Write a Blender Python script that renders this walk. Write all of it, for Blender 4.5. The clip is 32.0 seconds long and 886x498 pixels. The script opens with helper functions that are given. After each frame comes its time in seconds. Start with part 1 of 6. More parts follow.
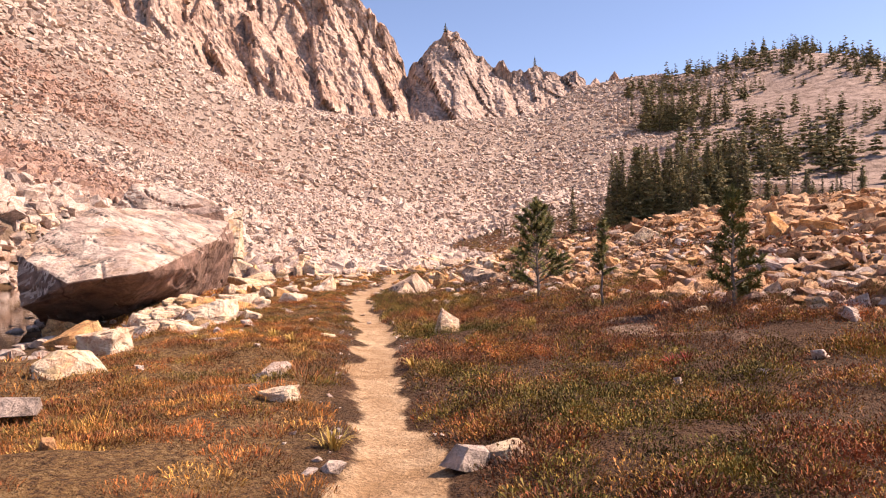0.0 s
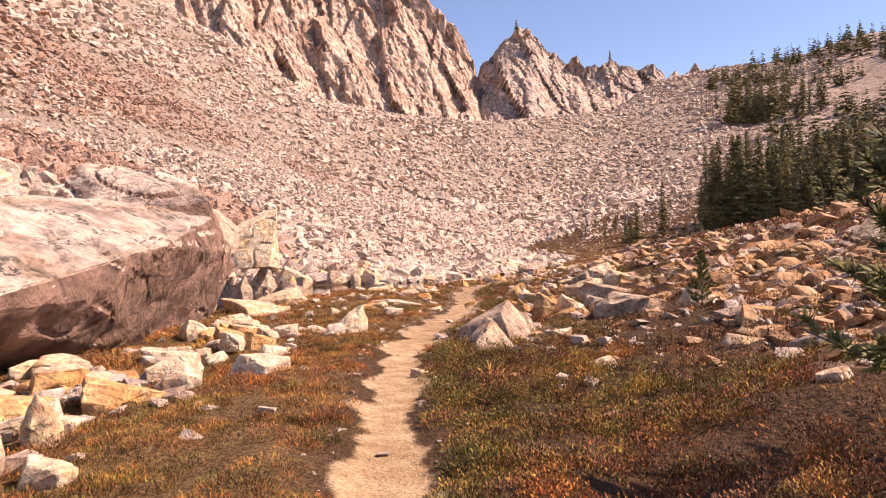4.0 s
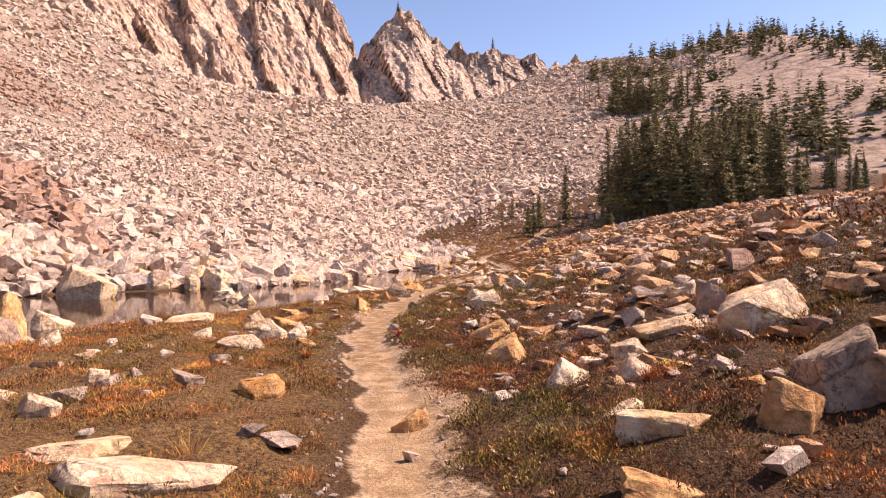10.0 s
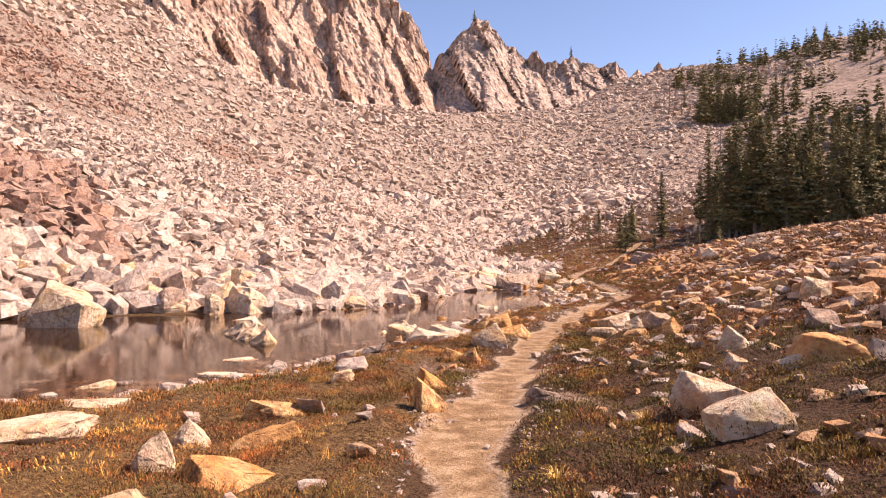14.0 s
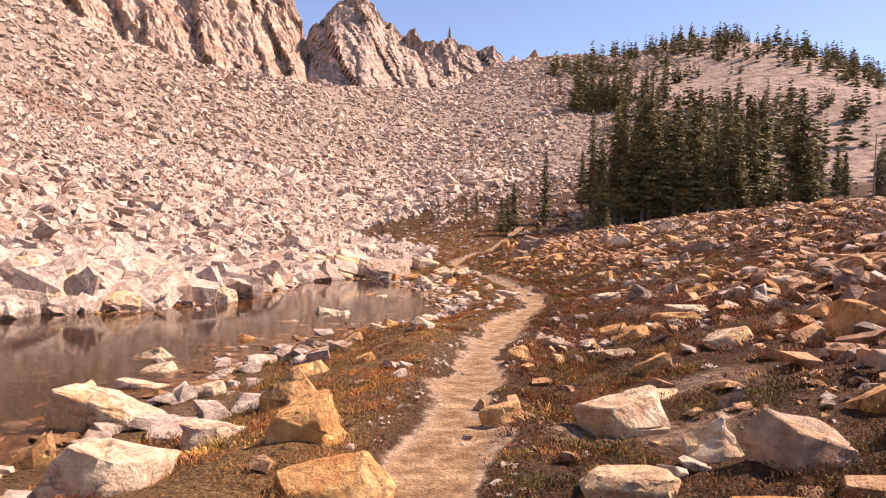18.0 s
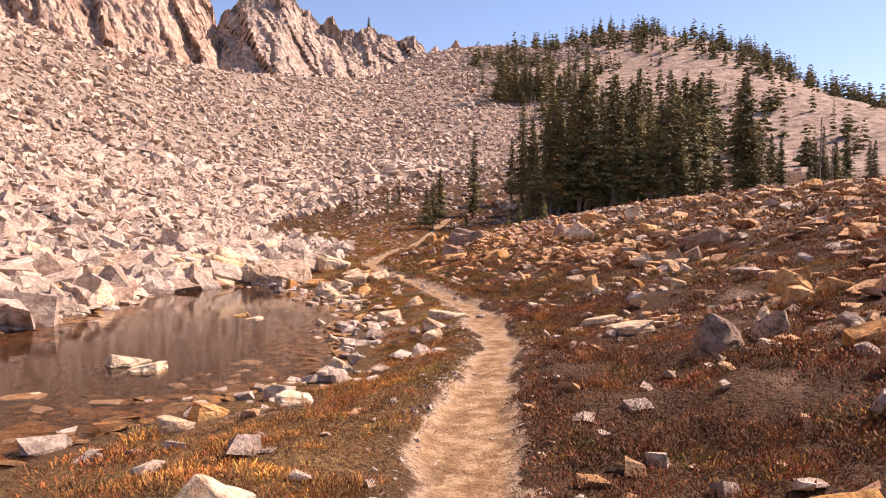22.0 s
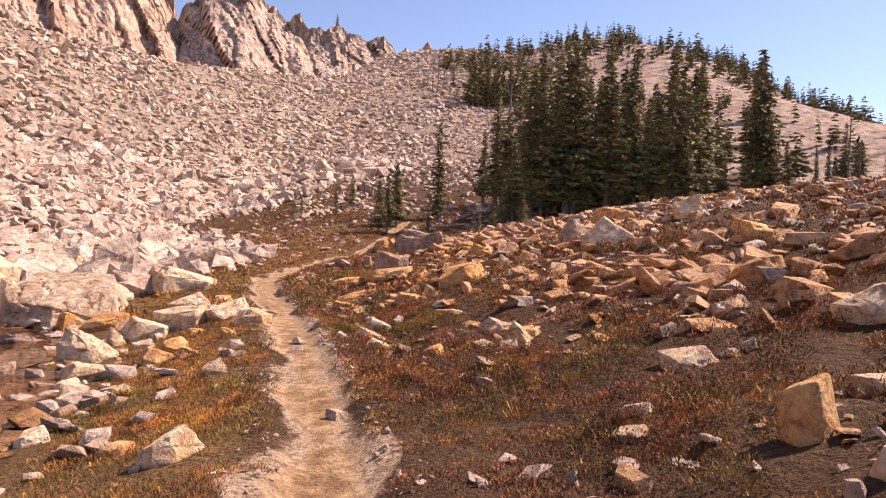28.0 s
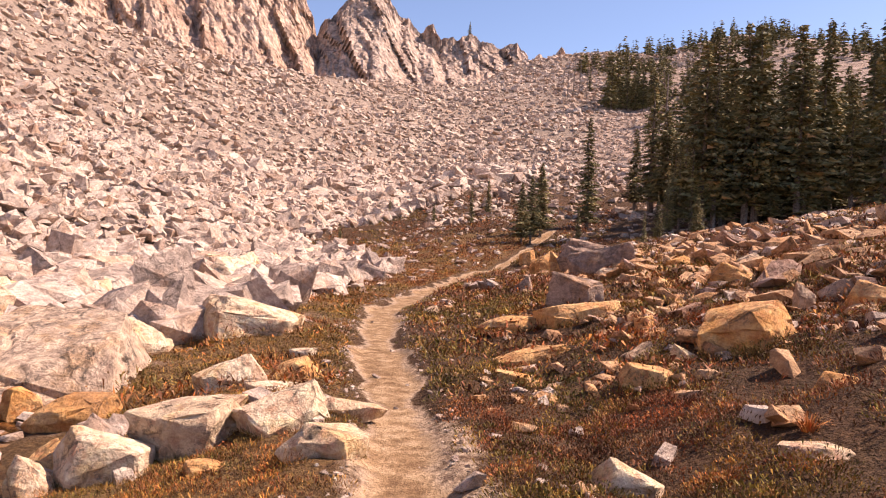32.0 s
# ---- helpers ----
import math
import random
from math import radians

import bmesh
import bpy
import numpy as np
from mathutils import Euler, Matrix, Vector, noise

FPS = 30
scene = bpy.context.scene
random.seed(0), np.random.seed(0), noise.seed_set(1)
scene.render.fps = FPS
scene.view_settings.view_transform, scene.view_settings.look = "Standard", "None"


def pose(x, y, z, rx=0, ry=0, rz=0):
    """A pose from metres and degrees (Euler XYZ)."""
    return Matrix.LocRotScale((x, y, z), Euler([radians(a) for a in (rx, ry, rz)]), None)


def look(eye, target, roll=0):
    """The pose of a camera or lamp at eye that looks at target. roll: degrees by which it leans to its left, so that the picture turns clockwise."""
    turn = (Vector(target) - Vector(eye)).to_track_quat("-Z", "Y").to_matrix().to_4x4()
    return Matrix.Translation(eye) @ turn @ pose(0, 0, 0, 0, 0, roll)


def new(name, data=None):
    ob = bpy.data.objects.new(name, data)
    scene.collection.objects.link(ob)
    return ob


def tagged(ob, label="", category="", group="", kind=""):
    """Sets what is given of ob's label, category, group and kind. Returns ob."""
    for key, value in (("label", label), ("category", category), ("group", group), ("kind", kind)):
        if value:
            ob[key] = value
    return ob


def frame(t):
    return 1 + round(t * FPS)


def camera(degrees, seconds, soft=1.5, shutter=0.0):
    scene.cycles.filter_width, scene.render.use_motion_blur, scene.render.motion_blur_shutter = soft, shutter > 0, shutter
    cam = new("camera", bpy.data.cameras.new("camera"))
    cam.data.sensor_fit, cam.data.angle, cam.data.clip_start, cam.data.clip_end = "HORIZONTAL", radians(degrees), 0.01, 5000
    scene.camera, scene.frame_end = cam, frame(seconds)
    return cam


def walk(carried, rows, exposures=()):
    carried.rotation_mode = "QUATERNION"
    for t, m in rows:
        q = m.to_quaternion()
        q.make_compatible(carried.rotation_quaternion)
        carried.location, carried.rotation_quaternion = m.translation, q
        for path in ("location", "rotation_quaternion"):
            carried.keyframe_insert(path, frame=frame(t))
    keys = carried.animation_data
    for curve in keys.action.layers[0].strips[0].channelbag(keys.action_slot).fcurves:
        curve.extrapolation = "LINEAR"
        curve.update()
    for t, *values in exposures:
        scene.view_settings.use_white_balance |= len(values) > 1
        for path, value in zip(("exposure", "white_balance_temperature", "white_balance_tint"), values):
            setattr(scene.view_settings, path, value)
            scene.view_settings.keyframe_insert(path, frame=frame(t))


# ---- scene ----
# ---- camera and its walk: seconds, eye, turn to the left, tilt up, lean, in metres and degrees ----
cam = camera(62.10, 32.0, 1.15)
ROWS = [
    (0, -0.000, -0.000, 1.236, 7.28, 0.13, -0.43),
    (0.5, -0.136, 0.895, 1.187, 8.68, 0.21, -0.94),
    (1, -0.252, 1.802, 1.193, 10.12, 0.38, -0.77),
    (1.5, -0.421, 2.651, 1.214, 11.65, 0.66, -1.35),
    (2, -0.582, 3.405, 1.240, 12.88, 0.90, -1.62),
    (2.5, -0.739, 4.211, 1.273, 13.39, 0.95, -2.16),
    (4.5, -1.898, 8.974, 1.348, 13.18, 0.30, -0.50),
    (5, -2.274, 10.053, 1.349, 14.62, 0.54, -0.77),
    (5.5, -2.584, 11.132, 1.347, 14.71, 0.54, -0.86),
    (6, -2.841, 12.225, 1.380, 14.61, 0.73, -0.67),
    (6.5, -3.123, 13.259, 1.404, 14.95, 0.85, -1.17),
    (7, -3.433, 14.360, 1.420, 14.21, 1.03, -0.74),
    (7.5, -3.696, 15.441, 1.387, 13.59, 1.09, -1.17),
    (8, -3.889, 16.434, 1.366, 13.01, 0.90, -1.14),
    (8.5, -4.082, 17.391, 1.366, 11.69, 0.65, -1.21),
    (9, -4.271, 18.410, 1.397, 9.82, 0.15, -1.81),
    (9.5, -4.371, 19.418, 1.429, 6.82, -0.21, -1.88),
    (10, -4.416, 20.364, 1.450, 3.48, -0.54, -0.90),
    (10.5, -4.427, 21.527, 1.436, 4.32, -0.58, -0.53),
    (11, -4.594, 22.498, 1.447, 6.86, -0.52, -0.77),
    (11.5, -4.778, 23.520, 1.466, 8.65, -0.34, -0.95),
    (12, -4.951, 24.479, 1.516, 9.97, 0.09, -1.23),
    (12.5, -5.151, 25.492, 1.529, 10.07, 0.05, -1.12),
    (13, -5.350, 26.434, 1.529, 9.65, 0.37, -0.40),
    (13.5, -5.564, 27.343, 1.496, 9.33, 0.53, -0.02),
    (15.5, -6.119, 31.847, 1.512, 5.79, 0.10, -0.14),
    (16, -6.207, 33.287, 1.433, 3.46, -0.33, 0.70),
    (16.5, -6.207, 34.483, 1.405, 1.87, -0.44, 1.12),
    (17, -6.165, 35.544, 1.396, 0.46, -0.60, 1.29),
    (17.5, -6.111, 36.507, 1.394, -0.36, -0.69, 1.59),
    (18, -6.102, 37.439, 1.425, -0.89, -0.74, 1.61),
    (18.5, -6.068, 38.405, 1.418, -1.53, -0.86, 1.45),
    (19, -5.973, 39.410, 1.462, -2.32, -0.63, 1.78),
    (19.5, -5.944, 40.432, 1.431, -2.11, -0.35, 1.65),
    (20, -5.923, 41.364, 1.370, -2.27, -0.23, 1.88),
    (20.5, -5.932, 42.214, 1.325, -2.53, -0.33, 1.75),
    (21, -5.885, 43.102, 1.322, -3.73, -0.76, 1.05),
    (21.5, -5.739, 44.032, 1.343, -5.38, -0.76, 1.20),
    (22, -5.581, 44.933, 1.378, -6.86, -1.03, 0.90),
    (22.5, -5.413, 45.865, 1.373, -7.90, -1.07, 1.17),
    (23, -5.254, 46.967, 1.327, -8.63, -0.92, 1.08),
    (23.5, -5.091, 47.903, 1.277, -9.14, -0.51, 0.60),
    (24, -4.927, 48.820, 1.229, -9.53, -0.51, -0.27),
    (24.5, -4.678, 49.771, 1.178, -12.49, -1.02, 1.10),
    (26.5, -3.844, 53.355, 1.243, -10.98, -1.33, 0.49),
    (27, -3.626, 54.158, 1.249, -12.74, -1.06, 1.64),
    (27.5, -3.500, 55.119, 1.259, -10.16, -0.55, 0.79),
    (28, -3.372, 56.010, 1.258, -9.28, -0.31, 2.09),
    (28.5, -3.255, 56.816, 1.293, -5.62, -0.40, 1.92),
    (29, -3.296, 57.641, 1.298, -2.09, -0.66, 2.94),
    (29.5, -3.343, 58.471, 1.264, 1.26, -0.93, 2.73),
    (30, -3.447, 59.347, 1.251, 2.97, -1.17, 2.18),
    (30.5, -3.498, 60.127, 1.278, 2.30, -1.16, 2.29),
    (31, -3.529, 60.951, 1.338, 1.47, -0.82, 2.00),
    (31.5, -3.576, 61.782, 1.349, 0.81, -0.48, 2.41),
    (32, -3.587, 62.566, 1.327, 0.86, 0.10, 2.30),
]


def aim(t, x, y, z, yaw, tilt, lean):
    a, b = radians(yaw), radians(tilt)
    way = Vector((-math.sin(a) * math.cos(b), math.cos(a) * math.cos(b), math.sin(b)))
    return t, look((x, y, z), Vector((x, y, z)) + way, lean)


walk(cam, [aim(*row) for row in ROWS], [(0, 1.15, 6850, 24), (32, 1.15, 6850, 24)])

# ---- sky and sun ----
SUN_AZ, SUN_EL = 78.0, 48.0
world = bpy.data.worlds.new("sky")
scene.world = world
world.use_nodes = True
wn = world.node_tree.nodes
sky = wn.new("ShaderNodeTexSky")
sky.sky_type, sky.sun_disc = "NISHITA", False
sky.sun_elevation, sky.sun_rotation = radians(SUN_EL), radians(SUN_AZ)
sky.altitude, sky.air_density, sky.dust_density, sky.ozone_density = 2500, 1.0, 2.2, 1.2
wn["Background"].inputs["Strength"].default_value = 0.095
world.node_tree.links.new(sky.outputs["Color"], wn["Background"].inputs["Color"])
lamp = bpy.data.lights.new("sun", "SUN")
lamp.energy, lamp.angle, lamp.color = 4.2, radians(0.6), (1.0, 0.84, 0.68)
sun = new("sun", lamp)
a, b = radians(SUN_AZ), radians(SUN_EL)
sun.matrix_world = look((0, 0, 0), (-math.sin(a) * math.cos(b), -math.cos(a) * math.cos(b), -math.sin(b)))


# ---- materials ----
def material(name, rough=0.85):
    m = bpy.data.materials.new(name)
    m.use_nodes = True
    p = m.node_tree.nodes["Principled BSDF"]
    p.inputs["Roughness"].default_value = rough
    p.inputs["Specular IOR Level"].default_value = 0.25
    return m, m.node_tree, p


def node(tree, kind, **values):
    n = tree.nodes.new(kind)
    for key, v in values.items():
        n.inputs[key.replace("_", " ")].default_value = v
    return n


def noise_of(tree, where, scale, detail=5.0, rough=0.6):
    n = node(tree, "ShaderNodeTexNoise", Scale=scale, Detail=detail, Roughness=rough)
    tree.links.new(where, n.inputs["Vector"])
    return n.outputs["Fac"]


def ramp(tree, fac, stops):
    r = tree.nodes.new("ShaderNodeValToRGB")
    while len(r.color_ramp.elements) < len(stops):
        r.color_ramp.elements.new(0.5)
    for e, (at, c) in zip(r.color_ramp.elements, stops):
        e.position, e.color = at, (*c, 1) if len(c) == 3 else c
    tree.links.new(fac, r.inputs["Fac"])
    return r.outputs["Color"]


def mixed(tree, fac, one, two, blend="MIX"):
    n = tree.nodes.new("ShaderNodeMix")
    n.data_type, n.blend_type = "RGBA", blend
    for value, socket in ((fac, n.inputs[0]), (one, n.inputs[6]), (two, n.inputs[7])):
        if isinstance(value, (int, float)):
            socket.default_value = value
        elif isinstance(value, tuple):
            socket.default_value = (*value, 1)
        else:
            tree.links.new(value, socket)
    return n.outputs[2]


def grey(v):
    return (v, v, v)


def bumped(tree, p, heights, strength=0.5, distance=0.05):
    last = None
    for h, s, d in heights:
        n = node(tree, "ShaderNodeBump", Strength=s, Distance=d)
        tree.links.new(h, n.inputs["Height"])
        if last:
            tree.links.new(last, n.inputs["Normal"])
        last = n.outputs["Normal"]
    tree.links.new(last, p.inputs["Normal"])


def node_colour(tree, where, scale):
    n = node(tree, "ShaderNodeTexNoise", Scale=scale, Detail=3.0)
    tree.links.new(where, n.inputs["Vector"])
    return n.outputs["Color"]


def stone(name, pale, mid, dark, stain, grain=9.0, vary=0.35, island=False, lichen=0.5):
    """Granite and gneiss: two tones, a per-stone shift, rusty stains, dark lichen specks and fine relief."""
    m, tree, p = material(name, 0.88)
    at = tree.nodes.new("ShaderNodeNewGeometry").outputs["Position"]
    coarse, fine = noise_of(tree, at, grain * 0.12, 6, 0.65), noise_of(tree, at, grain, 8, 0.7)
    col = ramp(tree, coarse, [(0.36, dark), (0.44, mid), (0.54, pale), (0.64, mid)])
    if island:
        r = tree.nodes.new("ShaderNodeNewGeometry").outputs["Random Per Island"]
    else:
        r = tree.nodes.new("ShaderNodeObjectInfo").outputs["Random"]
    tone = ramp(tree, r, [(0.0, dark), (0.25, mid), (0.6, pale), (0.85, mid), (1.0, stain)])
    col = mixed(tree, vary, col, tone)
    rust = ramp(tree, noise_of(tree, at, grain * 0.22, 4, 0.7), [(0.53, grey(0)), (0.62, grey(1))])
    col = mixed(tree, mixed(tree, 1.0, rust, grey(0.55), "MULTIPLY"), col, stain)
    specks = ramp(tree, noise_of(tree, at, grain * 2.4, 3, 0.8), [(0.52, grey(0)), (0.58, grey(1))])
    zone = ramp(tree, noise_of(tree, at, grain * 0.35, 3, 0.5), [(0.48, grey(0)), (0.58, grey(1))])
    speckle = mixed(tree, 1.0, specks, zone, "MULTIPLY")
    col = mixed(tree, mixed(tree, 1.0, speckle, grey(lichen), "MULTIPLY"), col, (0.10, 0.085, 0.075))
    bent = mixed(tree, 0.12 / grain * 6, at, node_colour(tree, at, grain * 0.4), "LINEAR_LIGHT")
    split = node(tree, "ShaderNodeTexVoronoi", Scale=grain * 0.28)
    split.feature = "DISTANCE_TO_EDGE"
    tree.links.new(bent, split.inputs["Vector"])
    seam = ramp(tree, split.outputs["Distance"], [(0.0, grey(0.0)), (0.035, grey(1.0))])
    col = mixed(tree, mixed(tree, 1.0, zone, grey(0.5), "MULTIPLY"), col, seam, "MULTIPLY")
    col = mixed(tree, 0.62, col, ramp(tree, fine, [(0.38, grey(0.22)), (0.62, grey(0.78))]), "OVERLAY")
    tree.links.new(col, p.inputs["Base Color"])
    bumped(tree, p, [(split.outputs["Distance"], 0.5, 0.8 / grain), (seam, 0.35, 0.1 / grain), (coarse, 0.8, 1.6 / grain), (fine, 1.0, 0.5 / grain)])
    return m


TALUS = stone("talus_stone", (0.63, 0.503, 0.41), (0.49, 0.378, 0.30), (0.225, 0.168, 0.137), (0.46, 0.285, 0.185), 6.0, 0.7, True, 0.3)
TALUS_RED = stone("talus_red_stone", (0.44, 0.30, 0.225), (0.34, 0.215, 0.16), (0.21, 0.13, 0.10), (0.40, 0.21, 0.12), 6.0, 0.55, True, 0.3)
PALE = stone("pale_granite", (0.77, 0.60, 0.425), (0.66, 0.485, 0.32), (0.45, 0.30, 0.185), (0.62, 0.36, 0.13), 9.0, 0.5)
GREYROCK = stone("grey_granite", (0.56, 0.415, 0.30), (0.43, 0.305, 0.215), (0.25, 0.168, 0.118), (0.48, 0.275, 0.13), 7.0, 0.3, False, 0.7)
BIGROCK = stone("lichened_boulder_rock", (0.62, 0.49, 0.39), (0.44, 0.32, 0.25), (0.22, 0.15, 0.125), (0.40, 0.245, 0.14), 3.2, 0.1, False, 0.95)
# brown broken rock, coloured darker still for the shade of the overhang
BIGROCK_FLANK = stone("broken_face_and_shade", (0.29, 0.175, 0.125), (0.20, 0.118, 0.086), (0.12, 0.072, 0.054), (0.29, 0.175, 0.11), 2.4, 0.1, False, 0.3)
BROWN = stone("brown_gneiss", (0.40, 0.285, 0.215), (0.30, 0.205, 0.155), (0.17, 0.12, 0.095), (0.42, 0.24, 0.12), 9.0, 0.3)
ORANGE = stone("rust_stained_stone", (0.68, 0.42, 0.20), (0.60, 0.315, 0.115), (0.40, 0.20, 0.085), (0.60, 0.255, 0.06), 9.0, 0.3)
SCREE_ORANGE = stone("rusty_rubble", (0.61, 0.40, 0.235), (0.48, 0.265, 0.13), (0.26, 0.135, 0.075), (0.50, 0.235, 0.08), 8.0, 0.6, True)
CLIFF = stone("cliff_rock", (0.48, 0.35, 0.27), (0.37, 0.255, 0.19), (0.235, 0.15, 0.11), (0.35, 0.215, 0.14), 0.5, 0.1, False, 0.5)
DARK_CLIFF = stone("dark_cliff_rock", (0.43, 0.325, 0.26), (0.31, 0.23, 0.185), (0.17, 0.122, 0.10), (0.29, 0.195, 0.14), 0.5, 0.1, False, 0.5)


def cliff_streaks(rock_mat):
    """Steep broken joints, pale scars and darker weathered bands in the cliff rock."""
    tree = rock_mat.node_tree
    p = tree.nodes["Principled BSDF"]
    at = tree.nodes.new("ShaderNodeNewGeometry").outputs["Position"]
    bent = mixed(tree, 6.0, at, node_colour(tree, at, 0.07), "LINEAR_LIGHT")
    turn = tree.nodes.new("ShaderNodeMapping")
    turn.inputs["Rotation"].default_value = (0.1, radians(14), 0.2)
    turn.inputs["Scale"].default_value = (0.30, 0.30, 0.13)
    tree.links.new(bent, turn.inputs["Vector"])
    joints = node(tree, "ShaderNodeTexVoronoi", Scale=1.0)
    joints.feature = "DISTANCE_TO_EDGE"
    tree.links.new(turn.outputs["Vector"], joints.inputs["Vector"])
    line = ramp(tree, joints.outputs["Distance"], [(0.0, grey(0.42)), (0.03, grey(0.95)), (0.12, grey(1.15))])
    bands = noise_of(tree, turn.outputs["Vector"], 1.6, 8, 0.75)
    old = p.inputs["Base Color"].links[0].from_socket
    dark = ramp(tree, bands, [(0.38, grey(0.78)), (0.44, grey(1.2)), (0.49, grey(0.95)), (0.53, grey(1.35)), (0.60, grey(1.0))])
    col = mixed(tree, 0.8, old, dark, "MULTIPLY")
    tree.links.new(mixed(tree, 0.85, col, line, "MULTIPLY"), p.inputs["Base Color"])
    bumped(tree, p, [(joints.outputs["Distance"], 0.7, 2.2), (bands, 0.6, 0.9), (noise_of(tree, at, 0.8, 8, 0.75), 0.6, 0.4)])


cliff_streaks(CLIFF)
cliff_streaks(DARK_CLIFF)


def plant(name, stops, rough=0.8, island=True):
    m, tree, p = material(name, rough)
    if island:
        r = tree.nodes.new("ShaderNodeNewGeometry").outputs["Random Per Island"]
    else:
        r = tree.nodes.new("ShaderNodeObjectInfo").outputs["Random"]
    at = tree.nodes.new("ShaderNodeNewGeometry").outputs["Position"]
    col = ramp(tree, r, stops)
    patch = ramp(tree, noise_of(tree, at, 0.5, 4), [(0.4, grey(0.6)), (0.6, grey(1.3))])
    tree.links.new(mixed(tree, 1.0, col, patch, "MULTIPLY"), p.inputs["Base Color"])
    return m


NEEDLES = plant("conifer_needles", [(0.0, (0.085, 0.082, 0.036)), (0.5, (0.185, 0.165, 0.068)), (0.88, (0.29, 0.235, 0.10)), (1.0, (0.36, 0.23, 0.11))], 0.7)
YOUNG = plant("young_pine_needles", [(0.0, (0.06, 0.066, 0.016)), (0.6, (0.15, 0.145, 0.035)), (1.0, (0.27, 0.20, 0.06))], 0.6)
SUNKEN = stone("wet_brown_stone", (0.31, 0.17, 0.075), (0.20, 0.105, 0.045), (0.10, 0.054, 0.027), (0.32, 0.145, 0.04), 8.0, 0.5, True)


def turf_material(name, tones, size):
    """Sprigs whose colour changes from clump to clump, over patches of ground, and a little from sprig to sprig."""
    m, tree, p = material(name, 0.7)
    geo = tree.nodes.new("ShaderNodeNewGeometry")
    r, at = geo.outputs["Random Per Island"], geo.outputs["Position"]
    tone = tree.nodes.new("ShaderNodeAttribute")
    tone.attribute_name = "tone"
    col = ramp(tree, tone.outputs["Fac"], tones)
    patch = ramp(tree, noise_of(tree, at, size, 3, 0.5), [(0.38, (0.75, 0.8, 0.8)), (0.5, grey(1.0)), (0.62, (1.3, 1.15, 1.0))])
    # dark and bright blotches imitate shaded hollows and sunlit tops of clumps
    clump = ramp(tree, noise_of(tree, at, size * 4.5, 3, 0.6), [(0.40, grey(0.5)), (0.5, grey(1.0)), (0.60, (1.65, 1.55, 1.4))])
    col = mixed(tree, 1.0, col, clump, "MULTIPLY")
    own = ramp(tree, r, [(0.0, grey(0.55)), (0.5, grey(1.0)), (0.9, (1.4, 1.3, 1.15)), (1.0, (1.9, 1.6, 1.3))])
    tree.links.new(mixed(tree, 1.0, mixed(tree, 1.0, col, patch, "MULTIPLY"), own, "MULTIPLY"), p.inputs["Base Color"])
    return m


HEATH = turf_material("heath_sprigs", [(0.0, (0.125, 0.108, 0.022)), (0.24, (0.225, 0.16, 0.037)), (0.38, (0.24, 0.13, 0.04)), (0.52, (0.215, 0.078, 0.029)), (0.66, (0.18, 0.062, 0.032)), (0.80, (0.21, 0.125, 0.075)), (0.93, (0.27, 0.09, 0.03)), (1.0, (0.44, 0.20, 0.05))], 0.9)
GRASS = turf_material("autumn_grass", [(0.0, (0.16, 0.132, 0.034)), (0.18, (0.24, 0.155, 0.04)), (0.38, (0.33, 0.15, 0.045)), (0.58, (0.30, 0.105, 0.036)), (0.74, (0.21, 0.098, 0.048)), (0.88, (0.42, 0.235, 0.062)), (1.0, (0.52, 0.34, 0.10))], 0.8)
DEADWOOD, wt, wp = material("weathered_wood", 0.85)
wt.links.new(ramp(wt, noise_of(wt, wt.nodes.new("ShaderNodeNewGeometry").outputs["Position"], 9), [(0.4, (0.13, 0.10, 0.085)), (0.6, (0.30, 0.24, 0.20))]), wp.inputs["Base Color"])
BARK, bt, bp = material("bark", 0.9)
bt.links.new(ramp(bt, noise_of(bt, bt.nodes.new("ShaderNodeNewGeometry").outputs["Position"], 12), [(0.4, (0.09, 0.07, 0.055)), (0.6, (0.24, 0.19, 0.155))]), bp.inputs["Base Color"])


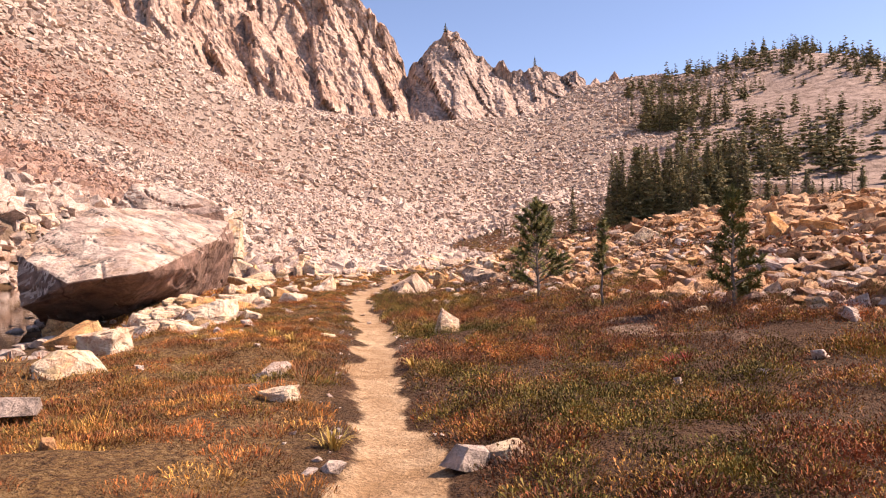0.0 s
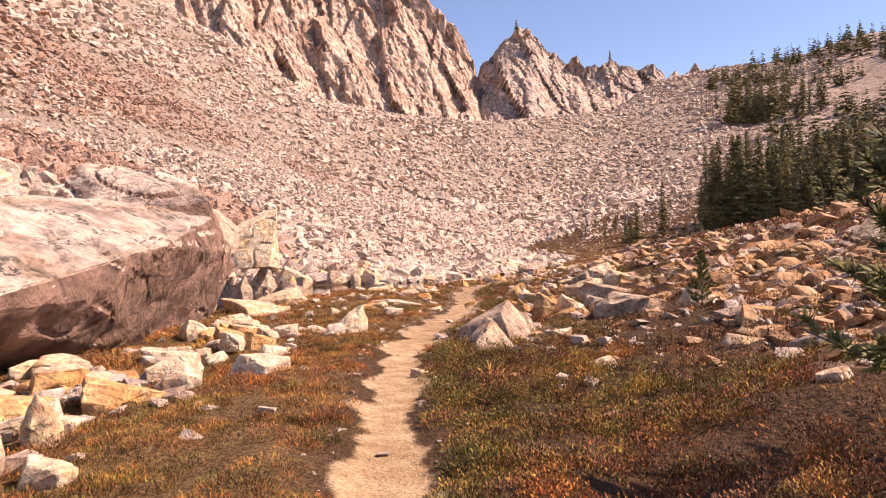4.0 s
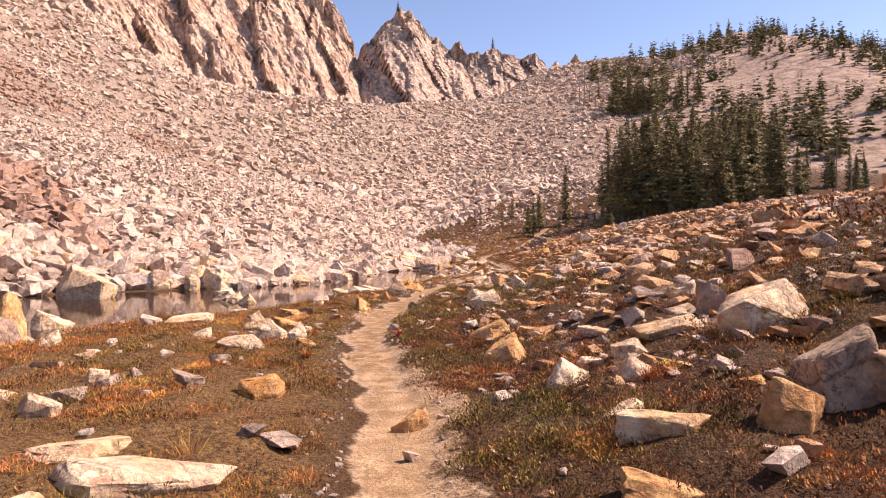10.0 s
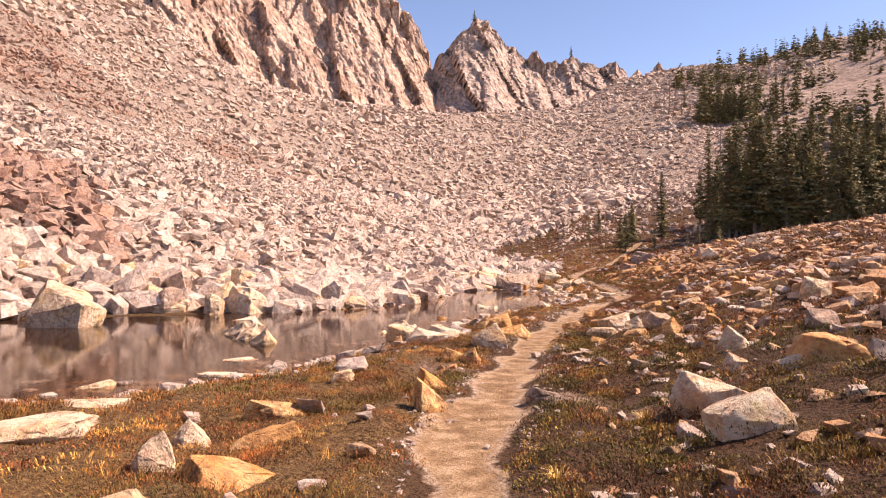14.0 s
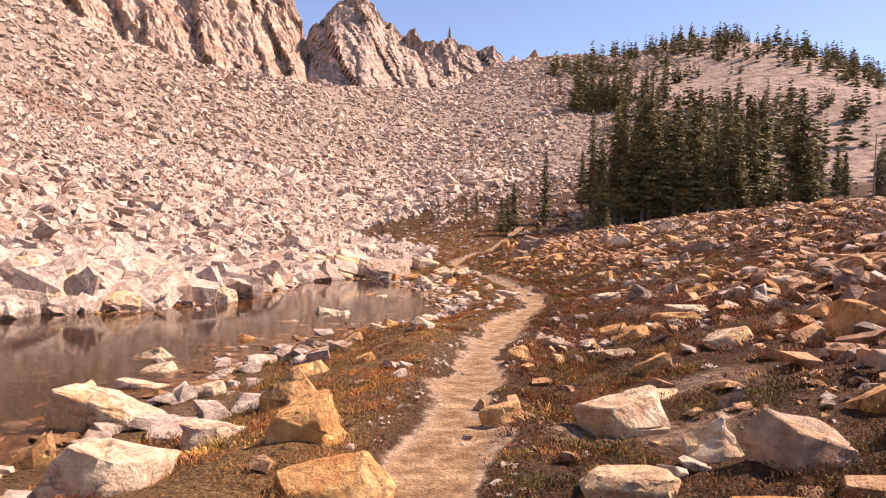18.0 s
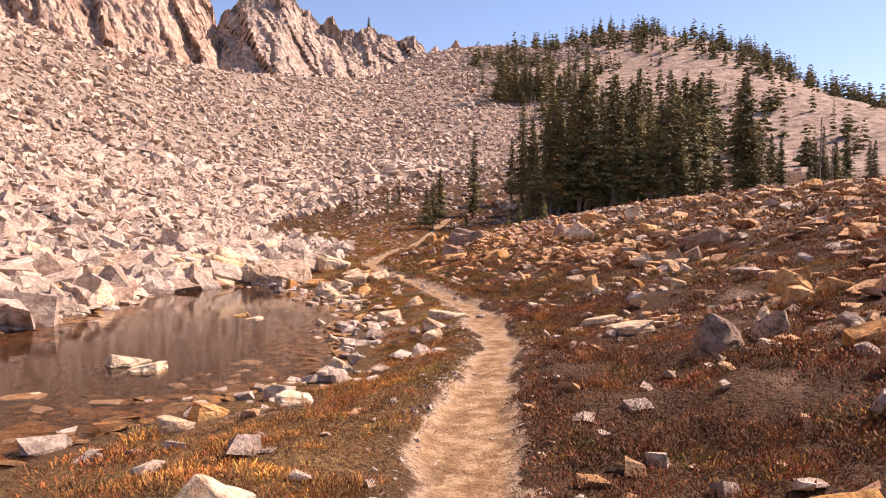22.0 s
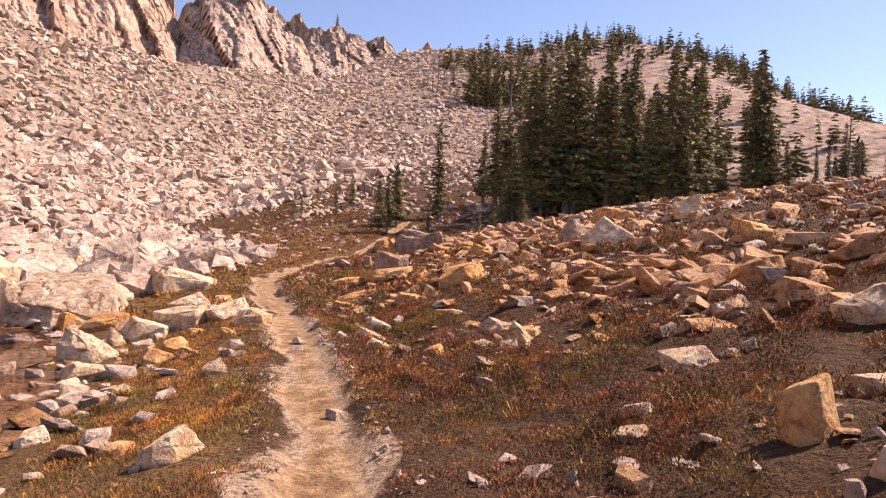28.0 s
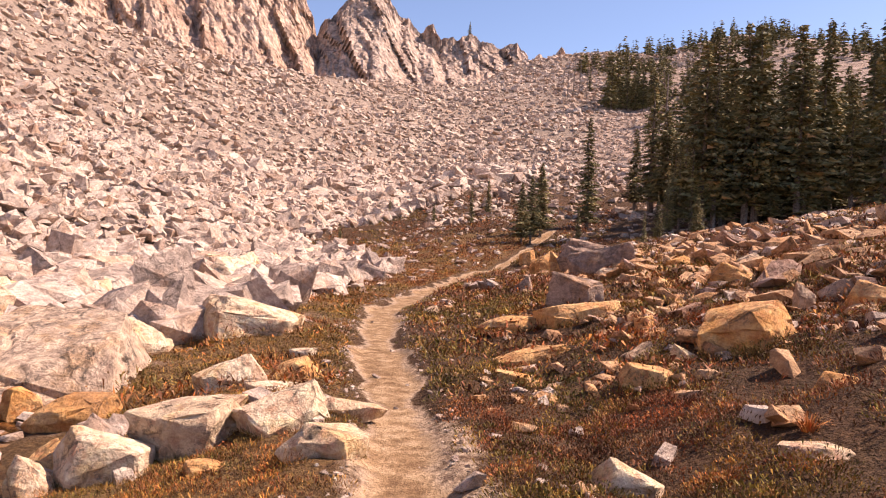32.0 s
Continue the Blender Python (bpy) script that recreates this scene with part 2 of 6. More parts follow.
def ground_material():
    """Soil sheet: dusty trail, heath duff, gravelly talus bed and wet pond floor, told apart by the sheet's own zones."""
    m, tree, p = material("ground_soil", 0.95)
    at = tree.nodes.new("ShaderNodeNewGeometry").outputs["Position"]

    def zone(name):
        n = tree.nodes.new("ShaderNodeAttribute")
        n.attribute_name = name
        return n.outputs["Fac"]

    fine, mid, wide = noise_of(tree, at, 40, 6, 0.7), noise_of(tree, at, 5, 6, 0.65), noise_of(tree, at, 0.7, 5)
    # heath duff, kept dark to stand in for shadow between the cushions
    duff = ramp(tree, noise_of(tree, at, 30, 4, 0.75), [(0.37, (0.026, 0.012, 0.007)), (0.44, (0.078, 0.034, 0.016)), (0.50, (0.07, 0.042, 0.015)), (0.56, (0.12, 0.058, 0.024)), (0.63, (0.165, 0.092, 0.05))])
    duff = mixed(tree, 0.4, duff, ramp(tree, wide, [(0.40, (0.055, 0.026, 0.014)), (0.50, (0.095, 0.044, 0.021)), (0.56, (0.065, 0.037, 0.017)), (0.64, (0.13, 0.075, 0.044))]))
    crust = ramp(tree, noise_of(tree, at, 11, 6, 0.7), [(0.38, (0.11, 0.06, 0.033)), (0.48, (0.20, 0.12, 0.075)), (0.60, (0.33, 0.225, 0.155))])
    lawn = ramp(tree, noise_of(tree, at, 24, 4, 0.75), [(0.38, (0.07, 0.036, 0.015)), (0.46, (0.17, 0.09, 0.034)), (0.54, (0.24, 0.135, 0.046)), (0.62, (0.30, 0.19, 0.085))])
    duff = mixed(tree, mixed(tree, 1.0, zone("lawn"), grey(0.75), "MULTIPLY"), duff, lawn)
    duff = mixed(tree, zone("bare"), duff, crust)
    dust = ramp(tree, mid, [(0.38, (0.27, 0.16, 0.075)), (0.5, (0.385, 0.245, 0.13)), (0.62, (0.52, 0.365, 0.215))])
    dust = mixed(tree, 0.45, dust, ramp(tree, wide, [(0.4, (0.27, 0.16, 0.078)), (0.6, (0.52, 0.37, 0.225))]))
    # dust turns darker brown farther along the footpath
    dust = mixed(tree, zone("along_trail"), dust, ramp(tree, mid, [(0.38, (0.17, 0.095, 0.045)), (0.5, (0.27, 0.165, 0.085)), (0.62, (0.41, 0.28, 0.165))]))
    # talus bed coloured dark so that gaps between blocks read as shade
    scree = ramp(tree, noise_of(tree, at, 1.3, 9, 0.8), [(0.38, (0.11, 0.08, 0.06)), (0.47, (0.26, 0.195, 0.15)), (0.56, (0.37, 0.285, 0.225)), (0.63, (0.20, 0.145, 0.11))])
    mud = ramp(tree, mid, [(0.4, (0.07, 0.038, 0.018)), (0.6, (0.115, 0.064, 0.03)), (0.66, (0.17, 0.095, 0.042))])
    dry = ramp(tree, noise_of(tree, at, 0.35, 9, 0.8), [(0.39, (0.13, 0.088, 0.064)), (0.46, (0.25, 0.178, 0.136)), (0.54, (0.36, 0.265, 0.21)), (0.62, (0.47, 0.355, 0.285))])
    col = mixed(tree, zone("dry"), duff, dry)
    col = mixed(tree, zone("talus"), col, scree)
    trod = mixed(tree, 0.45, zone("trail"), mid, "LINEAR_LIGHT")
    edge = ramp(tree, trod, [(0.30, grey(0)), (0.48, grey(1))])
    pale = ramp(tree, noise_of(tree, at, 14, 6, 0.75), [(0.40, (0.17, 0.105, 0.07)), (0.47, (0.32, 0.22, 0.145)), (0.60, (0.47, 0.35, 0.24))])
    pale = mixed(tree, zone("along_trail"), dust, pale)
    col = mixed(tree, edge, col, mixed(tree, ramp(tree, trod, [(0.5, grey(0)), (0.85, grey(1))]), pale, dust))
    col = mixed(tree, zone("wet"), col, mud)
    col = mixed(tree, 0.35, col, ramp(tree, fine, [(0.38, grey(0.25)), (0.62, grey(0.78))]), "OVERLAY")
    tree.links.new(col, p.inputs["Base Color"])
    cushion = mixed(tree, ramp(tree, zone("trail"), [(0.2, grey(0)), (0.6, grey(1))]), noise_of(tree, at, 9, 4, 0.7), grey(0.5))
    bumped(tree, p, [(cushion, 1.0, 0.16), (mid, 0.7, 0.06), (fine, 0.8, 0.015)])
    return m


SOIL = ground_material()

WATER, tree, p = material("pond_water", 0.03)
p.inputs["Base Color"].default_value = (0.21, 0.13, 0.08, 1)
p.inputs["Transmission Weight"].default_value = 1.0
p.inputs["IOR"].default_value = 1.14
p.inputs["Specular IOR Level"].default_value = 0.22
at = tree.nodes.new("ShaderNodeNewGeometry").outputs["Position"]
bumped(tree, p, [(noise_of(tree, at, 6, 3), 0.08, 0.02)])

# ---- the lie of the land ----
TRAIL_Y = [-60, -6, 0, 3.5, 5.9, 9.75, 12.7, 16, 20.4, 23.5, 26.5, 30.8, 34, 39, 43.4, 46.5, 50.5, 54.8, 58.6, 61.8, 65, 69, 72.8, 77, 81.4, 93, 104, 125]
TRAIL_X = [8, 0.9, -0.05, -0.71, -1.29, -2.2, -3.05, -4.0, -4.6, -4.85, -5.25, -6.2, -6.45, -6.3, -5.9, -5.45, -4.65, -3.6, -3.2, -3.38, -3.6, -4.05, -4.6, -4.95, -4.45, -2.9, 0.5, 7]
POND = [(-6.5, 7.5), (-7.6, 10.4), (-10, 14), (-12.5, 18), (-12.5, 24), (-13.5, 30), (-13.2, 35.6), (-11.1, 38), (-10.2, 40), (-9.3, 42.4),
        (-8.9, 45), (-8.6, 48), (-8.3, 50.4), (-7.4, 52.4), (-6.3, 53.5), (-5.7, 55), (-5.75, 58), (-5.6, 62), (-6.2, 65), (-6.7, 67.5), (-7.6, 69.2),
        (-9.2, 70.4), (-11.5, 69.8), (-12, 66), (-11.3, 62), (-12, 57.5), (-13.5, 54), (-17, 51), (-21.5, 49), (-25, 42), (-26, 30), (-24, 18), (-16, 8), (-9, 5)]
TOE = [(-40, -40), (-30, 5), (-26.5, 20), (-26.5, 40), (-21.5, 50), (-15, 52.5), (-12, 58), (-11.8, 66), (-10, 71.5), (-7, 73), (-7, 84), (-6.2, 92), (-9, 102), (-14.5, 112), (-13.5, 122), (-4.5, 133), (10.5, 161), (14.5, 178), (30, 250), (60, 330), (60, 600)]
WATER_Z = -0.42
GRID = np.random.default_rng(4).random((64, 64))


def smooth(v):
    v = np.clip(v, 0, 1)
    return v * v * (3 - 2 * v)


def wave(x, y, size):
    """Smooth value noise from 0 to 1 with cells of that size."""
    x, y = np.asarray(x, float) / size, np.asarray(y, float) / size
    i, j = np.floor(x).astype(int), np.floor(y).astype(int)
    u, v = smooth(x - i), smooth(y - j)
    g = lambda p, q: GRID[p % 64, q % 64]  # noqa: E731
    return (g(i, j) * (1 - u) + g(i + 1, j) * u) * (1 - v) + (g(i, j + 1) * (1 - u) + g(i + 1, j + 1) * u) * v


def along(points, x, y, closed):
    """Distance to a line of points, and on which side: positive inside a ring or left of an open line."""
    x, y = np.asarray(x, float), np.asarray(y, float)
    best, inside = np.full(x.shape, 1e9), np.zeros(x.shape, bool)
    side = np.zeros(x.shape)
    ends = points[1:] + points[:1] if closed else points[1:]
    for (ax, ay), (bx, by) in zip(points, ends):
        dx, dy = bx - ax, by - ay
        f = np.clip(((x - ax) * dx + (y - ay) * dy) / (dx * dx + dy * dy), 0, 1)
        d = np.hypot(x - ax - f * dx, y - ay - f * dy)
        near = d < best
        best = np.where(near, d, best)
        side = np.where(near, np.sign(dx * (y - ay) - dy * (x - ax)), side)
        if closed:
            cross = (ay > y) != (by > y)
            with np.errstate(divide="ignore", invalid="ignore"):
                inside ^= cross & (x < (bx - ax) * (y - ay) / (by - ay if by != ay else 1e-9) + ax)
    return np.where(inside, best, -best) if closed else best * np.where(side >= 0, 1, -1)


def trail_x(y):
    return np.interp(y, TRAIL_Y, TRAIL_X)


def trail_half(y):
    return np.interp(y, [0, 10, 16, 80], [0.12, 0.13, 0.19, 0.19]) + 0.10 * wave(y, 0 * np.asarray(y), 2.3) + 0.07 * wave(y, 0 * np.asarray(y) + 9, 0.7)


def margin(x, y):
    """How far the crumbly pale verge reaches from the middle of the footpath: wide on its pond side along the shore."""
    left = np.interp(y, [0, 15, 20, 30, 38, 44, 58, 66, 74], [0.05, 0.12, 0.26, 0.34, 0.36, 0.46, 0.52, 0.48, 0.3])
    right = np.interp(y, [0, 13, 15, 20, 27, 32, 56, 62, 67, 71, 80], [0.05, 0.12, 0.26, 0.58, 0.64, 0.36, 0.34, 0.55, 0.6, 0.3, 0.3])
    return np.where(x < trail_x(y), left, right) + 0.25 * (wave(x, y, 0.9) - 0.5)


def bare_patch(x, y):
    """Where the heath opens on pale crusted soil, from 0 to 1."""
    return smooth((0.55 * wave(x + 31, y, 1.25) + 0.45 * wave(x, y + 17, 0.5) - 0.76) / 0.07)


def height(x, y, rough=True):
    """Height of the ground: the trail's bench, the bank on its right, the pond, the apron of the bowl and the far hill."""
    x, y = np.asarray(x, float), np.asarray(y, float)
    dx = x - trail_x(y)
    z = np.interp(y, [-60, 0, 10, 25, 40, 55, 70, 85], [-0.3, -0.04, 0.03, 0.10, 0.10, 0.0, 0.02, 0.25])
    steep = np.interp(y, [-20, 4, 12, 20, 28, 90, 110], [0.03, 0.05, 0.13, 0.2, 0.25, 0.26, 0.12])
    top = np.interp(y, [0, 12, 22, 60, 90, 120], [1.2, 1.8, 3.4, 5.0, 5.0, 3.0])
    z = z + np.where(dx > 1.4, top * np.tanh(steep * (dx - 1.4) / top), 0)
    z = z - np.where(dx < -0.8, 0.05 * np.clip(-dx - 0.8, 0, 6), 0)
    if rough:
        z = z + (0.16 * (wave(x, y, 2.1) - 0.5) + 0.09 * (wave(x, y, 0.8) - 0.5)) * smooth((np.abs(dx) - 0.3) / 1.2) + 0.10 * (wave(x, y, 0.43) + 0.6 * wave(x + 7, y, 0.21) - 0.6) * smooth((np.abs(dx) - 0.35) / 0.35) * (np.abs(dx) < 30)
    # the bowl
    px = x - 10
    rho = np.hypot(np.where(px < 0, 2.2, 1.0) * px, y - 60)
    bowl = np.interp(rho, [0, 48, 72, 100, 150, 182, 206, 243, 342, 365, 460, 900, 3000], [0, 0, 0.6, 7, 15, 27, 37, 52, 94, 96, 50, -30, -30])
    far, az = np.hypot(x + 4, y - 20), np.degrees(np.arctan2(x + 4, y - 20))
    cone = 1.4 + far * np.tan(np.radians(np.interp(az, [-60, -44, -38, -30, -26, -22, -16, -9, 1, 4, 9, 13, 16, 20, 26, 32], [30, 24, 20, 16.6, 14, 12, 11, 10.2, 10.8, 12.4, 12.6, 12.5, 13.1, 13.8, 14.2, 14.4])))
    bowl = np.where(far > 60, np.minimum(bowl, cone), bowl)
    front = smooth((y + 40) / 60)
    bowl = np.where(bowl > 0, bowl * front, bowl)
    bowl = bowl + 9.0 * np.exp(-((x - 150) ** 2 / 55**2 + (y - 330) ** 2 / 60**2)) - 60 * smooth((x - 110) / 130) * smooth((rho - 110) / 120)
    z = z + bowl
    if rough:
        z = z + smooth((rho - 80) / 80) * (3.0 * (wave(x, y, 28) - 0.5) + 1.4 * (wave(x, y, 9) - 0.5))
    lift = np.interp(y, [85, 97, 104, 114, 137, 180, 230], [0, 0.25, 1.3, 2.9, 5.2, 4, 0])
    z = z + lift * smooth((x + 16) / 16) * smooth((75 - x) / 40)
    # the pond's hollow
    d = along(POND, x, y, True)
    d = d + 0.5 * (wave(x, y, 1.3) - 0.5)
    bank = smooth((d + 2.6) / 2.6)
    z = np.where(d > -2.6, z * (1 - bank) + (WATER_Z + 0.02) * bank, z)
    z = np.where(d > 0, WATER_Z - np.minimum(0.42, 0.02 + 0.10 * d) + 0.06 * (wave(x, y, 0.9) - 0.5), z)
    # the trod of the trail
    z = z - np.interp(y, [0, 40, 52, 60, 66, 112], [0.05, 0.05, 0.09, 0.10, 0.09, 0.04]) * smooth((trail_half(y) + 0.15 - np.abs(dx)) / 0.24) * (y < 112)
    return z


def stuff_mesh(name, co, faces, mat, smoothed=False):
    """A mesh from arrays of corners and of faces that all have as many corners."""
    me = bpy.data.meshes.new(name)
    faces = np.asarray(faces, np.int32)
    me.vertices.add(len(co))
    me.vertices.foreach_set("co", np.asarray(co, np.float32).ravel())
    me.loops.add(faces.size)
    me.loops.foreach_set("vertex_index", faces.ravel())
    me.polygons.add(len(faces))
    me.polygons.foreach_set("loop_start", np.arange(0, faces.size, faces.shape[1], dtype=np.int32))
    me.polygons.foreach_set("use_smooth", np.full(len(faces), smoothed))
    me.update(calc_edges=True)
    me.materials.append(mat)
    return me


def ground():
    u = np.r_[np.arange(0, 0.9, 0.07), np.arange(0.9, 4, 0.17), np.arange(4, 14, 0.4), np.arange(14, 40, 1.0), 40 * 1.06 ** np.arange(0, 68)]
    u = np.r_[-u[:0:-1], u]
    y = np.r_[-1200, -600, -300, -150, -80, -50, -30, np.arange(-20, -2, 1.0), np.arange(-2, 90, 0.2), np.arange(90, 130, 0.8), 130 * 1.018 ** np.arange(0, 130)]
    yy, uu = np.meshgrid(y, u, indexing="ij")
    xx = uu + trail_x(yy) * np.clip(1 - np.abs(uu) / 400, 0, 1)
    zz = height(xx, yy)
    n, k = len(y), len(u)
    i = np.arange(n * k).reshape(n, k)
    faces = np.stack([i[:-1, :-1], i[:-1, 1:], i[1:, 1:], i[1:, :-1]], -1).reshape(-1, 4)
    me = stuff_mesh("ground", np.stack([xx, yy, zz], -1).reshape(-1, 3), faces, SOIL, True)
    dx = np.abs(xx - trail_x(yy))
    ragged = dx + 0.30 * (wave(xx + 3, yy, 0.62) - 0.5) + 0.16 * (wave(xx, yy + 8, 0.23) - 0.5)
    zones = {"lawn": smooth((trail_x(yy) - xx - 0.2) / 0.5) * (yy < 110), "bare": bare_patch(xx, yy) * (yy < 110), "trail": np.maximum(smooth((trail_half(yy) + 0.17 - ragged) / 0.36), 0.46 * smooth((margin(xx, yy) - ragged) / 0.2)) * (yy < 112),
             "along_trail": smooth((yy - 10) / 25 + 0.5 * (wave(xx, yy, 1.6) - 0.5)),
             "talus": smooth((along(TOE, xx, yy, False) + 1) / 3),
             "dry": smooth((np.hypot(xx - 10, yy - 60) + 30 * wave(xx, yy, 20) - 105) / 45),
             "wet": smooth((WATER_Z + 0.10 - zz) / 0.14) * (yy < 90)}
    for name, v in zones.items():
        me.attributes.new(name, "FLOAT", "POINT").data.foreach_set("value", v.astype(np.float32).ravel())
    return tagged(new("ground", me), "brown heath soil with a pale dusty footpath and stony slopes", "ground", kind="structure")


ground()


def water():
    pts = [(x * 1.0, y * 1.0) for x, y in POND]
    cx, cy = -12, 40
    bm = bmesh.new()
    ring = [bm.verts.new((x + (x - cx) / math.hypot(x - cx, y - cy) * 0.9, y + (y - cy) / math.hypot(x - cx, y - cy) * 0.9, WATER_Z)) for x, y in pts]
    bm.faces.new(ring)
    me = bpy.data.meshes.new("water")
    bm.to_mesh(me)
    me.materials.append(WATER)
    ob = tagged(new("water", me), "shallow clear brown pond water reflecting the stony slope", "pond", kind="structure")
    ob.visible_shadow = False


water()


# ---- stones ----
def hull(seed, shape, extra=4, jitter=0.28):
    """Corners and triangles of one broken stone, in a box of side 2: a skewed block with some corners knocked off."""
    r = random.Random(seed)
    bm = bmesh.new()
    skew, lean = r.uniform(-0.35, 0.35), r.uniform(-0.3, 0.3)
    for sx in (-1, 1):
        for sy in (-1, 1):
            for sz in (-1, 1):
                v = Vector((sx, sy, sz)) * 0.92
                v = Vector(c - (1 if c > 0 else -1) * r.uniform(0, 2 * jitter) for c in v)
                if shape == "wedge":
                    v.z *= 0.55 + 0.45 * v.x
                elif shape == "point" and v.z > 0:
                    v.x, v.y = v.x * 0.5 + skew, v.y * 0.55
                v.x += skew * v.z
                v.y += lean * v.z
                bm.verts.new(v)
    for _ in range(extra):
        v = Vector((r.uniform(-1, 1), r.uniform(-1, 1), r.uniform(-1, 1)))
        v = v.normalized() * r.uniform(0.85, 1.05)
        bm.verts.new(v)
    got = bmesh.ops.convex_hull(bm, input=bm.verts[:])
    loose = {g for g in got["geom_interior"] + got["geom_unused"] if isinstance(g, bmesh.types.BMVert)}
    bmesh.ops.delete(bm, geom=list(loose), context="VERTS")
    bmesh.ops.triangulate(bm, faces=bm.faces[:])
    bm.verts.index_update()
    co, tri = np.array([v.co[:] for v in bm.verts]), np.array([[v.index for v in f.verts] for f in bm.faces])
    bm.free()
    return co, tri


SHAPES = [hull(100 + n, ("block", "wedge", "block", "block", "block", "point")[n % 6], 3) for n in range(24)]
PLAIN = [hull(300 + n, ("block", "wedge")[n % 2], 0) for n in range(20)]


def rubble(name, x, y, size, mat, label, seed, flat=0.6, sink=0.25, tilt=0.5, category="stones", forms=SHAPES):
    """Many loose stones joined into one mesh, lying on the ground at x, y."""
    r = np.random.default_rng(seed)
    z = height(x, y)
    pick = r.integers(0, len(forms), len(x))
    co_all, tri_all, start = [], [], 0
    for k, (co, tri) in enumerate(forms):
        some = np.where(pick == k)[0]
        n = len(some)
        if not n:
            continue
        s = size[some][:, None] * 0.5 * np.stack([r.uniform(0.8, 1.35, n), r.uniform(0.6, 1.0, n), flat * r.uniform(0.6, 1.25, n)], -1)
        a, b, c = r.uniform(0, 6.283, n), r.normal(0, tilt, n), r.normal(0, tilt, n)
        p = co[None] * s[:, None]
        ca, sa, cb, sb, cc, sc = np.cos(a), np.sin(a), np.cos(b), np.sin(b), np.cos(c), np.sin(c)
        px, py, pz = p[..., 0], p[..., 1], p[..., 2]
        py, pz = py * cb[:, None] - pz * sb[:, None], py * sb[:, None] + pz * cb[:, None]
        px, pz = px * cc[:, None] - pz * sc[:, None], px * sc[:, None] + pz * cc[:, None]
        px, py = px * ca[:, None] - py * sa[:, None], px * sa[:, None] + py * ca[:, None]
        lift = z[some] + s[:, 2] * (1 - 2 * sink)
        co_all.append(np.stack([px + x[some][:, None], py + y[some][:, None], pz + lift[:, None]], -1).reshape(-1, 3))
        tri_all.append((tri[None] + (start + np.arange(n) * len(co))[:, None, None]).reshape(-1, 3))
        start += n * len(co)
    me = stuff_mesh(name, np.concatenate(co_all), np.concatenate(tri_all), mat)
    return tagged(new(name, me), label, category, kind="stuff")


def scatter(seed, count, x0, x1, y0, y1, keep):
    r = np.random.default_rng(seed)
    x, y = r.uniform(x0, x1, count), r.uniform(y0, y1, count)
    ok = r.random(count) < keep(x, y)
    return x[ok], y[ok], r.random(ok.sum()) ** 2.2


def talus_in(x, y):
    return along(TOE, x, y, False)


def far_from_walk(x, y):
    return np.hypot(x + 4, y - 32)


# nearer talus: large blocks at the foot, smaller stones above
def talus_near(x, y):
    d = talus_in(x, y)
    return np.where(d > -0.3, np.clip(30 / (10 + d), 0.45, 1), 0)


x, y, s = scatter(11, 82000, -75, 8, -5, 135, talus_near)
d = talus_in(x, y)
red = (wave(x, y, 16) + 0.3 * wave(x, y, 5) + np.clip((-x - 22) / 40, -0.3, 0.45) - np.clip((y - 45) / 60, -0.35, 0.35)) > 0.70
red &= d > 6 + 5 * wave(x, y, 4)
low = np.clip(1 - d / 24, 0, 1)
size = np.minimum((0.32 + 0.7 * s + low * (0.12 + 0.85 * s)) * (0.7 + 0.6 * wave(x, y, 7)), 1.25 + 0.3 * s)
near = d < 8
for some, mat, tone, forms in ((~red & near, TALUS, "pale", SHAPES), (red & near, TALUS_RED, "reddish brown", SHAPES), (~red & ~near, TALUS, "pale", PLAIN), (red & ~near, TALUS_RED, "reddish brown", PLAIN)):
    rubble("talus", x[some], y[some], size[some], mat, tone + " broken granite blocks heaped in a talus slope", 1, 0.6, 0.25, 0.45, forms=forms)
# farther talus
def talus_far(x, y):
    ok = (talus_in(x, y) > 0) & (x < 14 + (y - 90) * 0.26) & ~((x > -75) & (y < 135))
    return np.where(ok, np.clip(1.25 - far_from_walk(x, y) / 330, 0.25, 1), 0)


x, y, s = scatter(12, 82000, -190, 70, 90, 330, talus_far)
rubble("talus", x, y, (0.65 + 1.6 * s) * (0.7 + 0.6 * wave(x, y, 18)), TALUS, "pale scree of broken granite high on the slope", 3, 0.6, 0.3, 0.4, forms=PLAIN)
x, y, s = scatter(13, 15000, -130, -60, 0, 100, lambda x, y: 0.8 + 0 * x)
rubble("talus", x, y, 0.5 + 1.1 * s, TALUS_RED, "reddish brown broken scree high on the slope", 4, 0.6, 0.3, 0.4, forms=PLAIN)
x, y, s = scatter(14, 26000, -6, 75, 118, 300, lambda x, y: np.where(talus_in(x, y) < 0, np.exp(talus_in(x, y) / 16), 0))
rubble("talus", x, y, 0.35 + 1.0 * s, TALUS, "pale stones thinning out over the dry slope", 5, 0.6, 0.3, 0.3, forms=PLAIN)
x, y, s = scatter(15, 9000, -60, 90, 325, 400, lambda x, y: 0.9 + 0 * x)
rubble("talus", x, y, 0.9 + 1.8 * s, TALUS, "fine pale scree below the ridge", 6, 0.6, 0.3, 0.3, forms=PLAIN)

# ---- cliffs on the rim ----
CRESTS = []


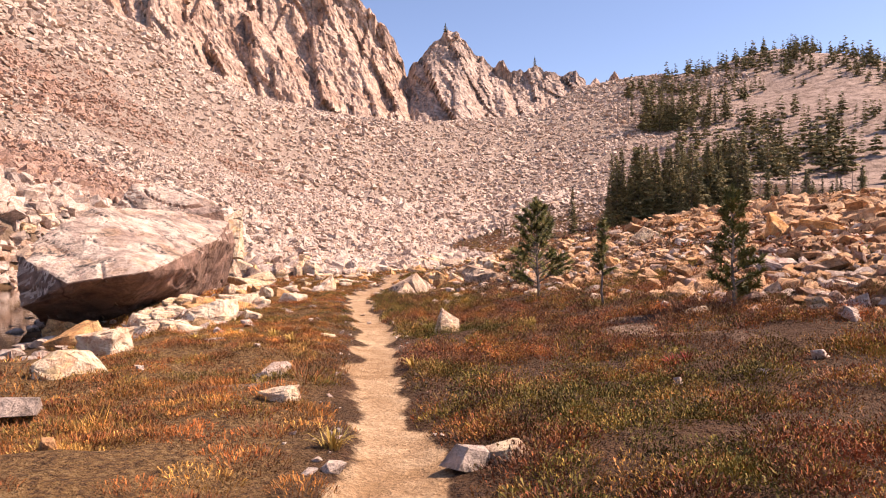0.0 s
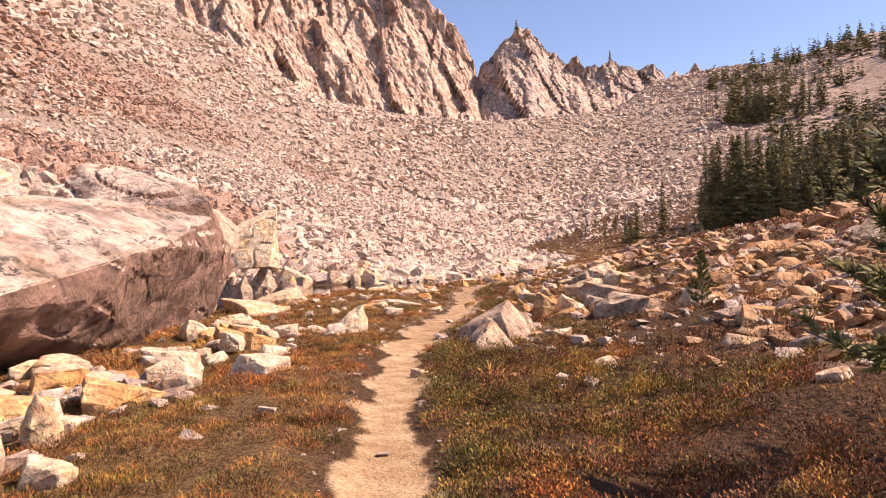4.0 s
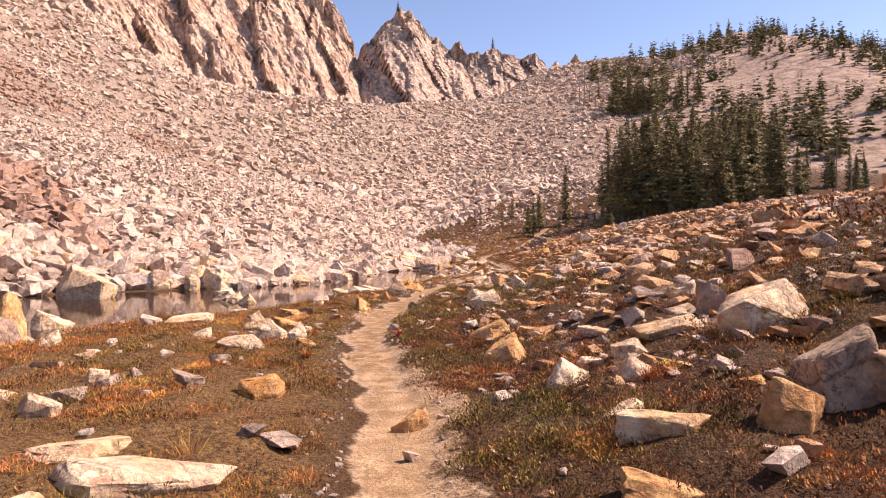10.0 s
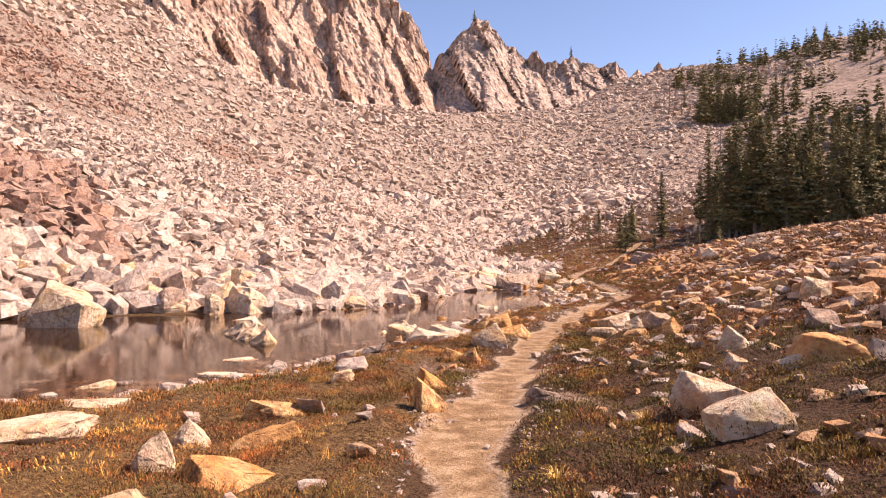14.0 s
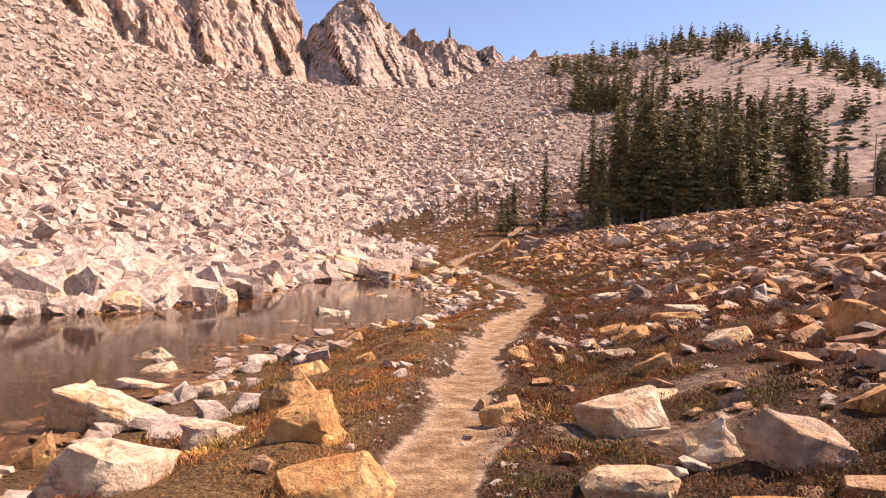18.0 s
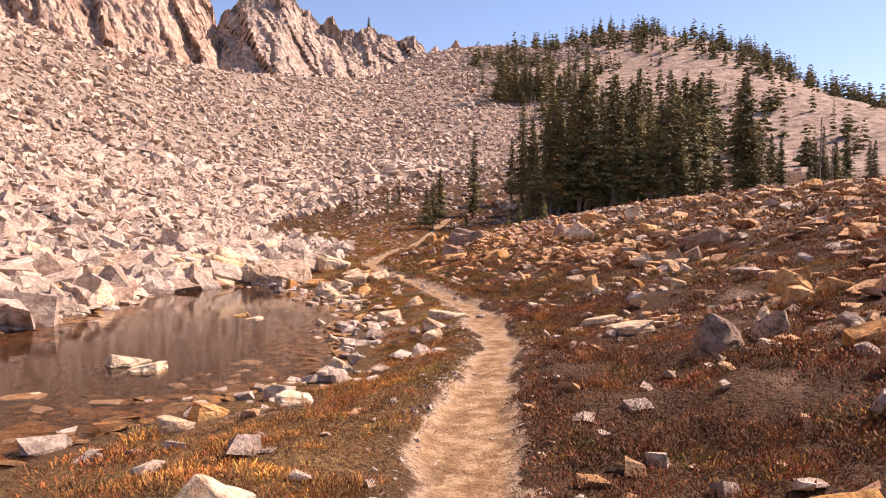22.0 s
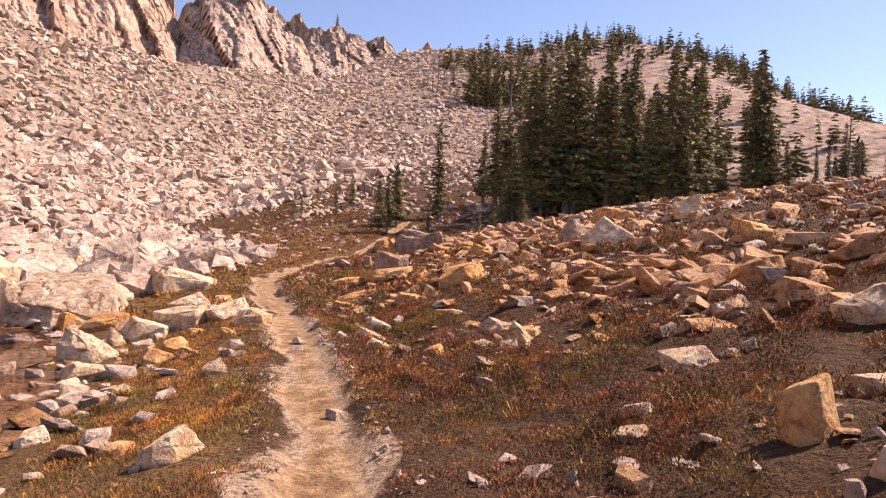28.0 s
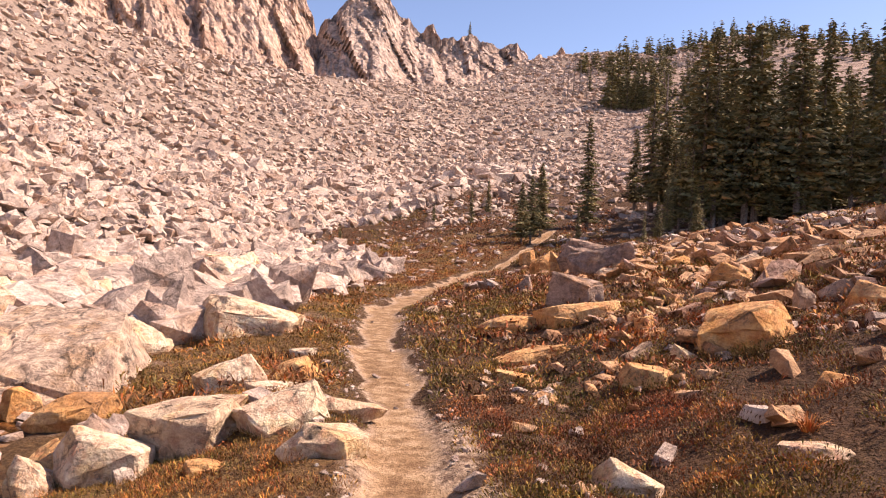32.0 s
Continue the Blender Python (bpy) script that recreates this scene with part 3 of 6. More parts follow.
def cliff(line, foot, seed, name="cliff", mat=CLIFF, label="rugged fractured tan granite cliff with slanting cracks"):
    """A rock wall along a rim: line holds x, y, top; foot is how far its base reaches towards the bowl."""
    px, py, pz = (np.array(v, float) for v in zip(*line))
    run = np.r_[0, np.cumsum(np.hypot(np.diff(px), np.diff(py)))]
    n, k = max(24, int(run[-1] / 1.0)), 84
    s = np.linspace(0, run[-1], n)
    x, y, top = np.interp(s, run, px), np.interp(s, run, py), np.interp(s, run, pz)
    jag = np.array([noise.fractal(Vector((a * 0.16, seed, 0.5)), 0.8, 2.2, 5) for a in s])
    top = top + 3.2 * jag
    fx, fy = 6 - x, 60 - y
    far = np.hypot(fx, fy)
    fx, fy = fx / far, fy / far
    co = np.zeros((n, k, 3))
    for j in range(k):
        v = j / (k - 10)
        out = foot * min(v, 1.2) ** 1.5
        bx, by = x + fx * out, y + fy * out
        if v <= 1:
            base = height(x + fx * foot, y + fy * foot, False) - 4
            z = top * (1 - v) + base * v
        else:
            z = base - (v - 1) * 30
        for i in range(n):
            a = s[i] + 0.32 * z[i] + 3.0 * noise.noise(Vector((s[i] * 0.05, seed, z[i] * 0.05)))
            d = 5.5 * (noise.ridged_multi_fractal(Vector((a * 0.022, seed, z[i] * 0.010 + 3)), 0.9, 2.2, 4, 1.0, 2.0) - 1.1) * min(1.0, 0.25 + v * 1.6)
            for q, much in ((Vector((a * 0.055, seed + 1, z[i] * 0.024)), 3.6), (Vector((a * 0.15, seed + 4, z[i] * 0.06)), 1.7), (Vector((a * 0.4, seed + 7, z[i] * 0.2)), 0.6)):
                gap, places = noise.voronoi(q)
                d += much * (noise.cell(places[0] * 7.3) - 0.5) + much * 1.3 * (noise.cell(places[0] * 3.1 + Vector((5, 5, 5))) - 0.5) * (q - places[0]).x + much * 0.8 * (q - places[0]).z
            d += 0.4 * noise.fractal(Vector((a * 0.3, seed + 5, z[i] * 0.2)), 0.6, 2.1, 4)
            co[i, j] = bx[i] + fx[i] * d, by[i] + fy[i] * d, z[i] + 0.3 * noise.noise(Vector((a * 0.4, z[i] * 0.3, seed)))
    # the back side
    back = np.stack([x - fx * 14, y - fy * 14, np.full(n, 20.0)], -1)[:, None]
    co = np.concatenate([back, co], 1)
    i = np.arange(n * (k + 1)).reshape(n, k + 1)
    faces = np.stack([i[:-1, :-1], i[:-1, 1:], i[1:, 1:], i[1:, :-1]], -1).reshape(-1, 4)
    me = stuff_mesh(name, co.reshape(-1, 3), faces, mat, False)
    CRESTS.append(co.reshape(-1, 3))
    return tagged(new(name, me), label, "cliff")


cliff([(-330, 215, 190), (-260, 270, 175), (-200, 320, 165), (-160, 352, 150), (-123, 374, 152), (-108, 379, 148), (-95, 382, 141), (-88, 384, 133), (-80, 386, 124), (-74, 387, 112), (-69, 388, 100), (-66, 389, 90)], 62, 3.0)
cliff([(-71, 391, 90), (-67, 390, 99), (-61, 389, 104), (-52, 390, 116), (-43, 391, 119), (-33, 392, 110), (-25, 393, 102), (-16, 393, 100), (-10, 394, 92)], 64, 8.0, mat=DARK_CLIFF, label="jagged tan granite spire with a steep gully beside it")
cliff([(-14, 393, 95), (-8, 393, 97), (-3, 393, 100), (0, 393, 102), (4, 393, 97), (14, 393, 94), (21, 392, 95), (26, 391, 90)], 48, 13.0, mat=DARK_CLIFF, label="small broken granite tower on the ridge")
cliff([(24, 391, 88), (31, 391, 91), (35, 391, 87), (40, 390, 95), (44, 390, 89), (52, 390, 82)], 26, 17.0, label="low granite knobs on the ridge")


def crest(x, y):
    """The top of the cliffs near a place."""
    return max(float(c[np.hypot(c[:, 0] - x, c[:, 1] - y) < 4][:, 2].max(initial=0)) for c in CRESTS)


# ---- conifers ----
def part(name, me, parent, label=""):
    ob = new(name, me)
    ob.parent = parent
    return tagged(ob, label)


def conifer_meshes(seed, tall, wide, levels, bare, droop, mat, ragged=0.35, spray=1.0):
    """Trunk and crown of one conifer: whorls of boughs, each of several needle sprays."""
    r = random.Random(seed)
    bm = bmesh.new()
    lean = [(r.uniform(-0.02, 0.02) * tall, r.uniform(-0.02, 0.02) * tall) for _ in range(5)]
    rings = []
    for i in range(5):
        f = i / 4
        rad = tall * 0.020 * (1 - 0.93 * f)
        rings.append([bm.verts.new((lean[i][0] * f + rad * math.cos(a * 1.047), lean[i][1] * f + rad * math.sin(a * 1.047), f * tall * 0.98 - 0.3 * (i == 0))) for a in range(6)])
    for a, b in zip(rings, rings[1:]):
        for q in range(6):
            bm.faces.new((a[q], a[(q + 1) % 6], b[(q + 1) % 6], b[q]))
    for _ in range(5):
        z = tall * r.uniform(0.04, max(0.08, bare * 1.1))
        t = r.uniform(0, 6.283)
        d = Vector((math.cos(t), math.sin(t), r.uniform(-0.3, 0.1)))
        a = Vector((0, 0, z))
        e = a + d * wide * r.uniform(0.3, 0.7)
        w = Vector((-d.y, d.x, 0)) * 0.02
        bm.faces.new([bm.verts.new(v) for v in (a - w, a + w, e)])
    trunk = bpy.data.meshes.new("trunk")
    bm.to_mesh(trunk)
    bm.free()
    trunk.materials.append(BARK)
    co, tri = [], []
    for i in range(levels):
        f = (i + r.random()) / levels
        z = tall * (bare + (1 - bare) * f)
        reach = wide * ((1 - f) ** 0.75 * (0.45 + 0.55 * min(1, f * 5 + 0.35))) * (1 + r.uniform(-ragged, ragged)) + 0.03 * wide
        for b in range(r.randint(4, 6)):
            t = r.uniform(0, 6.283)
            long = reach * r.uniform(0.6, 1.15)
            d = Vector((math.cos(t), math.sin(t), 0))
            side = Vector((-d.y, d.x, 0))
            sprays = max(2, int(3 + 5 * long / wide))
            for q in range(sprays):
                g = (q + r.uniform(0.3, 1)) / sprays
                c = d * long * g + Vector((0, 0, z - droop * long * g * (1 - 0.5 * g) * 1.4)) + side * r.uniform(-0.16, 0.16) * long
                size = spray * (0.10 + 0.16 * (1 - 0.5 * g)) * wide * r.uniform(0.6, 1.25) * (0.55 + 0.5 * (1 - f))
                up = Vector((r.uniform(-0.5, 0.5), r.uniform(-0.5, 0.5), r.uniform(0.1, 0.9))) * size * 0.55
                w = (side * r.uniform(0.4, 1) + d * r.uniform(-0.6, 0.6) + Vector((0, 0, r.uniform(-0.7, 0.7)))) * size
                tip = c + d * size * r.uniform(0.7, 1.5) + Vector((0, 0, size * r.uniform(-0.5, 0.25)))
                k = len(co)
                co += [c - w * 0.5, tip, c + w * 0.5, c + up]
                tri += [(k, k + 1, k + 3), (k + 3, k + 1, k + 2)]
    crown = stuff_mesh("crown", np.array([v[:] for v in co]), np.array(tri), mat)
    return trunk, crown


KINDS = {}


def conifer(kind, x, y, tall, turn, label, group="", name="conifer", z=None):
    """One tree: trunk and crown, on the ground at x, y."""
    trunk, crown, unit = KINDS[kind]
    root = new(name)
    k = tall / unit
    root.matrix_basis = Matrix.LocRotScale((x, y, float(height(x, y)) - 0.05 if z is None else z), Euler((0, 0, turn)), (k, k, k))
    part("trunk", trunk, root)
    part("crown", crown, root)
    return tagged(root, label, "tree", group)


for n in range(5):
    KINDS["tall%d" % n] = (*conifer_meshes(n + 1, 14, (1.45, 2.1, 1.7, 2.4, 1.85)[n], 90, (0.10, 0.16, 0.06, 0.12, 0.10)[n], (0.3, 0.1, 0.25, 0.0, 0.15)[n], NEEDLES, (0.35, 0.6, 0.4, 0.65, 0.5)[n], 1.08), 14)
for n in range(3):
    KINDS["far%d" % n] = (*conifer_meshes(n + 21, 10, 1.2 + 0.35 * n, 44, 0.06, 0.15, NEEDLES, 0.5, 1.25), 10)
for n in range(3):
    KINDS["hill%d" % n] = (*conifer_meshes(n + 51, 8, 0.95 + 0.3 * n, 10, 0.02, 0.15, NEEDLES, 0.5, 2.75), 8)


def pine_meshes(seed, tall, wide, limbs, bare):
    """Trunk with rising limbs, and tufts of long needles along them."""
    r = random.Random(seed)
    bm = bmesh.new()

    def stick(a, b, wa, wb):
        d = (b - a).normalized()
        u = d.orthogonal().normalized()
        v = d.cross(u)
        rings = [[bm.verts.new(c + (u * math.cos(q * 1.2566) + v * math.sin(q * 1.2566)) * w) for q in range(5)] for c, w in ((a, wa), (b, wb))]
        for q in range(5):
            bm.faces.new((rings[0][q], rings[0][(q + 1) % 5], rings[1][(q + 1) % 5], rings[1][q]))

    spine = [Vector((r.uniform(-0.03, 0.03) * tall * (i > 0), r.uniform(-0.03, 0.03) * tall * (i > 0), tall * i / 5 - 0.12 * (i == 0))) for i in range(6)]
    for i in range(5):
        stick(spine[i], spine[i + 1], tall * 0.017 * (1 - 0.18 * i), tall * 0.017 * (1 - 0.18 * (i + 1)))
    co = []

    def tuft(c, way, long, count):
        for _ in range(count):
            d = (way * 0.7 + Vector((r.gauss(0, 0.6), r.gauss(0, 0.6), r.gauss(0.15, 0.6)))).normalized()
            w = d.orthogonal().normalized() * long * 0.10
            k = long * r.uniform(0.6, 1.15)
            base = c - way * r.uniform(0, long * 1.3)
            co.extend((base - w, base + w, base + d * k))

    for n in range(limbs):
        f = bare + (0.97 - bare) * (n + r.random()) / limbs
        i = min(4, int(f * 5))
        a = spine[i].lerp(spine[i + 1], f * 5 - i)
        t = r.uniform(0, 6.283)
        rise = r.uniform(0.15, 0.7) + 0.5 * f
        d = Vector((math.cos(t), math.sin(t), rise)).normalized()
        long = wide * (1.05 - f) ** 0.6 * r.uniform(0.45, 1.1)
        e = a + d * long
        stick(a, e, tall * 0.006, tall * 0.003)
        for q in range(max(2, int(5 * long / wide))):
            g = 1 - 0.16 * q
            side = Vector((r.gauss(0, 1), r.gauss(0, 1), r.gauss(0.3, 0.6))).normalized()
            c = a + d * long * g + side * 0.10 * long
            tuft(c, (d + side * 0.6).normalized(), tall * 0.058, 52)
    tuft(spine[5], Vector((0, 0, 1)), tall * 0.06, 40)
    trunk = bpy.data.meshes.new("trunk")
    bm.to_mesh(trunk)
    bm.free()
    trunk.materials.append(BARK)
    return trunk, stuff_mesh("crown", np.array([v[:] for v in co]), np.arange(len(co)).reshape(-1, 3), YOUNG)


for n in range(3):
    KINDS["young%d" % n] = (*pine_meshes(n + 31, 3, (1.25, 0.55, 0.9)[n], (60, 26, 40)[n], (0.16, 0.34, 0.12)[n]), 3)


def snag(x, y, tall, seed):
    """A dead grey trunk with broken branch stubs."""
    r = random.Random(seed)
    bm = bmesh.new()
    for k in range(16):
        f = 0 if k == 0 else r.uniform(0.2, 0.95)
        t = r.uniform(0, 6.283)
        a = Vector((0, 0, tall * f - 0.3 * (k == 0)))
        b = Vector((0.03 * tall, 0.02 * tall, tall)) if k == 0 else a + Vector((math.cos(t), math.sin(t), r.uniform(-0.1, 0.8))) * tall * r.uniform(0.05, 0.14)
        wa = tall * (0.016 if k == 0 else 0.005)
        d = (b - a).normalized()
        u = d.orthogonal().normalized()
        v = d.cross(u)
        rings = [[bm.verts.new(c + (u * math.cos(q * 1.2566) + v * math.sin(q * 1.2566)) * w) for q in range(5)] for c, w in ((a, wa), (b, wa * 0.3))]
        for q in range(5):
            bm.faces.new((rings[0][q], rings[0][(q + 1) % 5], rings[1][(q + 1) % 5], rings[1][q]))
    me = bpy.data.meshes.new("dead_tree")
    bm.to_mesh(me)
    bm.free()
    me.materials.append(DEADWOOD)
    ob = new("dead_tree", me)
    ob.matrix_basis = pose(x, y, float(height(x, y)))
    return tagged(ob, "bare grey dead conifer trunk with broken branch stubs", "tree", "dead trees")


r = random.Random(8)
LABEL = "tall dark green subalpine fir in the stand"
conifer("tall2", 5.4, 113, 7.6, 0.3, "slender dark fir standing alone before the stand", "firs")
for n in range(88):
    f = r.random()
    x, y = 9 + 20.5 * f, 107 - 1.5 * f + 22 * r.random() ** 1.4
    conifer("tall%d" % r.randrange(5), x + 0.12 * (y - 107), y, r.uniform(6.0, 13.0) if n % 4 else r.uniform(3, 6), r.uniform(0, 6), LABEL, "firs")
for n in range(34):
    x = r.uniform(30, 62)
    conifer("tall%d" % r.randrange(5), x, 118 + r.uniform(-8, 20) - (x - 30) * 0.4, r.uniform(4.0, 7.0), r.uniform(0, 6), "smaller dark fir at the edge of the stand", "firs")
for n, (x, y, tall) in enumerate(((31, 108, 6.5), (34, 104, 7), (36.5, 106, 5), (22, 120, 11), (40, 100, 6), (14.5, 128, 12))):
    snag(x, y, tall, n)


def woods(name, places, label):
    """Far trees that nobody could count, joined into one mesh."""
    crowns = []
    for n in range(3):
        me = KINDS["hill%d" % n][1]
        co, tri = np.zeros(len(me.vertices) * 3), np.zeros(len(me.polygons) * 3, np.int32)
        me.vertices.foreach_get("co", co)
        me.polygons.foreach_get("vertices", tri)
        crowns.append((co.reshape(-1, 3), tri.reshape(-1, 3)))
    co_all, tri_all, start = [], [], 0
    for n, (x, y, tall) in enumerate(places):
        co, tri = crowns[n % 3]
        t = n * 2.4
        turned = np.stack([co[:, 0] * math.cos(t) - co[:, 1] * math.sin(t), co[:, 0] * math.sin(t) + co[:, 1] * math.cos(t), co[:, 2]], -1)
        co_all.append(turned * tall / 8 + np.array([x, y, float(height(x, y)) - 0.2]))
        tri_all.append(tri + start)
        start += len(co)
    return tagged(new(name, stuff_mesh(name, np.concatenate(co_all), np.concatenate(tri_all), NEEDLES)), label, "trees", kind="stuff")


places = []
while len(places) < 640:
    x, y = r.uniform(40, 250), r.uniform(170, 372)
    if r.random() < (0.04 + 0.96 * float(smooth((wave(x, y, 26) - 0.46) / 0.2))) * min(1, max(0.12, (y - 190) / 130)):
        places.append((x, y, r.uniform(3.5, 9.0)))
for n in range(110):
    x, y = r.gauss(66, 13), r.gauss(218, 16)
    places.append((x, y, r.uniform(6, 11)))
for n in range(150):
    x = r.uniform(100, 172)
    places.append((x, 372 - (x - 100) * 1.2 + r.gauss(-22, 24), r.uniform(3, 8)))
woods("far_woods", places, "scattered dark conifers on the dry hillside")
for n in range(20):
    conifer("far%d" % r.randrange(3), r.uniform(46, 68), r.uniform(268, 305), r.uniform(8, 14), r.uniform(0, 6), "dark conifer on the upper slope", "hillside conifers")
# the last three stand out of view, placed for their shadows on the heath
for x, y, tall, k in ((0.03, 11.75, 1.62, 0), (0.92, 10.45, 1.25, 1), (2.3, 9.0, 1.5, 2), (-0.41, 17.86, 0.8, 2), (4.4, 8.6, 1.7, 0), (5.3, 7.4, 1.6, 2), (4.3, 5.6, 1.5, 0)):
    conifer("young%d" % k, x, y, tall, x, "young green pine with bare lower trunk in the heath", "young pines", "young_pine")
for k, x, y, tall in ((3, 0.3, 105.6, 3.6), (1, 0.9, 106.2, 4.1), (3, 1.8, 109.1, 4.7), (0, -2.4, 117.5, 2.9), (2, -0.8, 125.6, 3.1), (0, -9.5, 128.9, 1.7), (1, -5.4, 124, 1.7), (4, 8.8, 105.8, 3.2), (2, 4, 108, 2), (4, 7.5, 103, 2.4), (0, 6, 100, 1.8), (3, 9, 101, 2.2), (1, -11, 110, 1.6)):
    conifer("tall%d" % k, x, y, tall, x + y, "small young conifer on the meadow", "young conifers", "young_conifer")

# ---- single stones ----
def shaped(co_list, name, mat, seed, cuts=0.4, rough=0.05, round_off=0.06, detail=1.0):
    """The hull of some corners, with broken edges and an uneven face."""
    bm = bmesh.new()
    for c in co_list:
        bm.verts.new(c)
    got = bmesh.ops.convex_hull(bm, input=bm.verts[:])
    loose = {g for g in got["geom_interior"] + got["geom_unused"] if isinstance(g, bmesh.types.BMVert)}
    bmesh.ops.delete(bm, geom=list(loose), context="VERTS")
    bmesh.ops.dissolve_limit(bm, angle_limit=radians(14), verts=bm.verts[:], edges=bm.edges[:])
    bmesh.ops.bevel(bm, geom=bm.edges[:], offset=round_off, segments=1, affect="EDGES", clamp_overlap=True)
    bmesh.ops.triangulate(bm, faces=bm.faces[:])
    for _ in range(6):
        long = [e for e in bm.edges if e.calc_length() > cuts]
        if not long:
            break
        bmesh.ops.subdivide_edges(bm, edges=long, cuts=1)
        bmesh.ops.triangulate(bm, faces=[f for f in bm.faces if len(f.verts) > 3])
    bm.normal_update()
    shift = Vector((seed * 3.7, seed * 1.3, 0))
    for v in bm.verts:
        q = v.co / rough * 0.07 * detail + shift
        d = noise.fractal(q * 1.1, 0.9, 2.1, 4) * rough + noise.fractal(Vector((q.x * 2.5, q.y * 2.5, q.z * 8)), 0.8, 2.1, 3) * rough * 0.4
        crack = noise.noise(Vector((q.x * 1.7 + q.z, q.y * 1.7, q.z * 2.3)) + shift)
        d -= rough * 1.1 * max(0, 1 - abs(crack) * 14)
        v.co += v.normal * d
    me = bpy.data.meshes.new(name)
    bm.to_mesh(me)
    bm.free()
    me.polygons.foreach_set("use_smooth", np.full(len(me.polygons), True))
    me.set_sharp_from_angle(angle=radians(24))
    me.materials.append(mat)
    return me


def broken(seed, kind):
    """Corners of a broken stone in a box of side 2: an uneven plan with a flat, slanting or pointed top."""
    r = random.Random(seed)
    n = r.randint(5, 7)
    turns = sorted((k + r.uniform(-0.38, 0.38)) * 6.283 / n for k in range(n))
    small, slant, dip, sx, sy = {"slab": (0.8, 0.7, 0.25, 0.12, 0.10), "block": (0.66, 0.75, 0.35, 0.2, 0.18), "wedge": (0.66, 1.3, 0.3, 0.2, 0.15), "peak": (0.28, 0.6, 0.4, 0.35, 0.2)}[kind]
    dx, dy, side, back = r.uniform(-sx, sx), r.uniform(-sy, sy), r.choice((-1, 1)), r.uniform(-0.5, 0.5)
    co = []
    for t in turns:
        q = r.uniform(0.78, 1.12)
        x, y = math.cos(t) * q, math.sin(t) * q
        k = r.uniform(0.8, 1.0)
        co.append((x * k, y * k, -1))
        co.append((x, y, r.uniform(-0.75, 0.15)))
        k = small * r.uniform(0.75, 1.12)
        co.append((x * k + dx, y * k + dy, 1 - slant * 0.5 * (1 - side * x) - 0.3 * slant * (1 + back * y) * 0.5 - dip * r.random()))
    span = [max(abs(c[i]) for c in co) for i in (0, 1)]
    low, high = min(c[2] for c in co), max(c[2] for c in co)
    return [(c[0] / span[0], c[1] / span[1], 2 * (c[2] - low) / (high - low) - 1) for c in co]


STONES = {"P": (PALE, "pale granite"), "G": (GREYROCK, "grey lichen-specked granite"), "B": (BROWN, "brown gneiss"), "O": (ORANGE, "rust-orange stained")}
KINDS_OF_STONE = ("slab", "block", "wedge", "peak")
FORMS = {}
for n, (key, (mat, _)) in enumerate(STONES.items()):
    for q, kind in enumerate(KINDS_OF_STONE):
        for k in range(6):
            FORMS[key, kind, k] = shaped(broken(500 + n * 40 + q * 7 + k, kind), "stone", mat, k + n * 20 + q * 6, 0.36, 0.075, 0.045)
chance = random.Random(77)
SMALL = {key: [] for key in STONES}
PLACED = []


def rock(key, x, y, wide, deep, tall, turn, kind=""):
    """One loose stone on the ground: its width across, depth, height above the soil, turn and form."""
    PLACED.append((x, y, wide))
    if wide < 0.25 or (wide < 0.45 and abs(x - float(trail_x(y))) > 6):
        SMALL[key].append((x, y, wide))
        return None
    if not kind:
        kind = chance.choice(("slab", "slab", "wedge")) if tall < 0.36 * wide else chance.choice(("peak", "block", "wedge")) if tall > 0.72 * wide else chance.choice(("block", "wedge", "block", "peak"))
    ob = new("boulder" if wide > 0.8 else "stone", FORMS[key, kind, chance.randrange(6)])
    sunk = 0.14 * tall + 0.03
    full = tall + sunk
    z = max(float(height(x, y)), WATER_Z - 0.25)
    wet = z < WATER_Z - 0.02
    base = z if not wet else WATER_Z - 0.08
    ob.matrix_basis = pose(x, y, base - sunk + full * 0.5, chance.uniform(-6, 6), chance.uniform(-6, 6), turn + chance.choice((0, 180))) @ Matrix.Diagonal((wide * 0.52, deep * 0.54, full * 0.53, 1))
    what = STONES[key][1]
    form = {"slab": "flat slab", "wedge": "slanting wedge", "peak": "pointed stone"}.get(kind, "boulder" if wide > 0.8 else "angular stone")
    where = "standing in the shallow pond" if wet else ("lying beside the dusty footpath" if abs(x - float(trail_x(y))) < 1.2 else "lying in the brown heath")
    return tagged(ob, "%s %s %s" % (what, form, where), "rock", "loose stones")


rock("P", -0.92, 3.23, 0.13, 0.08, 0.04, 17, "slab")
rock("O", -2.32, 3.25, 0.14, 0.10, 0.13, 38, "block")
rock("P", -0.32, 3.32, 0.22, 0.14, 0.05, 5, "wedge")
rock("P", -0.14, 3.42, 0.25, 0.16, 0.07, 2, "wedge")
rock("P", -1.63, 4.57, 0.31, 0.19, 0.08, 21, "slab")
rock("P", -3.64, 5.29, 0.62, 0.40, 0.21, 36, "wedge")
rock("P", 0.99, 5.43, 0.13, 0.09, 0.08, -12, "block")
rock("P", 1.59, 5.49, 0.07, 0.05, 0.04, -18, "block")
rock("G", 2.18, 6.05, 0.18, 0.11, 0.08, -21, "slab")
rock("P", -4.13, 6.68, 0.61, 0.38, 0.24, 33, "slab")
rock("P", -3.42, 7.30, 0.11, 0.07, 0.04, 40, "slab")
rock("G", 0.06, 7.49, 0.05, 0.03, 0.04, -13, "block")
rock("P", -3.85, 7.80, 0.13, 0.09, 0.06, 40, "block")
rock("P", -3.51, 7.83, 0.20, 0.12, 0.07, 37, "slab")
rock("P", -2.35, 8.12, 0.28, 0.17, 0.03, 22, "slab")
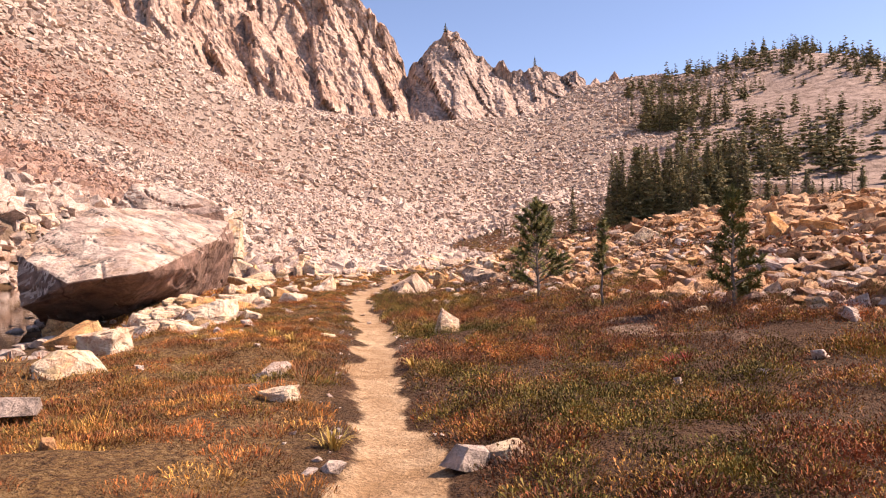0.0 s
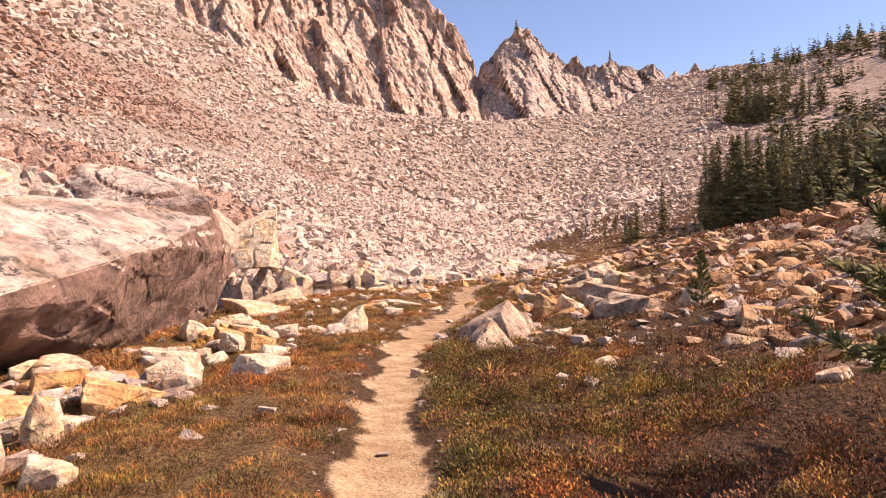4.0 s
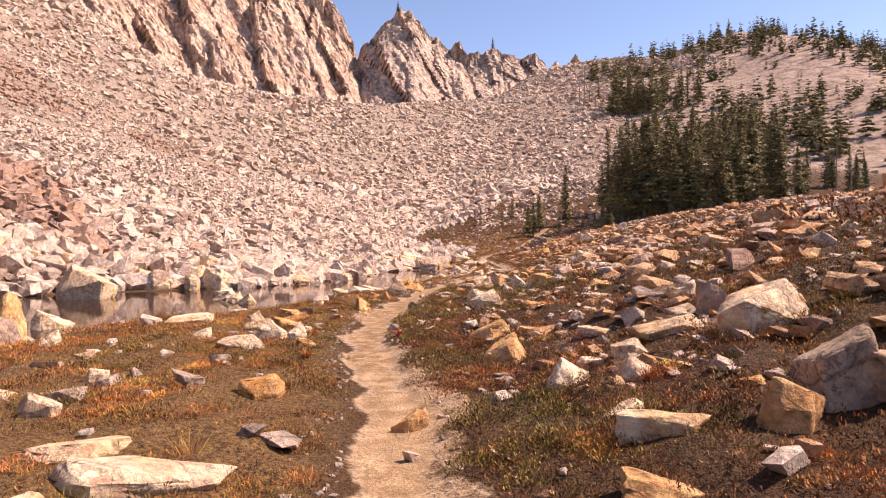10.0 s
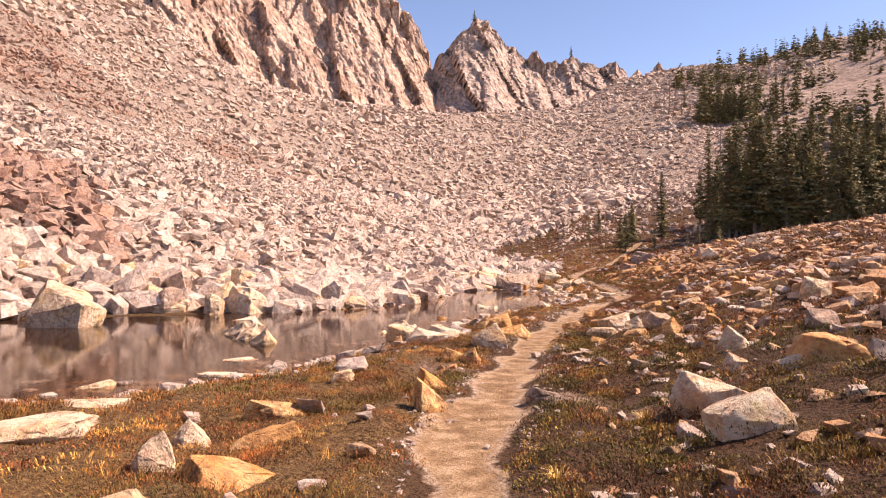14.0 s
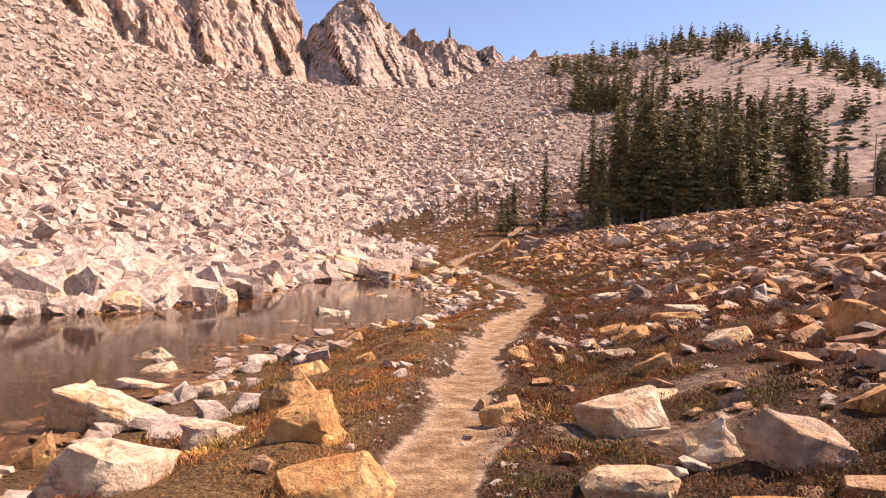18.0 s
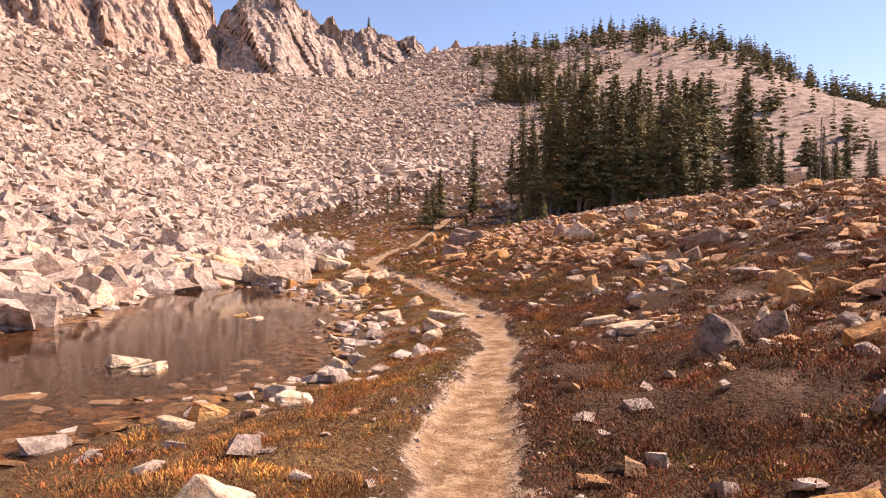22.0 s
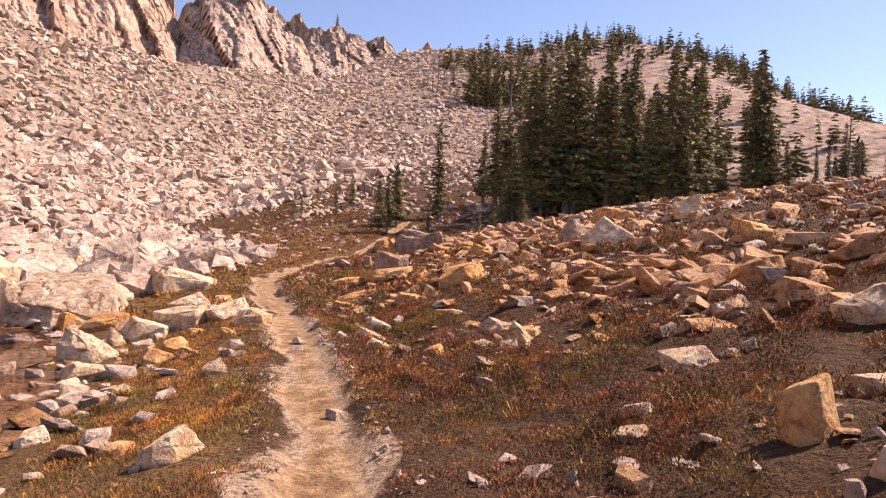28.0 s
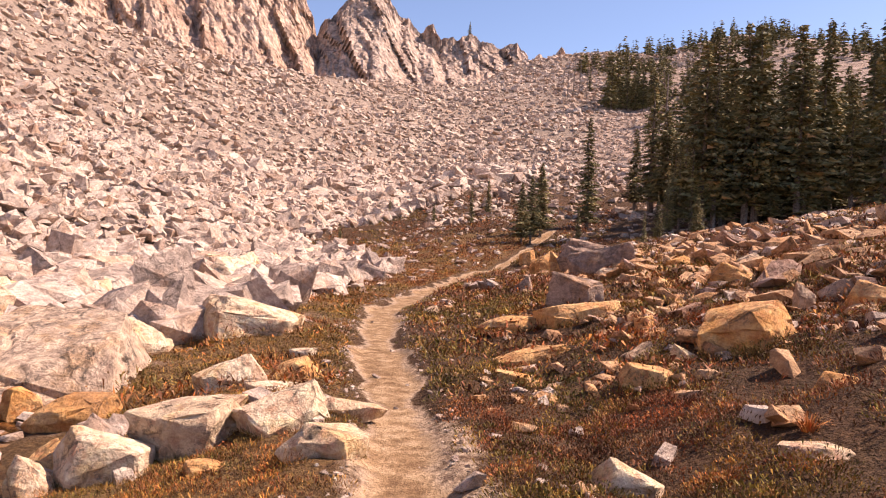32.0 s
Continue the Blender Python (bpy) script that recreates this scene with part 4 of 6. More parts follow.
rock("P", -3.43, 8.27, 0.13, 0.09, 0.05, 33, "block")
rock("P", -4.30, 8.35, 0.59, 0.37, 0.13, 40, "slab")
rock("P", -4.08, 8.63, 0.14, 0.10, 0.16, 36, "block")
rock("P", -1.08, 8.68, 0.31, 0.22, 0.29, 5, "peak")
rock("P", -3.55, 8.72, 0.24, 0.16, 0.11, 31, "block")
rock("P", -0.39, 9.11, 0.09, 0.06, 0.05, -4, "block")
rock("P", -3.04, 9.69, 0.18, 0.13, 0.09, 18, "block")
rock("P", -2.94, 9.73, 0.14, 0.10, 0.08, 21, "block")
rock("P", -4.92, 10.69, 0.88, 0.54, 0.29, 32, "slab")
rock("P", -4.44, 11.05, 0.34, 0.24, 0.16, 22, "block")
rock("P", 0.96, 11.47, 0.36, 0.22, 0.10, -13, "slab")
rock("P", -5.05, 11.71, 0.26, 0.18, 0.31, 30, "block")
rock("P", -5.56, 12.26, 0.33, 0.23, 0.26, 25, "block")
rock("O", -8.78, 12.99, 1.08, 0.67, 0.32, 35, "slab")
rock("P", -0.12, 13.12, 0.30, 0.18, 0.09, -4, "slab")
rock("O", 2.05, 14.32, 0.21, 0.15, 0.10, -15, "block")
rock("P", -4.84, 14.33, 0.66, 0.41, 0.18, 19, "slab")
rock("P", -1.63, 14.61, 0.32, 0.22, 0.11, 5, "block")
rock("G", -5.29, 15.36, 0.67, 0.35, 0.07, 38, "slab")
rock("O", -4.82, 15.45, 0.11, 0.08, 0.10, 32, "block")
rock("P", -5.45, 15.77, 0.41, 0.27, 0.13, 36, "wedge")
rock("O", 1.57, 15.79, 0.41, 0.27, 0.32, -11, "wedge")
rock("O", -5.77, 16.04, 0.43, 0.27, 0.21, 38, "slab")
rock("P", -2.88, 16.27, 0.13, 0.09, 0.12, 1, "block")
rock("P", -5.83, 17.01, 0.40, 0.25, 0.17, 32, "slab")
rock("O", -6.67, 17.21, 0.48, 0.33, 0.20, 38, "block")
rock("P", -2.15, 17.31, 0.32, 0.21, 0.14, -8, "wedge")
rock("P", -5.61, 17.54, 0.37, 0.23, 0.13, 28, "slab")
rock("P", -5.19, 17.67, 0.54, 0.38, 0.37, 23, "block")
rock("P", -3.93, 17.93, 0.22, 0.14, 0.17, 11, "wedge")
rock("O", -4.01, 18.33, 0.15, 0.11, 0.21, 8, "block")
rock("P", -2.62, 18.41, 0.20, 0.14, 0.12, -2, "block")
rock("O", -2.27, 19.34, 0.57, 0.40, 0.20, -13, "block")
rock("G", -1.76, 20.14, 0.50, 0.35, 0.17, -16, "block")
rock("O", -2.70, 20.19, 0.42, 0.29, 0.42, -7, "block")
rock("P", -3.41, 20.26, 0.22, 0.13, 0.04, 0, "slab")
rock("P", -6.96, 20.37, 0.12, 0.08, 0.08, 38, "block")
rock("B", -2.94, 20.40, 0.30, 0.21, 0.14, -13, "block")
rock("P", -2.21, 20.42, 0.55, 0.38, 0.29, -11, "block")
rock("P", -3.18, 20.59, 0.18, 0.12, 0.07, -10, "block")
rock("P", -4.08, 20.66, 0.14, 0.10, 0.06, 3, "block")
rock("P", -3.64, 20.80, 0.16, 0.10, 0.06, -3, "slab")
rock("O", -2.59, 20.83, 0.51, 0.36, 0.37, -16, "block")
rock("P", -6.32, 20.87, 0.13, 0.08, 0.05, 29, "slab")
rock("O", -3.10, 20.92, 0.30, 0.21, 0.30, -10, "block")
rock("P", -4.46, 20.92, 0.17, 0.12, 0.10, 7, "block")
rock("P", -6.80, 21.18, 0.26, 0.17, 0.19, 32, "wedge")
rock("P", -6.32, 21.23, 0.26, 0.18, 0.07, 27, "block")
rock("G", -1.68, 21.28, 0.97, 0.60, 0.31, -14, "slab")
rock("P", -3.46, 21.37, 0.25, 0.16, 0.15, -5, "wedge")
rock("O", -6.30, 21.68, 0.59, 0.36, 0.14, 25, "slab")
rock("P", -5.78, 21.69, 0.46, 0.28, 0.13, 20, "slab")
rock("P", -4.00, 21.93, 0.16, 0.11, 0.14, 1, "peak")
rock("G", -3.11, 22.36, 0.58, 0.38, 0.16, -8, "wedge")
rock("P", -7.80, 22.80, 0.16, 0.11, 0.11, 32, "block")
rock("P", -6.79, 22.91, 0.34, 0.21, 0.13, 24, "slab")
rock("P", -2.19, 23.06, 0.90, 0.56, 0.29, -14, "slab")
rock("P", -0.26, 23.37, 0.57, 0.40, 0.22, -13, "block")
rock("P", -0.89, 23.38, 0.31, 0.22, 0.15, -10, "block")
rock("P", -8.68, 23.58, 0.15, 0.11, 0.09, 34, "block")
rock("P", -6.65, 23.61, 0.40, 0.25, 0.11, 21, "slab")
rock("P", -1.35, 24.04, 0.89, 0.58, 0.36, 2, "wedge")
rock("P", -2.94, 24.14, 0.22, 0.14, 0.05, -7, "slab")
rock("O", -3.53, 24.16, 0.50, 0.33, 0.16, -3, "wedge")
rock("P", -10.17, 24.24, 0.24, 0.17, 0.32, 39, "peak")
rock("O", -2.75, 24.32, 0.17, 0.12, 0.12, -8, "block")
rock("P", -8.56, 24.50, 0.24, 0.17, 0.14, 30, "block")
rock("P", -6.25, 24.20, 1.05, 0.55, 0.13, 20, "slab")
rock("P", -6.91, 24.67, 0.65, 0.40, 0.08, 20, "slab")
rock("O", -2.66, 24.85, 0.42, 0.34, 0.27, 10, "block")
rock("G", -2.26, 25.05, 0.52, 0.46, 0.48, -15, "block")
rock("G", -1.84, 24.96, 0.79, 0.55, 0.22, -13, "block")
rock("P", -3.36, 24.85, 0.64, 0.40, 0.14, 5, "slab")
rock("P", -3.46, 25.60, 0.45, 0.30, 0.12, 25, "block")
rock("P", -7.75, 25.61, 0.33, 0.23, 0.15, 23, "block")
rock("P", -10.20, 25.86, 1.59, 0.99, 0.42, 34, "slab")
rock("P", -3.24, 26.50, 0.29, 0.20, 0.21, -19, "peak")
rock("O", -6.36, 26.56, 0.40, 0.26, 0.17, 23, "wedge")
rock("P", -8.82, 26.60, 0.42, 0.26, 0.11, 26, "slab")
rock("P", -4.48, 26.83, 0.13, 0.09, 0.08, -1, "block")
rock("P", -3.74, 26.87, 0.38, 0.27, 0.24, -11, "peak")
rock("O", -2.91, 27.10, 0.35, 0.21, 0.08, -20, "slab")
rock("P", -1.85, 27.40, 0.98, 0.70, 0.46, 5, "block")
rock("P", -3.43, 27.42, 0.32, 0.20, 0.07, -13, "slab")
rock("P", -3.10, 27.43, 0.37, 0.24, 0.16, -17, "wedge")
rock("P", -8.48, 27.74, 0.28, 0.18, 0.14, 37, "wedge")
rock("O", -3.88, 27.77, 0.20, 0.12, 0.07, -8, "slab")
rock("P", -2.66, 27.88, 0.79, 0.55, 0.18, -20, "block")
rock("P", -8.13, 27.92, 0.24, 0.15, 0.06, 33, "slab")
rock("G", -13.81, 28.03, 0.66, 0.46, 0.41, 41, "block")
rock("O", -3.13, 28.22, 0.15, 0.10, 0.12, -14, "wedge")
rock("B", -2.05, 28.28, 0.37, 0.26, 0.34, -24, "block")
rock("O", -3.40, 28.34, 0.21, 0.15, 0.13, -12, "block")
rock("P", -2.33, 28.52, 0.41, 0.27, 0.12, -21, "wedge")
rock("O", -4.24, 28.53, 0.55, 0.39, 0.35, -3, "block")
rock("P", -3.17, 28.84, 0.48, 0.30, 0.08, -13, "slab")
rock("P", -9.40, 29.13, 0.27, 0.17, 0.08, 36, "slab")
rock("P", -2.06, 29.27, 0.48, 0.30, 0.14, -21, "slab")
rock("P", -3.80, 29.53, 0.26, 0.18, 0.10, -6, "block")
rock("P", -3.32, 29.67, 0.24, 0.17, 0.09, -10, "block")
rock("P", -1.59, 29.72, 0.21, 0.15, 0.14, -23, "block")
rock("P", -7.64, 29.74, 0.62, 0.44, 0.17, 23, "block")
rock("P", -1.83, 29.92, 0.19, 0.13, 0.12, -20, "block")
rock("O", -6.83, 29.92, 0.35, 0.22, 0.11, 17, "slab")
rock("P", -9.78, 30.06, 0.22, 0.15, 0.10, 34, "block")
rock("P", -2.50, 30.11, 0.25, 0.16, 0.07, -15, "slab")
rock("O", -3.89, 30.16, 0.34, 0.21, 0.09, -5, "slab")
rock("O", -4.40, 30.19, 0.56, 0.39, 0.27, 2, "block")
rock("P", -1.87, 30.20, 0.22, 0.16, 0.15, -19, "block")
rock("P", -3.07, 30.22, 0.28, 0.18, 0.08, -11, "slab")
rock("P", -4.03, 30.62, 0.15, 0.09, 0.05, -17, "slab")
rock("P", -7.13, 30.62, 0.28, 0.20, 0.25, 23, "peak")
rock("P", -10.79, 30.66, 0.34, 0.24, 0.24, 37, "block")
rock("P", -7.49, 30.66, 0.45, 0.32, 0.32, 27, "peak")
rock("P", -8.54, 30.72, 0.32, 0.20, 0.16, 37, "slab")
rock("P", -4.51, 30.75, 0.12, 0.09, 0.12, -11, "peak")
rock("O", -2.94, 30.86, 0.49, 0.30, 0.15, -11, "slab")
rock("P", -4.66, 31.12, 0.23, 0.16, 0.19, 0, "block")
rock("P", -4.45, 31.29, 0.24, 0.15, 0.06, -10, "slab")
rock("P", -5.68, 31.43, 0.08, 0.05, 0.06, 4, "block")
rock("O", -3.79, 31.44, 0.32, 0.20, 0.11, -17, "slab")
rock("P", -7.27, 31.58, 0.26, 0.16, 0.05, 20, "slab")
rock("P", -5.87, 31.66, 0.22, 0.14, 0.07, 6, "slab")
rock("P", -8.11, 31.76, 0.54, 0.34, 0.16, 15, "slab")
rock("P", -8.17, 31.91, 0.16, 0.11, 0.16, 27, "block")
rock("O", -3.53, 32.10, 0.30, 0.19, 0.05, -18, "slab")
rock("P", -3.80, 32.12, 0.16, 0.10, 0.04, -15, "slab")
rock("P", -7.58, 32.26, 0.19, 0.13, 0.12, 21, "peak")
rock("P", -4.32, 32.44, 0.13, 0.09, 0.14, -10, "peak")
rock("O", -2.62, 32.48, 0.44, 0.29, 0.16, -11, "wedge")
rock("P", -3.89, 32.54, 0.15, 0.10, 0.07, -13, "slab")
rock("O", -4.79, 32.68, 0.18, 0.13, 0.11, -5, "block")
rock("O", -7.86, 32.71, 0.64, 0.45, 0.18, 22, "block")
rock("O", -3.46, 32.81, 0.23, 0.16, 0.18, -16, "block")
rock("P", -8.45, 32.90, 0.29, 0.20, 0.26, 26, "block")
rock("P", -3.65, 33.01, 0.19, 0.13, 0.10, -14, "block")
rock("O", -7.10, 33.23, 0.24, 0.17, 0.08, 14, "block")
rock("P", -4.43, 33.25, 0.12, 0.09, 0.12, -1, "peak")
rock("P", -9.95, 33.59, 1.04, 0.64, 0.11, 33, "slab")
rock("P", -4.46, 33.72, 0.63, 0.44, 0.30, -7, "block")
rock("O", -8.06, 33.80, 0.66, 0.41, 0.17, 17, "slab")
rock("P", -8.66, 33.82, 0.31, 0.22, 0.24, 20, "block")
rock("P", -4.52, 34.75, 0.73, 0.48, 0.32, 0, "wedge")
rock("O", -6.92, 34.86, 0.32, 0.23, 0.29, 11, "block")
rock("G", -5.87, 35.41, 0.41, 0.25, 0.13, 3, "slab")
rock("P", -3.61, 35.60, 0.33, 0.23, 0.20, -11, "block")
rock("O", -3.25, 35.66, 0.78, 0.55, 0.27, -13, "block")
rock("O", -7.09, 35.95, 0.36, 0.25, 0.23, 11, "block")
rock("P", -4.01, 36.08, 0.25, 0.17, 0.15, -8, "peak")
rock("P", -8.12, 36.09, 0.30, 0.19, 0.12, 16, "slab")
rock("P", -14.63, 37.01, 0.94, 0.66, 0.55, 35, "block")
rock("O", -7.17, 37.12, 0.15, 0.10, 0.07, 14, "peak")
rock("O", -7.06, 37.32, 0.22, 0.15, 0.09, 12, "block")
rock("P", -3.75, 37.33, 0.39, 0.27, 0.32, -3, "block")
rock("P", -8.98, 37.50, 0.20, 0.14, 0.14, 33, "block")
rock("O", -6.89, 37.77, 0.27, 0.18, 0.19, 9, "wedge")
rock("P", -14.94, 37.77, 0.29, 0.20, 0.50, 40, "block")
rock("P", -13.44, 37.98, 0.34, 0.24, 0.16, 35, "block")
rock("O", -7.14, 38.01, 0.34, 0.24, 0.14, 11, "block")
rock("P", -12.55, 38.19, 0.72, 0.45, 0.14, 32, "slab")
rock("P", -4.81, 38.68, 0.18, 0.13, 0.06, -15, "block")
rock("P", -6.09, 38.79, 0.23, 0.15, 0.12, -1, "wedge")
rock("P", -5.76, 39.20, 0.25, 0.15, 0.08, -4, "slab")
rock("P", -3.56, 39.28, 0.20, 0.14, 0.07, -24, "block")
rock("P", -10.22, 39.39, 0.31, 0.19, 0.06, 33, "slab")
rock("P", -11.01, 39.48, 1.04, 0.64, 0.14, 23, "slab")
rock("P", -3.86, 39.56, 0.19, 0.13, 0.10, -21, "block")
rock("P", -6.83, 39.57, 0.56, 0.39, 0.36, 6, "block")
rock("P", -8.70, 39.57, 0.17, 0.12, 0.12, 22, "block")
rock("O", -4.10, 39.66, 0.33, 0.23, 0.28, -18, "peak")
rock("O", -3.11, 39.85, 0.15, 0.10, 0.10, -25, "block")
rock("O", -3.45, 39.95, 0.29, 0.21, 0.22, -22, "block")
rock("P", -4.48, 40.10, 0.25, 0.16, 0.06, -14, "slab")
rock("P", -1.82, 40.61, 0.51, 0.33, 0.33, -14, "wedge")
rock("O", -4.50, 40.68, 0.49, 0.32, 0.13, -13, "wedge")
rock("P", -7.92, 40.70, 0.97, 0.63, 0.31, 13, "wedge")
rock("P", -2.56, 40.96, 0.45, 0.28, 0.10, -25, "slab")
rock("P", -5.07, 41.19, 0.59, 0.36, 0.10, -8, "slab")
rock("P", -11.67, 41.23, 0.74, 0.46, 0.12, 21, "slab")
rock("O", -6.56, 41.33, 0.65, 0.42, 0.20, 7, "wedge")
rock("G", -4.04, 41.38, 0.67, 0.42, 0.26, -28, "slab")
rock("O", -3.33, 41.38, 0.42, 0.29, 0.21, -20, "block")
rock("O", -7.02, 41.57, 0.17, 0.12, 0.07, 13, "block")
rock("P", -7.92, 41.67, 0.82, 0.57, 0.30, 23, "block")
rock("P", -4.43, 41.68, 0.35, 0.25, 0.22, -21, "peak")
rock("O", -5.23, 41.84, 0.20, 0.12, 0.11, -11, "slab")
rock("O", -2.23, 41.95, 0.29, 0.20, 0.17, -25, "block")
rock("O", -3.32, 41.98, 0.31, 0.22, 0.15, -32, "block")
rock("O", -6.86, 42.15, 0.52, 0.37, 0.28, 9, "block")
rock("P", -4.07, 42.44, 0.15, 0.11, 0.10, -22, "block")
rock("P", -9.62, 42.47, 0.50, 0.31, 0.17, 20, "slab")
rock("P", -4.67, 42.61, 0.75, 0.48, 0.34, -15, "wedge")
rock("O", -1.94, 42.85, 0.84, 0.52, 0.27, -24, "slab")
rock("P", -9.39, 42.88, 0.52, 0.32, 0.17, 18, "slab")
rock("O", -5.54, 42.93, 0.35, 0.25, 0.17, -6, "block")
rock("O", -9.09, 43.13, 0.30, 0.21, 0.26, 28, "block")
rock("P", -7.81, 43.24, 0.60, 0.37, 0.20, 16, "slab")
rock("P", -4.31, 43.41, 0.71, 0.46, 0.12, -23, "wedge")
rock("P", -12.19, 43.63, 0.57, 0.40, 0.40, 30, "peak")
rock("O", -3.05, 44.11, 0.17, 0.12, 0.11, -32, "block")
rock("O", -7.32, 44.24, 0.63, 0.44, 0.35, 10, "peak")
rock("P", -3.46, 44.28, 0.15, 0.09, 0.06, -27, "slab")
rock("P", -9.00, 44.32, 1.15, 0.71, 0.33, 12, "slab")
rock("O", -1.96, 44.45, 0.64, 0.44, 0.29, -31, "block")
rock("O", -5.00, 44.46, 0.16, 0.11, 0.16, -11, "peak")
rock("P", -2.86, 44.64, 0.16, 0.11, 0.05, -31, "block")
rock("O", -3.84, 44.73, 0.41, 0.28, 0.22, -22, "block")
rock("O", -5.08, 44.97, 0.21, 0.14, 0.22, -9, "wedge")
rock("P", -3.35, 45.17, 0.18, 0.11, 0.05, -24, "slab")
rock("P", -2.90, 45.20, 0.57, 0.37, 0.22, -28, "wedge")
rock("P", -2.40, 45.25, 0.25, 0.17, 0.15, -31, "block")
rock("P", -13.54, 45.40, 0.84, 0.58, 0.39, 23, "peak")
rock("O", -1.85, 45.42, 0.28, 0.19, 0.13, -28, "block")
rock("P", -8.52, 45.59, 0.43, 0.27, 0.17, 16, "slab")
rock("P", -3.93, 45.79, 0.51, 0.33, 0.08, -29, "wedge")
rock("O", -5.08, 45.90, 0.32, 0.23, 0.16, -7, "block")
rock("O", -4.60, 45.96, 0.18, 0.12, 0.11, -12, "block")
rock("P", -4.37, 45.98, 0.20, 0.14, 0.12, -23, "peak")
rock("P", -10.10, 46.07, 0.33, 0.23, 0.16, 25, "block")
rock("P", -9.47, 46.25, 0.69, 0.43, 0.17, 21, "slab")
rock("P", -1.76, 46.39, 0.38, 0.23, 0.06, -31, "slab")
rock("P", -4.04, 46.39, 0.30, 0.20, 0.09, -24, "wedge")
rock("O", -6.89, 46.42, 0.30, 0.21, 0.16, 13, "block")
rock("O", -3.48, 46.72, 0.49, 0.32, 0.21, -16, "wedge")
rock("P", -3.82, 46.91, 0.18, 0.11, 0.05, -24, "slab")
rock("B", -4.38, 46.92, 0.39, 0.24, 0.10, -18, "slab")
rock("P", -3.12, 47.11, 0.36, 0.22, 0.10, -30, "slab")
rock("P", -4.01, 47.12, 0.27, 0.17, 0.07, -14, "slab")
rock("P", -9.67, 47.27, 0.55, 0.36, 0.21, 20, "wedge")
rock("G", -8.55, 47.51, 0.20, 0.12, 0.07, 26, "slab")
rock("O", -2.66, 47.61, 0.76, 0.47, 0.14, -31, "slab")
rock("P", -8.46, 47.69, 0.16, 0.11, 0.10, 25, "block")
rock("G", -7.56, 47.81, 0.23, 0.16, 0.16, 16, "block")
rock("O", -7.22, 48.01, 0.39, 0.27, 0.21, 12, "block")
rock("G", -7.92, 48.06, 0.30, 0.19, 0.10, 19, "slab")
rock("P", -6.21, 48.36, 0.37, 0.26, 0.19, 3, "peak")
rock("P", -7.60, 48.48, 0.19, 0.13, 0.14, 15, "block")
rock("G", -8.30, 48.48, 0.33, 0.20, 0.13, 21, "slab")
rock("P", -2.15, 48.52, 0.79, 0.51, 0.17, -31, "wedge")
rock("O", -6.98, 48.75, 0.22, 0.14, 0.04, 9, "slab")
rock("G", -9.23, 48.84, 0.12, 0.09, 0.26, 26, "peak")
rock("P", -5.85, 48.90, 0.15, 0.11, 0.16, -1, "block")
rock("G", -8.02, 49.01, 0.35, 0.22, 0.09, 17, "slab")
rock("O", -2.74, 49.24, 0.11, 0.08, 0.09, -24, "block")
rock("P", -0.33, 49.37, 0.39, 0.25, 0.17, -30, "wedge")
rock("G", -7.90, 49.44, 0.40, 0.25, 0.11, 15, "slab")
rock("O", -1.41, 49.88, 0.33, 0.23, 0.15, -31, "block")
rock("O", -9.35, 50.45, 0.40, 0.26, 0.18, 23, "wedge")
rock("O", -1.25, 50.48, 0.61, 0.39, 0.19, -30, "wedge")
rock("O", -2.50, 50.69, 0.20, 0.14, 0.14, -36, "block")
rock("P", -7.57, 50.76, 0.23, 0.16, 0.10, 11, "block")
rock("O", -5.56, 50.77, 0.14, 0.10, 0.11, 5, "block")
rock("P", -8.47, 50.82, 0.26, 0.16, 0.10, 16, "slab")
rock("P", -1.72, 51.31, 0.27, 0.17, 0.06, -39, "slab")
rock("O", -6.44, 51.38, 0.24, 0.17, 0.11, 15, "block")
rock("P", -7.11, 51.47, 0.38, 0.24, 0.14, 7, "slab")
rock("P", -6.10, 51.55, 0.35, 0.22, 0.13, 10, "slab")
rock("P", -1.46, 51.58, 0.20, 0.14, 0.11, -39, "block")
rock("O", -6.87, 51.73, 0.37, 0.23, 0.16, 19, "slab")
rock("B", -1.98, 51.85, 0.58, 0.42, 0.40, 20, "block")
rock("G", -1.35, 51.97, 0.38, 0.26, 0.28, -38, "block")
rock("P", -1.26, 52.30, 0.32, 0.24, 0.28, 33, "block")
rock("O", 0.21, 53.14, 0.51, 0.33, 0.19, -29, "wedge")
rock("O", -0.15, 53.30, 0.53, 0.37, 0.23, -39, "block")
rock("P", -2.94, 53.56, 0.16, 0.11, 0.07, -19, "block")
rock("P", -6.55, 53.69, 0.27, 0.19, 0.13, 11, "peak")
rock("P", -6.09, 53.77, 0.20, 0.14, 0.13, 7, "block")
rock("P", -2.08, 53.80, 0.70, 0.44, 0.14, -25, "slab")
rock("P", -5.95, 53.95, 0.18, 0.13, 0.11, 6, "block")
rock("P", -7.04, 54.12, 0.23, 0.16, 0.19, 14, "peak")
rock("O", 0.24, 54.17, 0.60, 0.42, 0.29, -27, "block")
rock("P", -7.63, 54.37, 0.21, 0.15, 0.13, 18, "peak")
rock("P", -0.69, 54.39, 0.28, 0.17, 0.08, -32, "slab")
rock("P", -1.21, 54.64, 0.22, 0.15, 0.08, -28, "block")
rock("P", -5.78, 54.68, 0.29, 0.20, 0.17, 4, "block")
rock("P", -8.22, 54.83, 0.55, 0.34, 0.18, 21, "slab")
rock("O", 0.73, 55.01, 0.67, 0.41, 0.27, -37, "slab")
rock("P", -8.64, 55.26, 0.68, 0.44, 0.22, 8, "wedge")
rock("P", -1.91, 55.70, 0.75, 0.46, 0.14, -14, "slab")
rock("P", -5.78, 56.27, 0.38, 0.24, 0.15, 3, "slab")
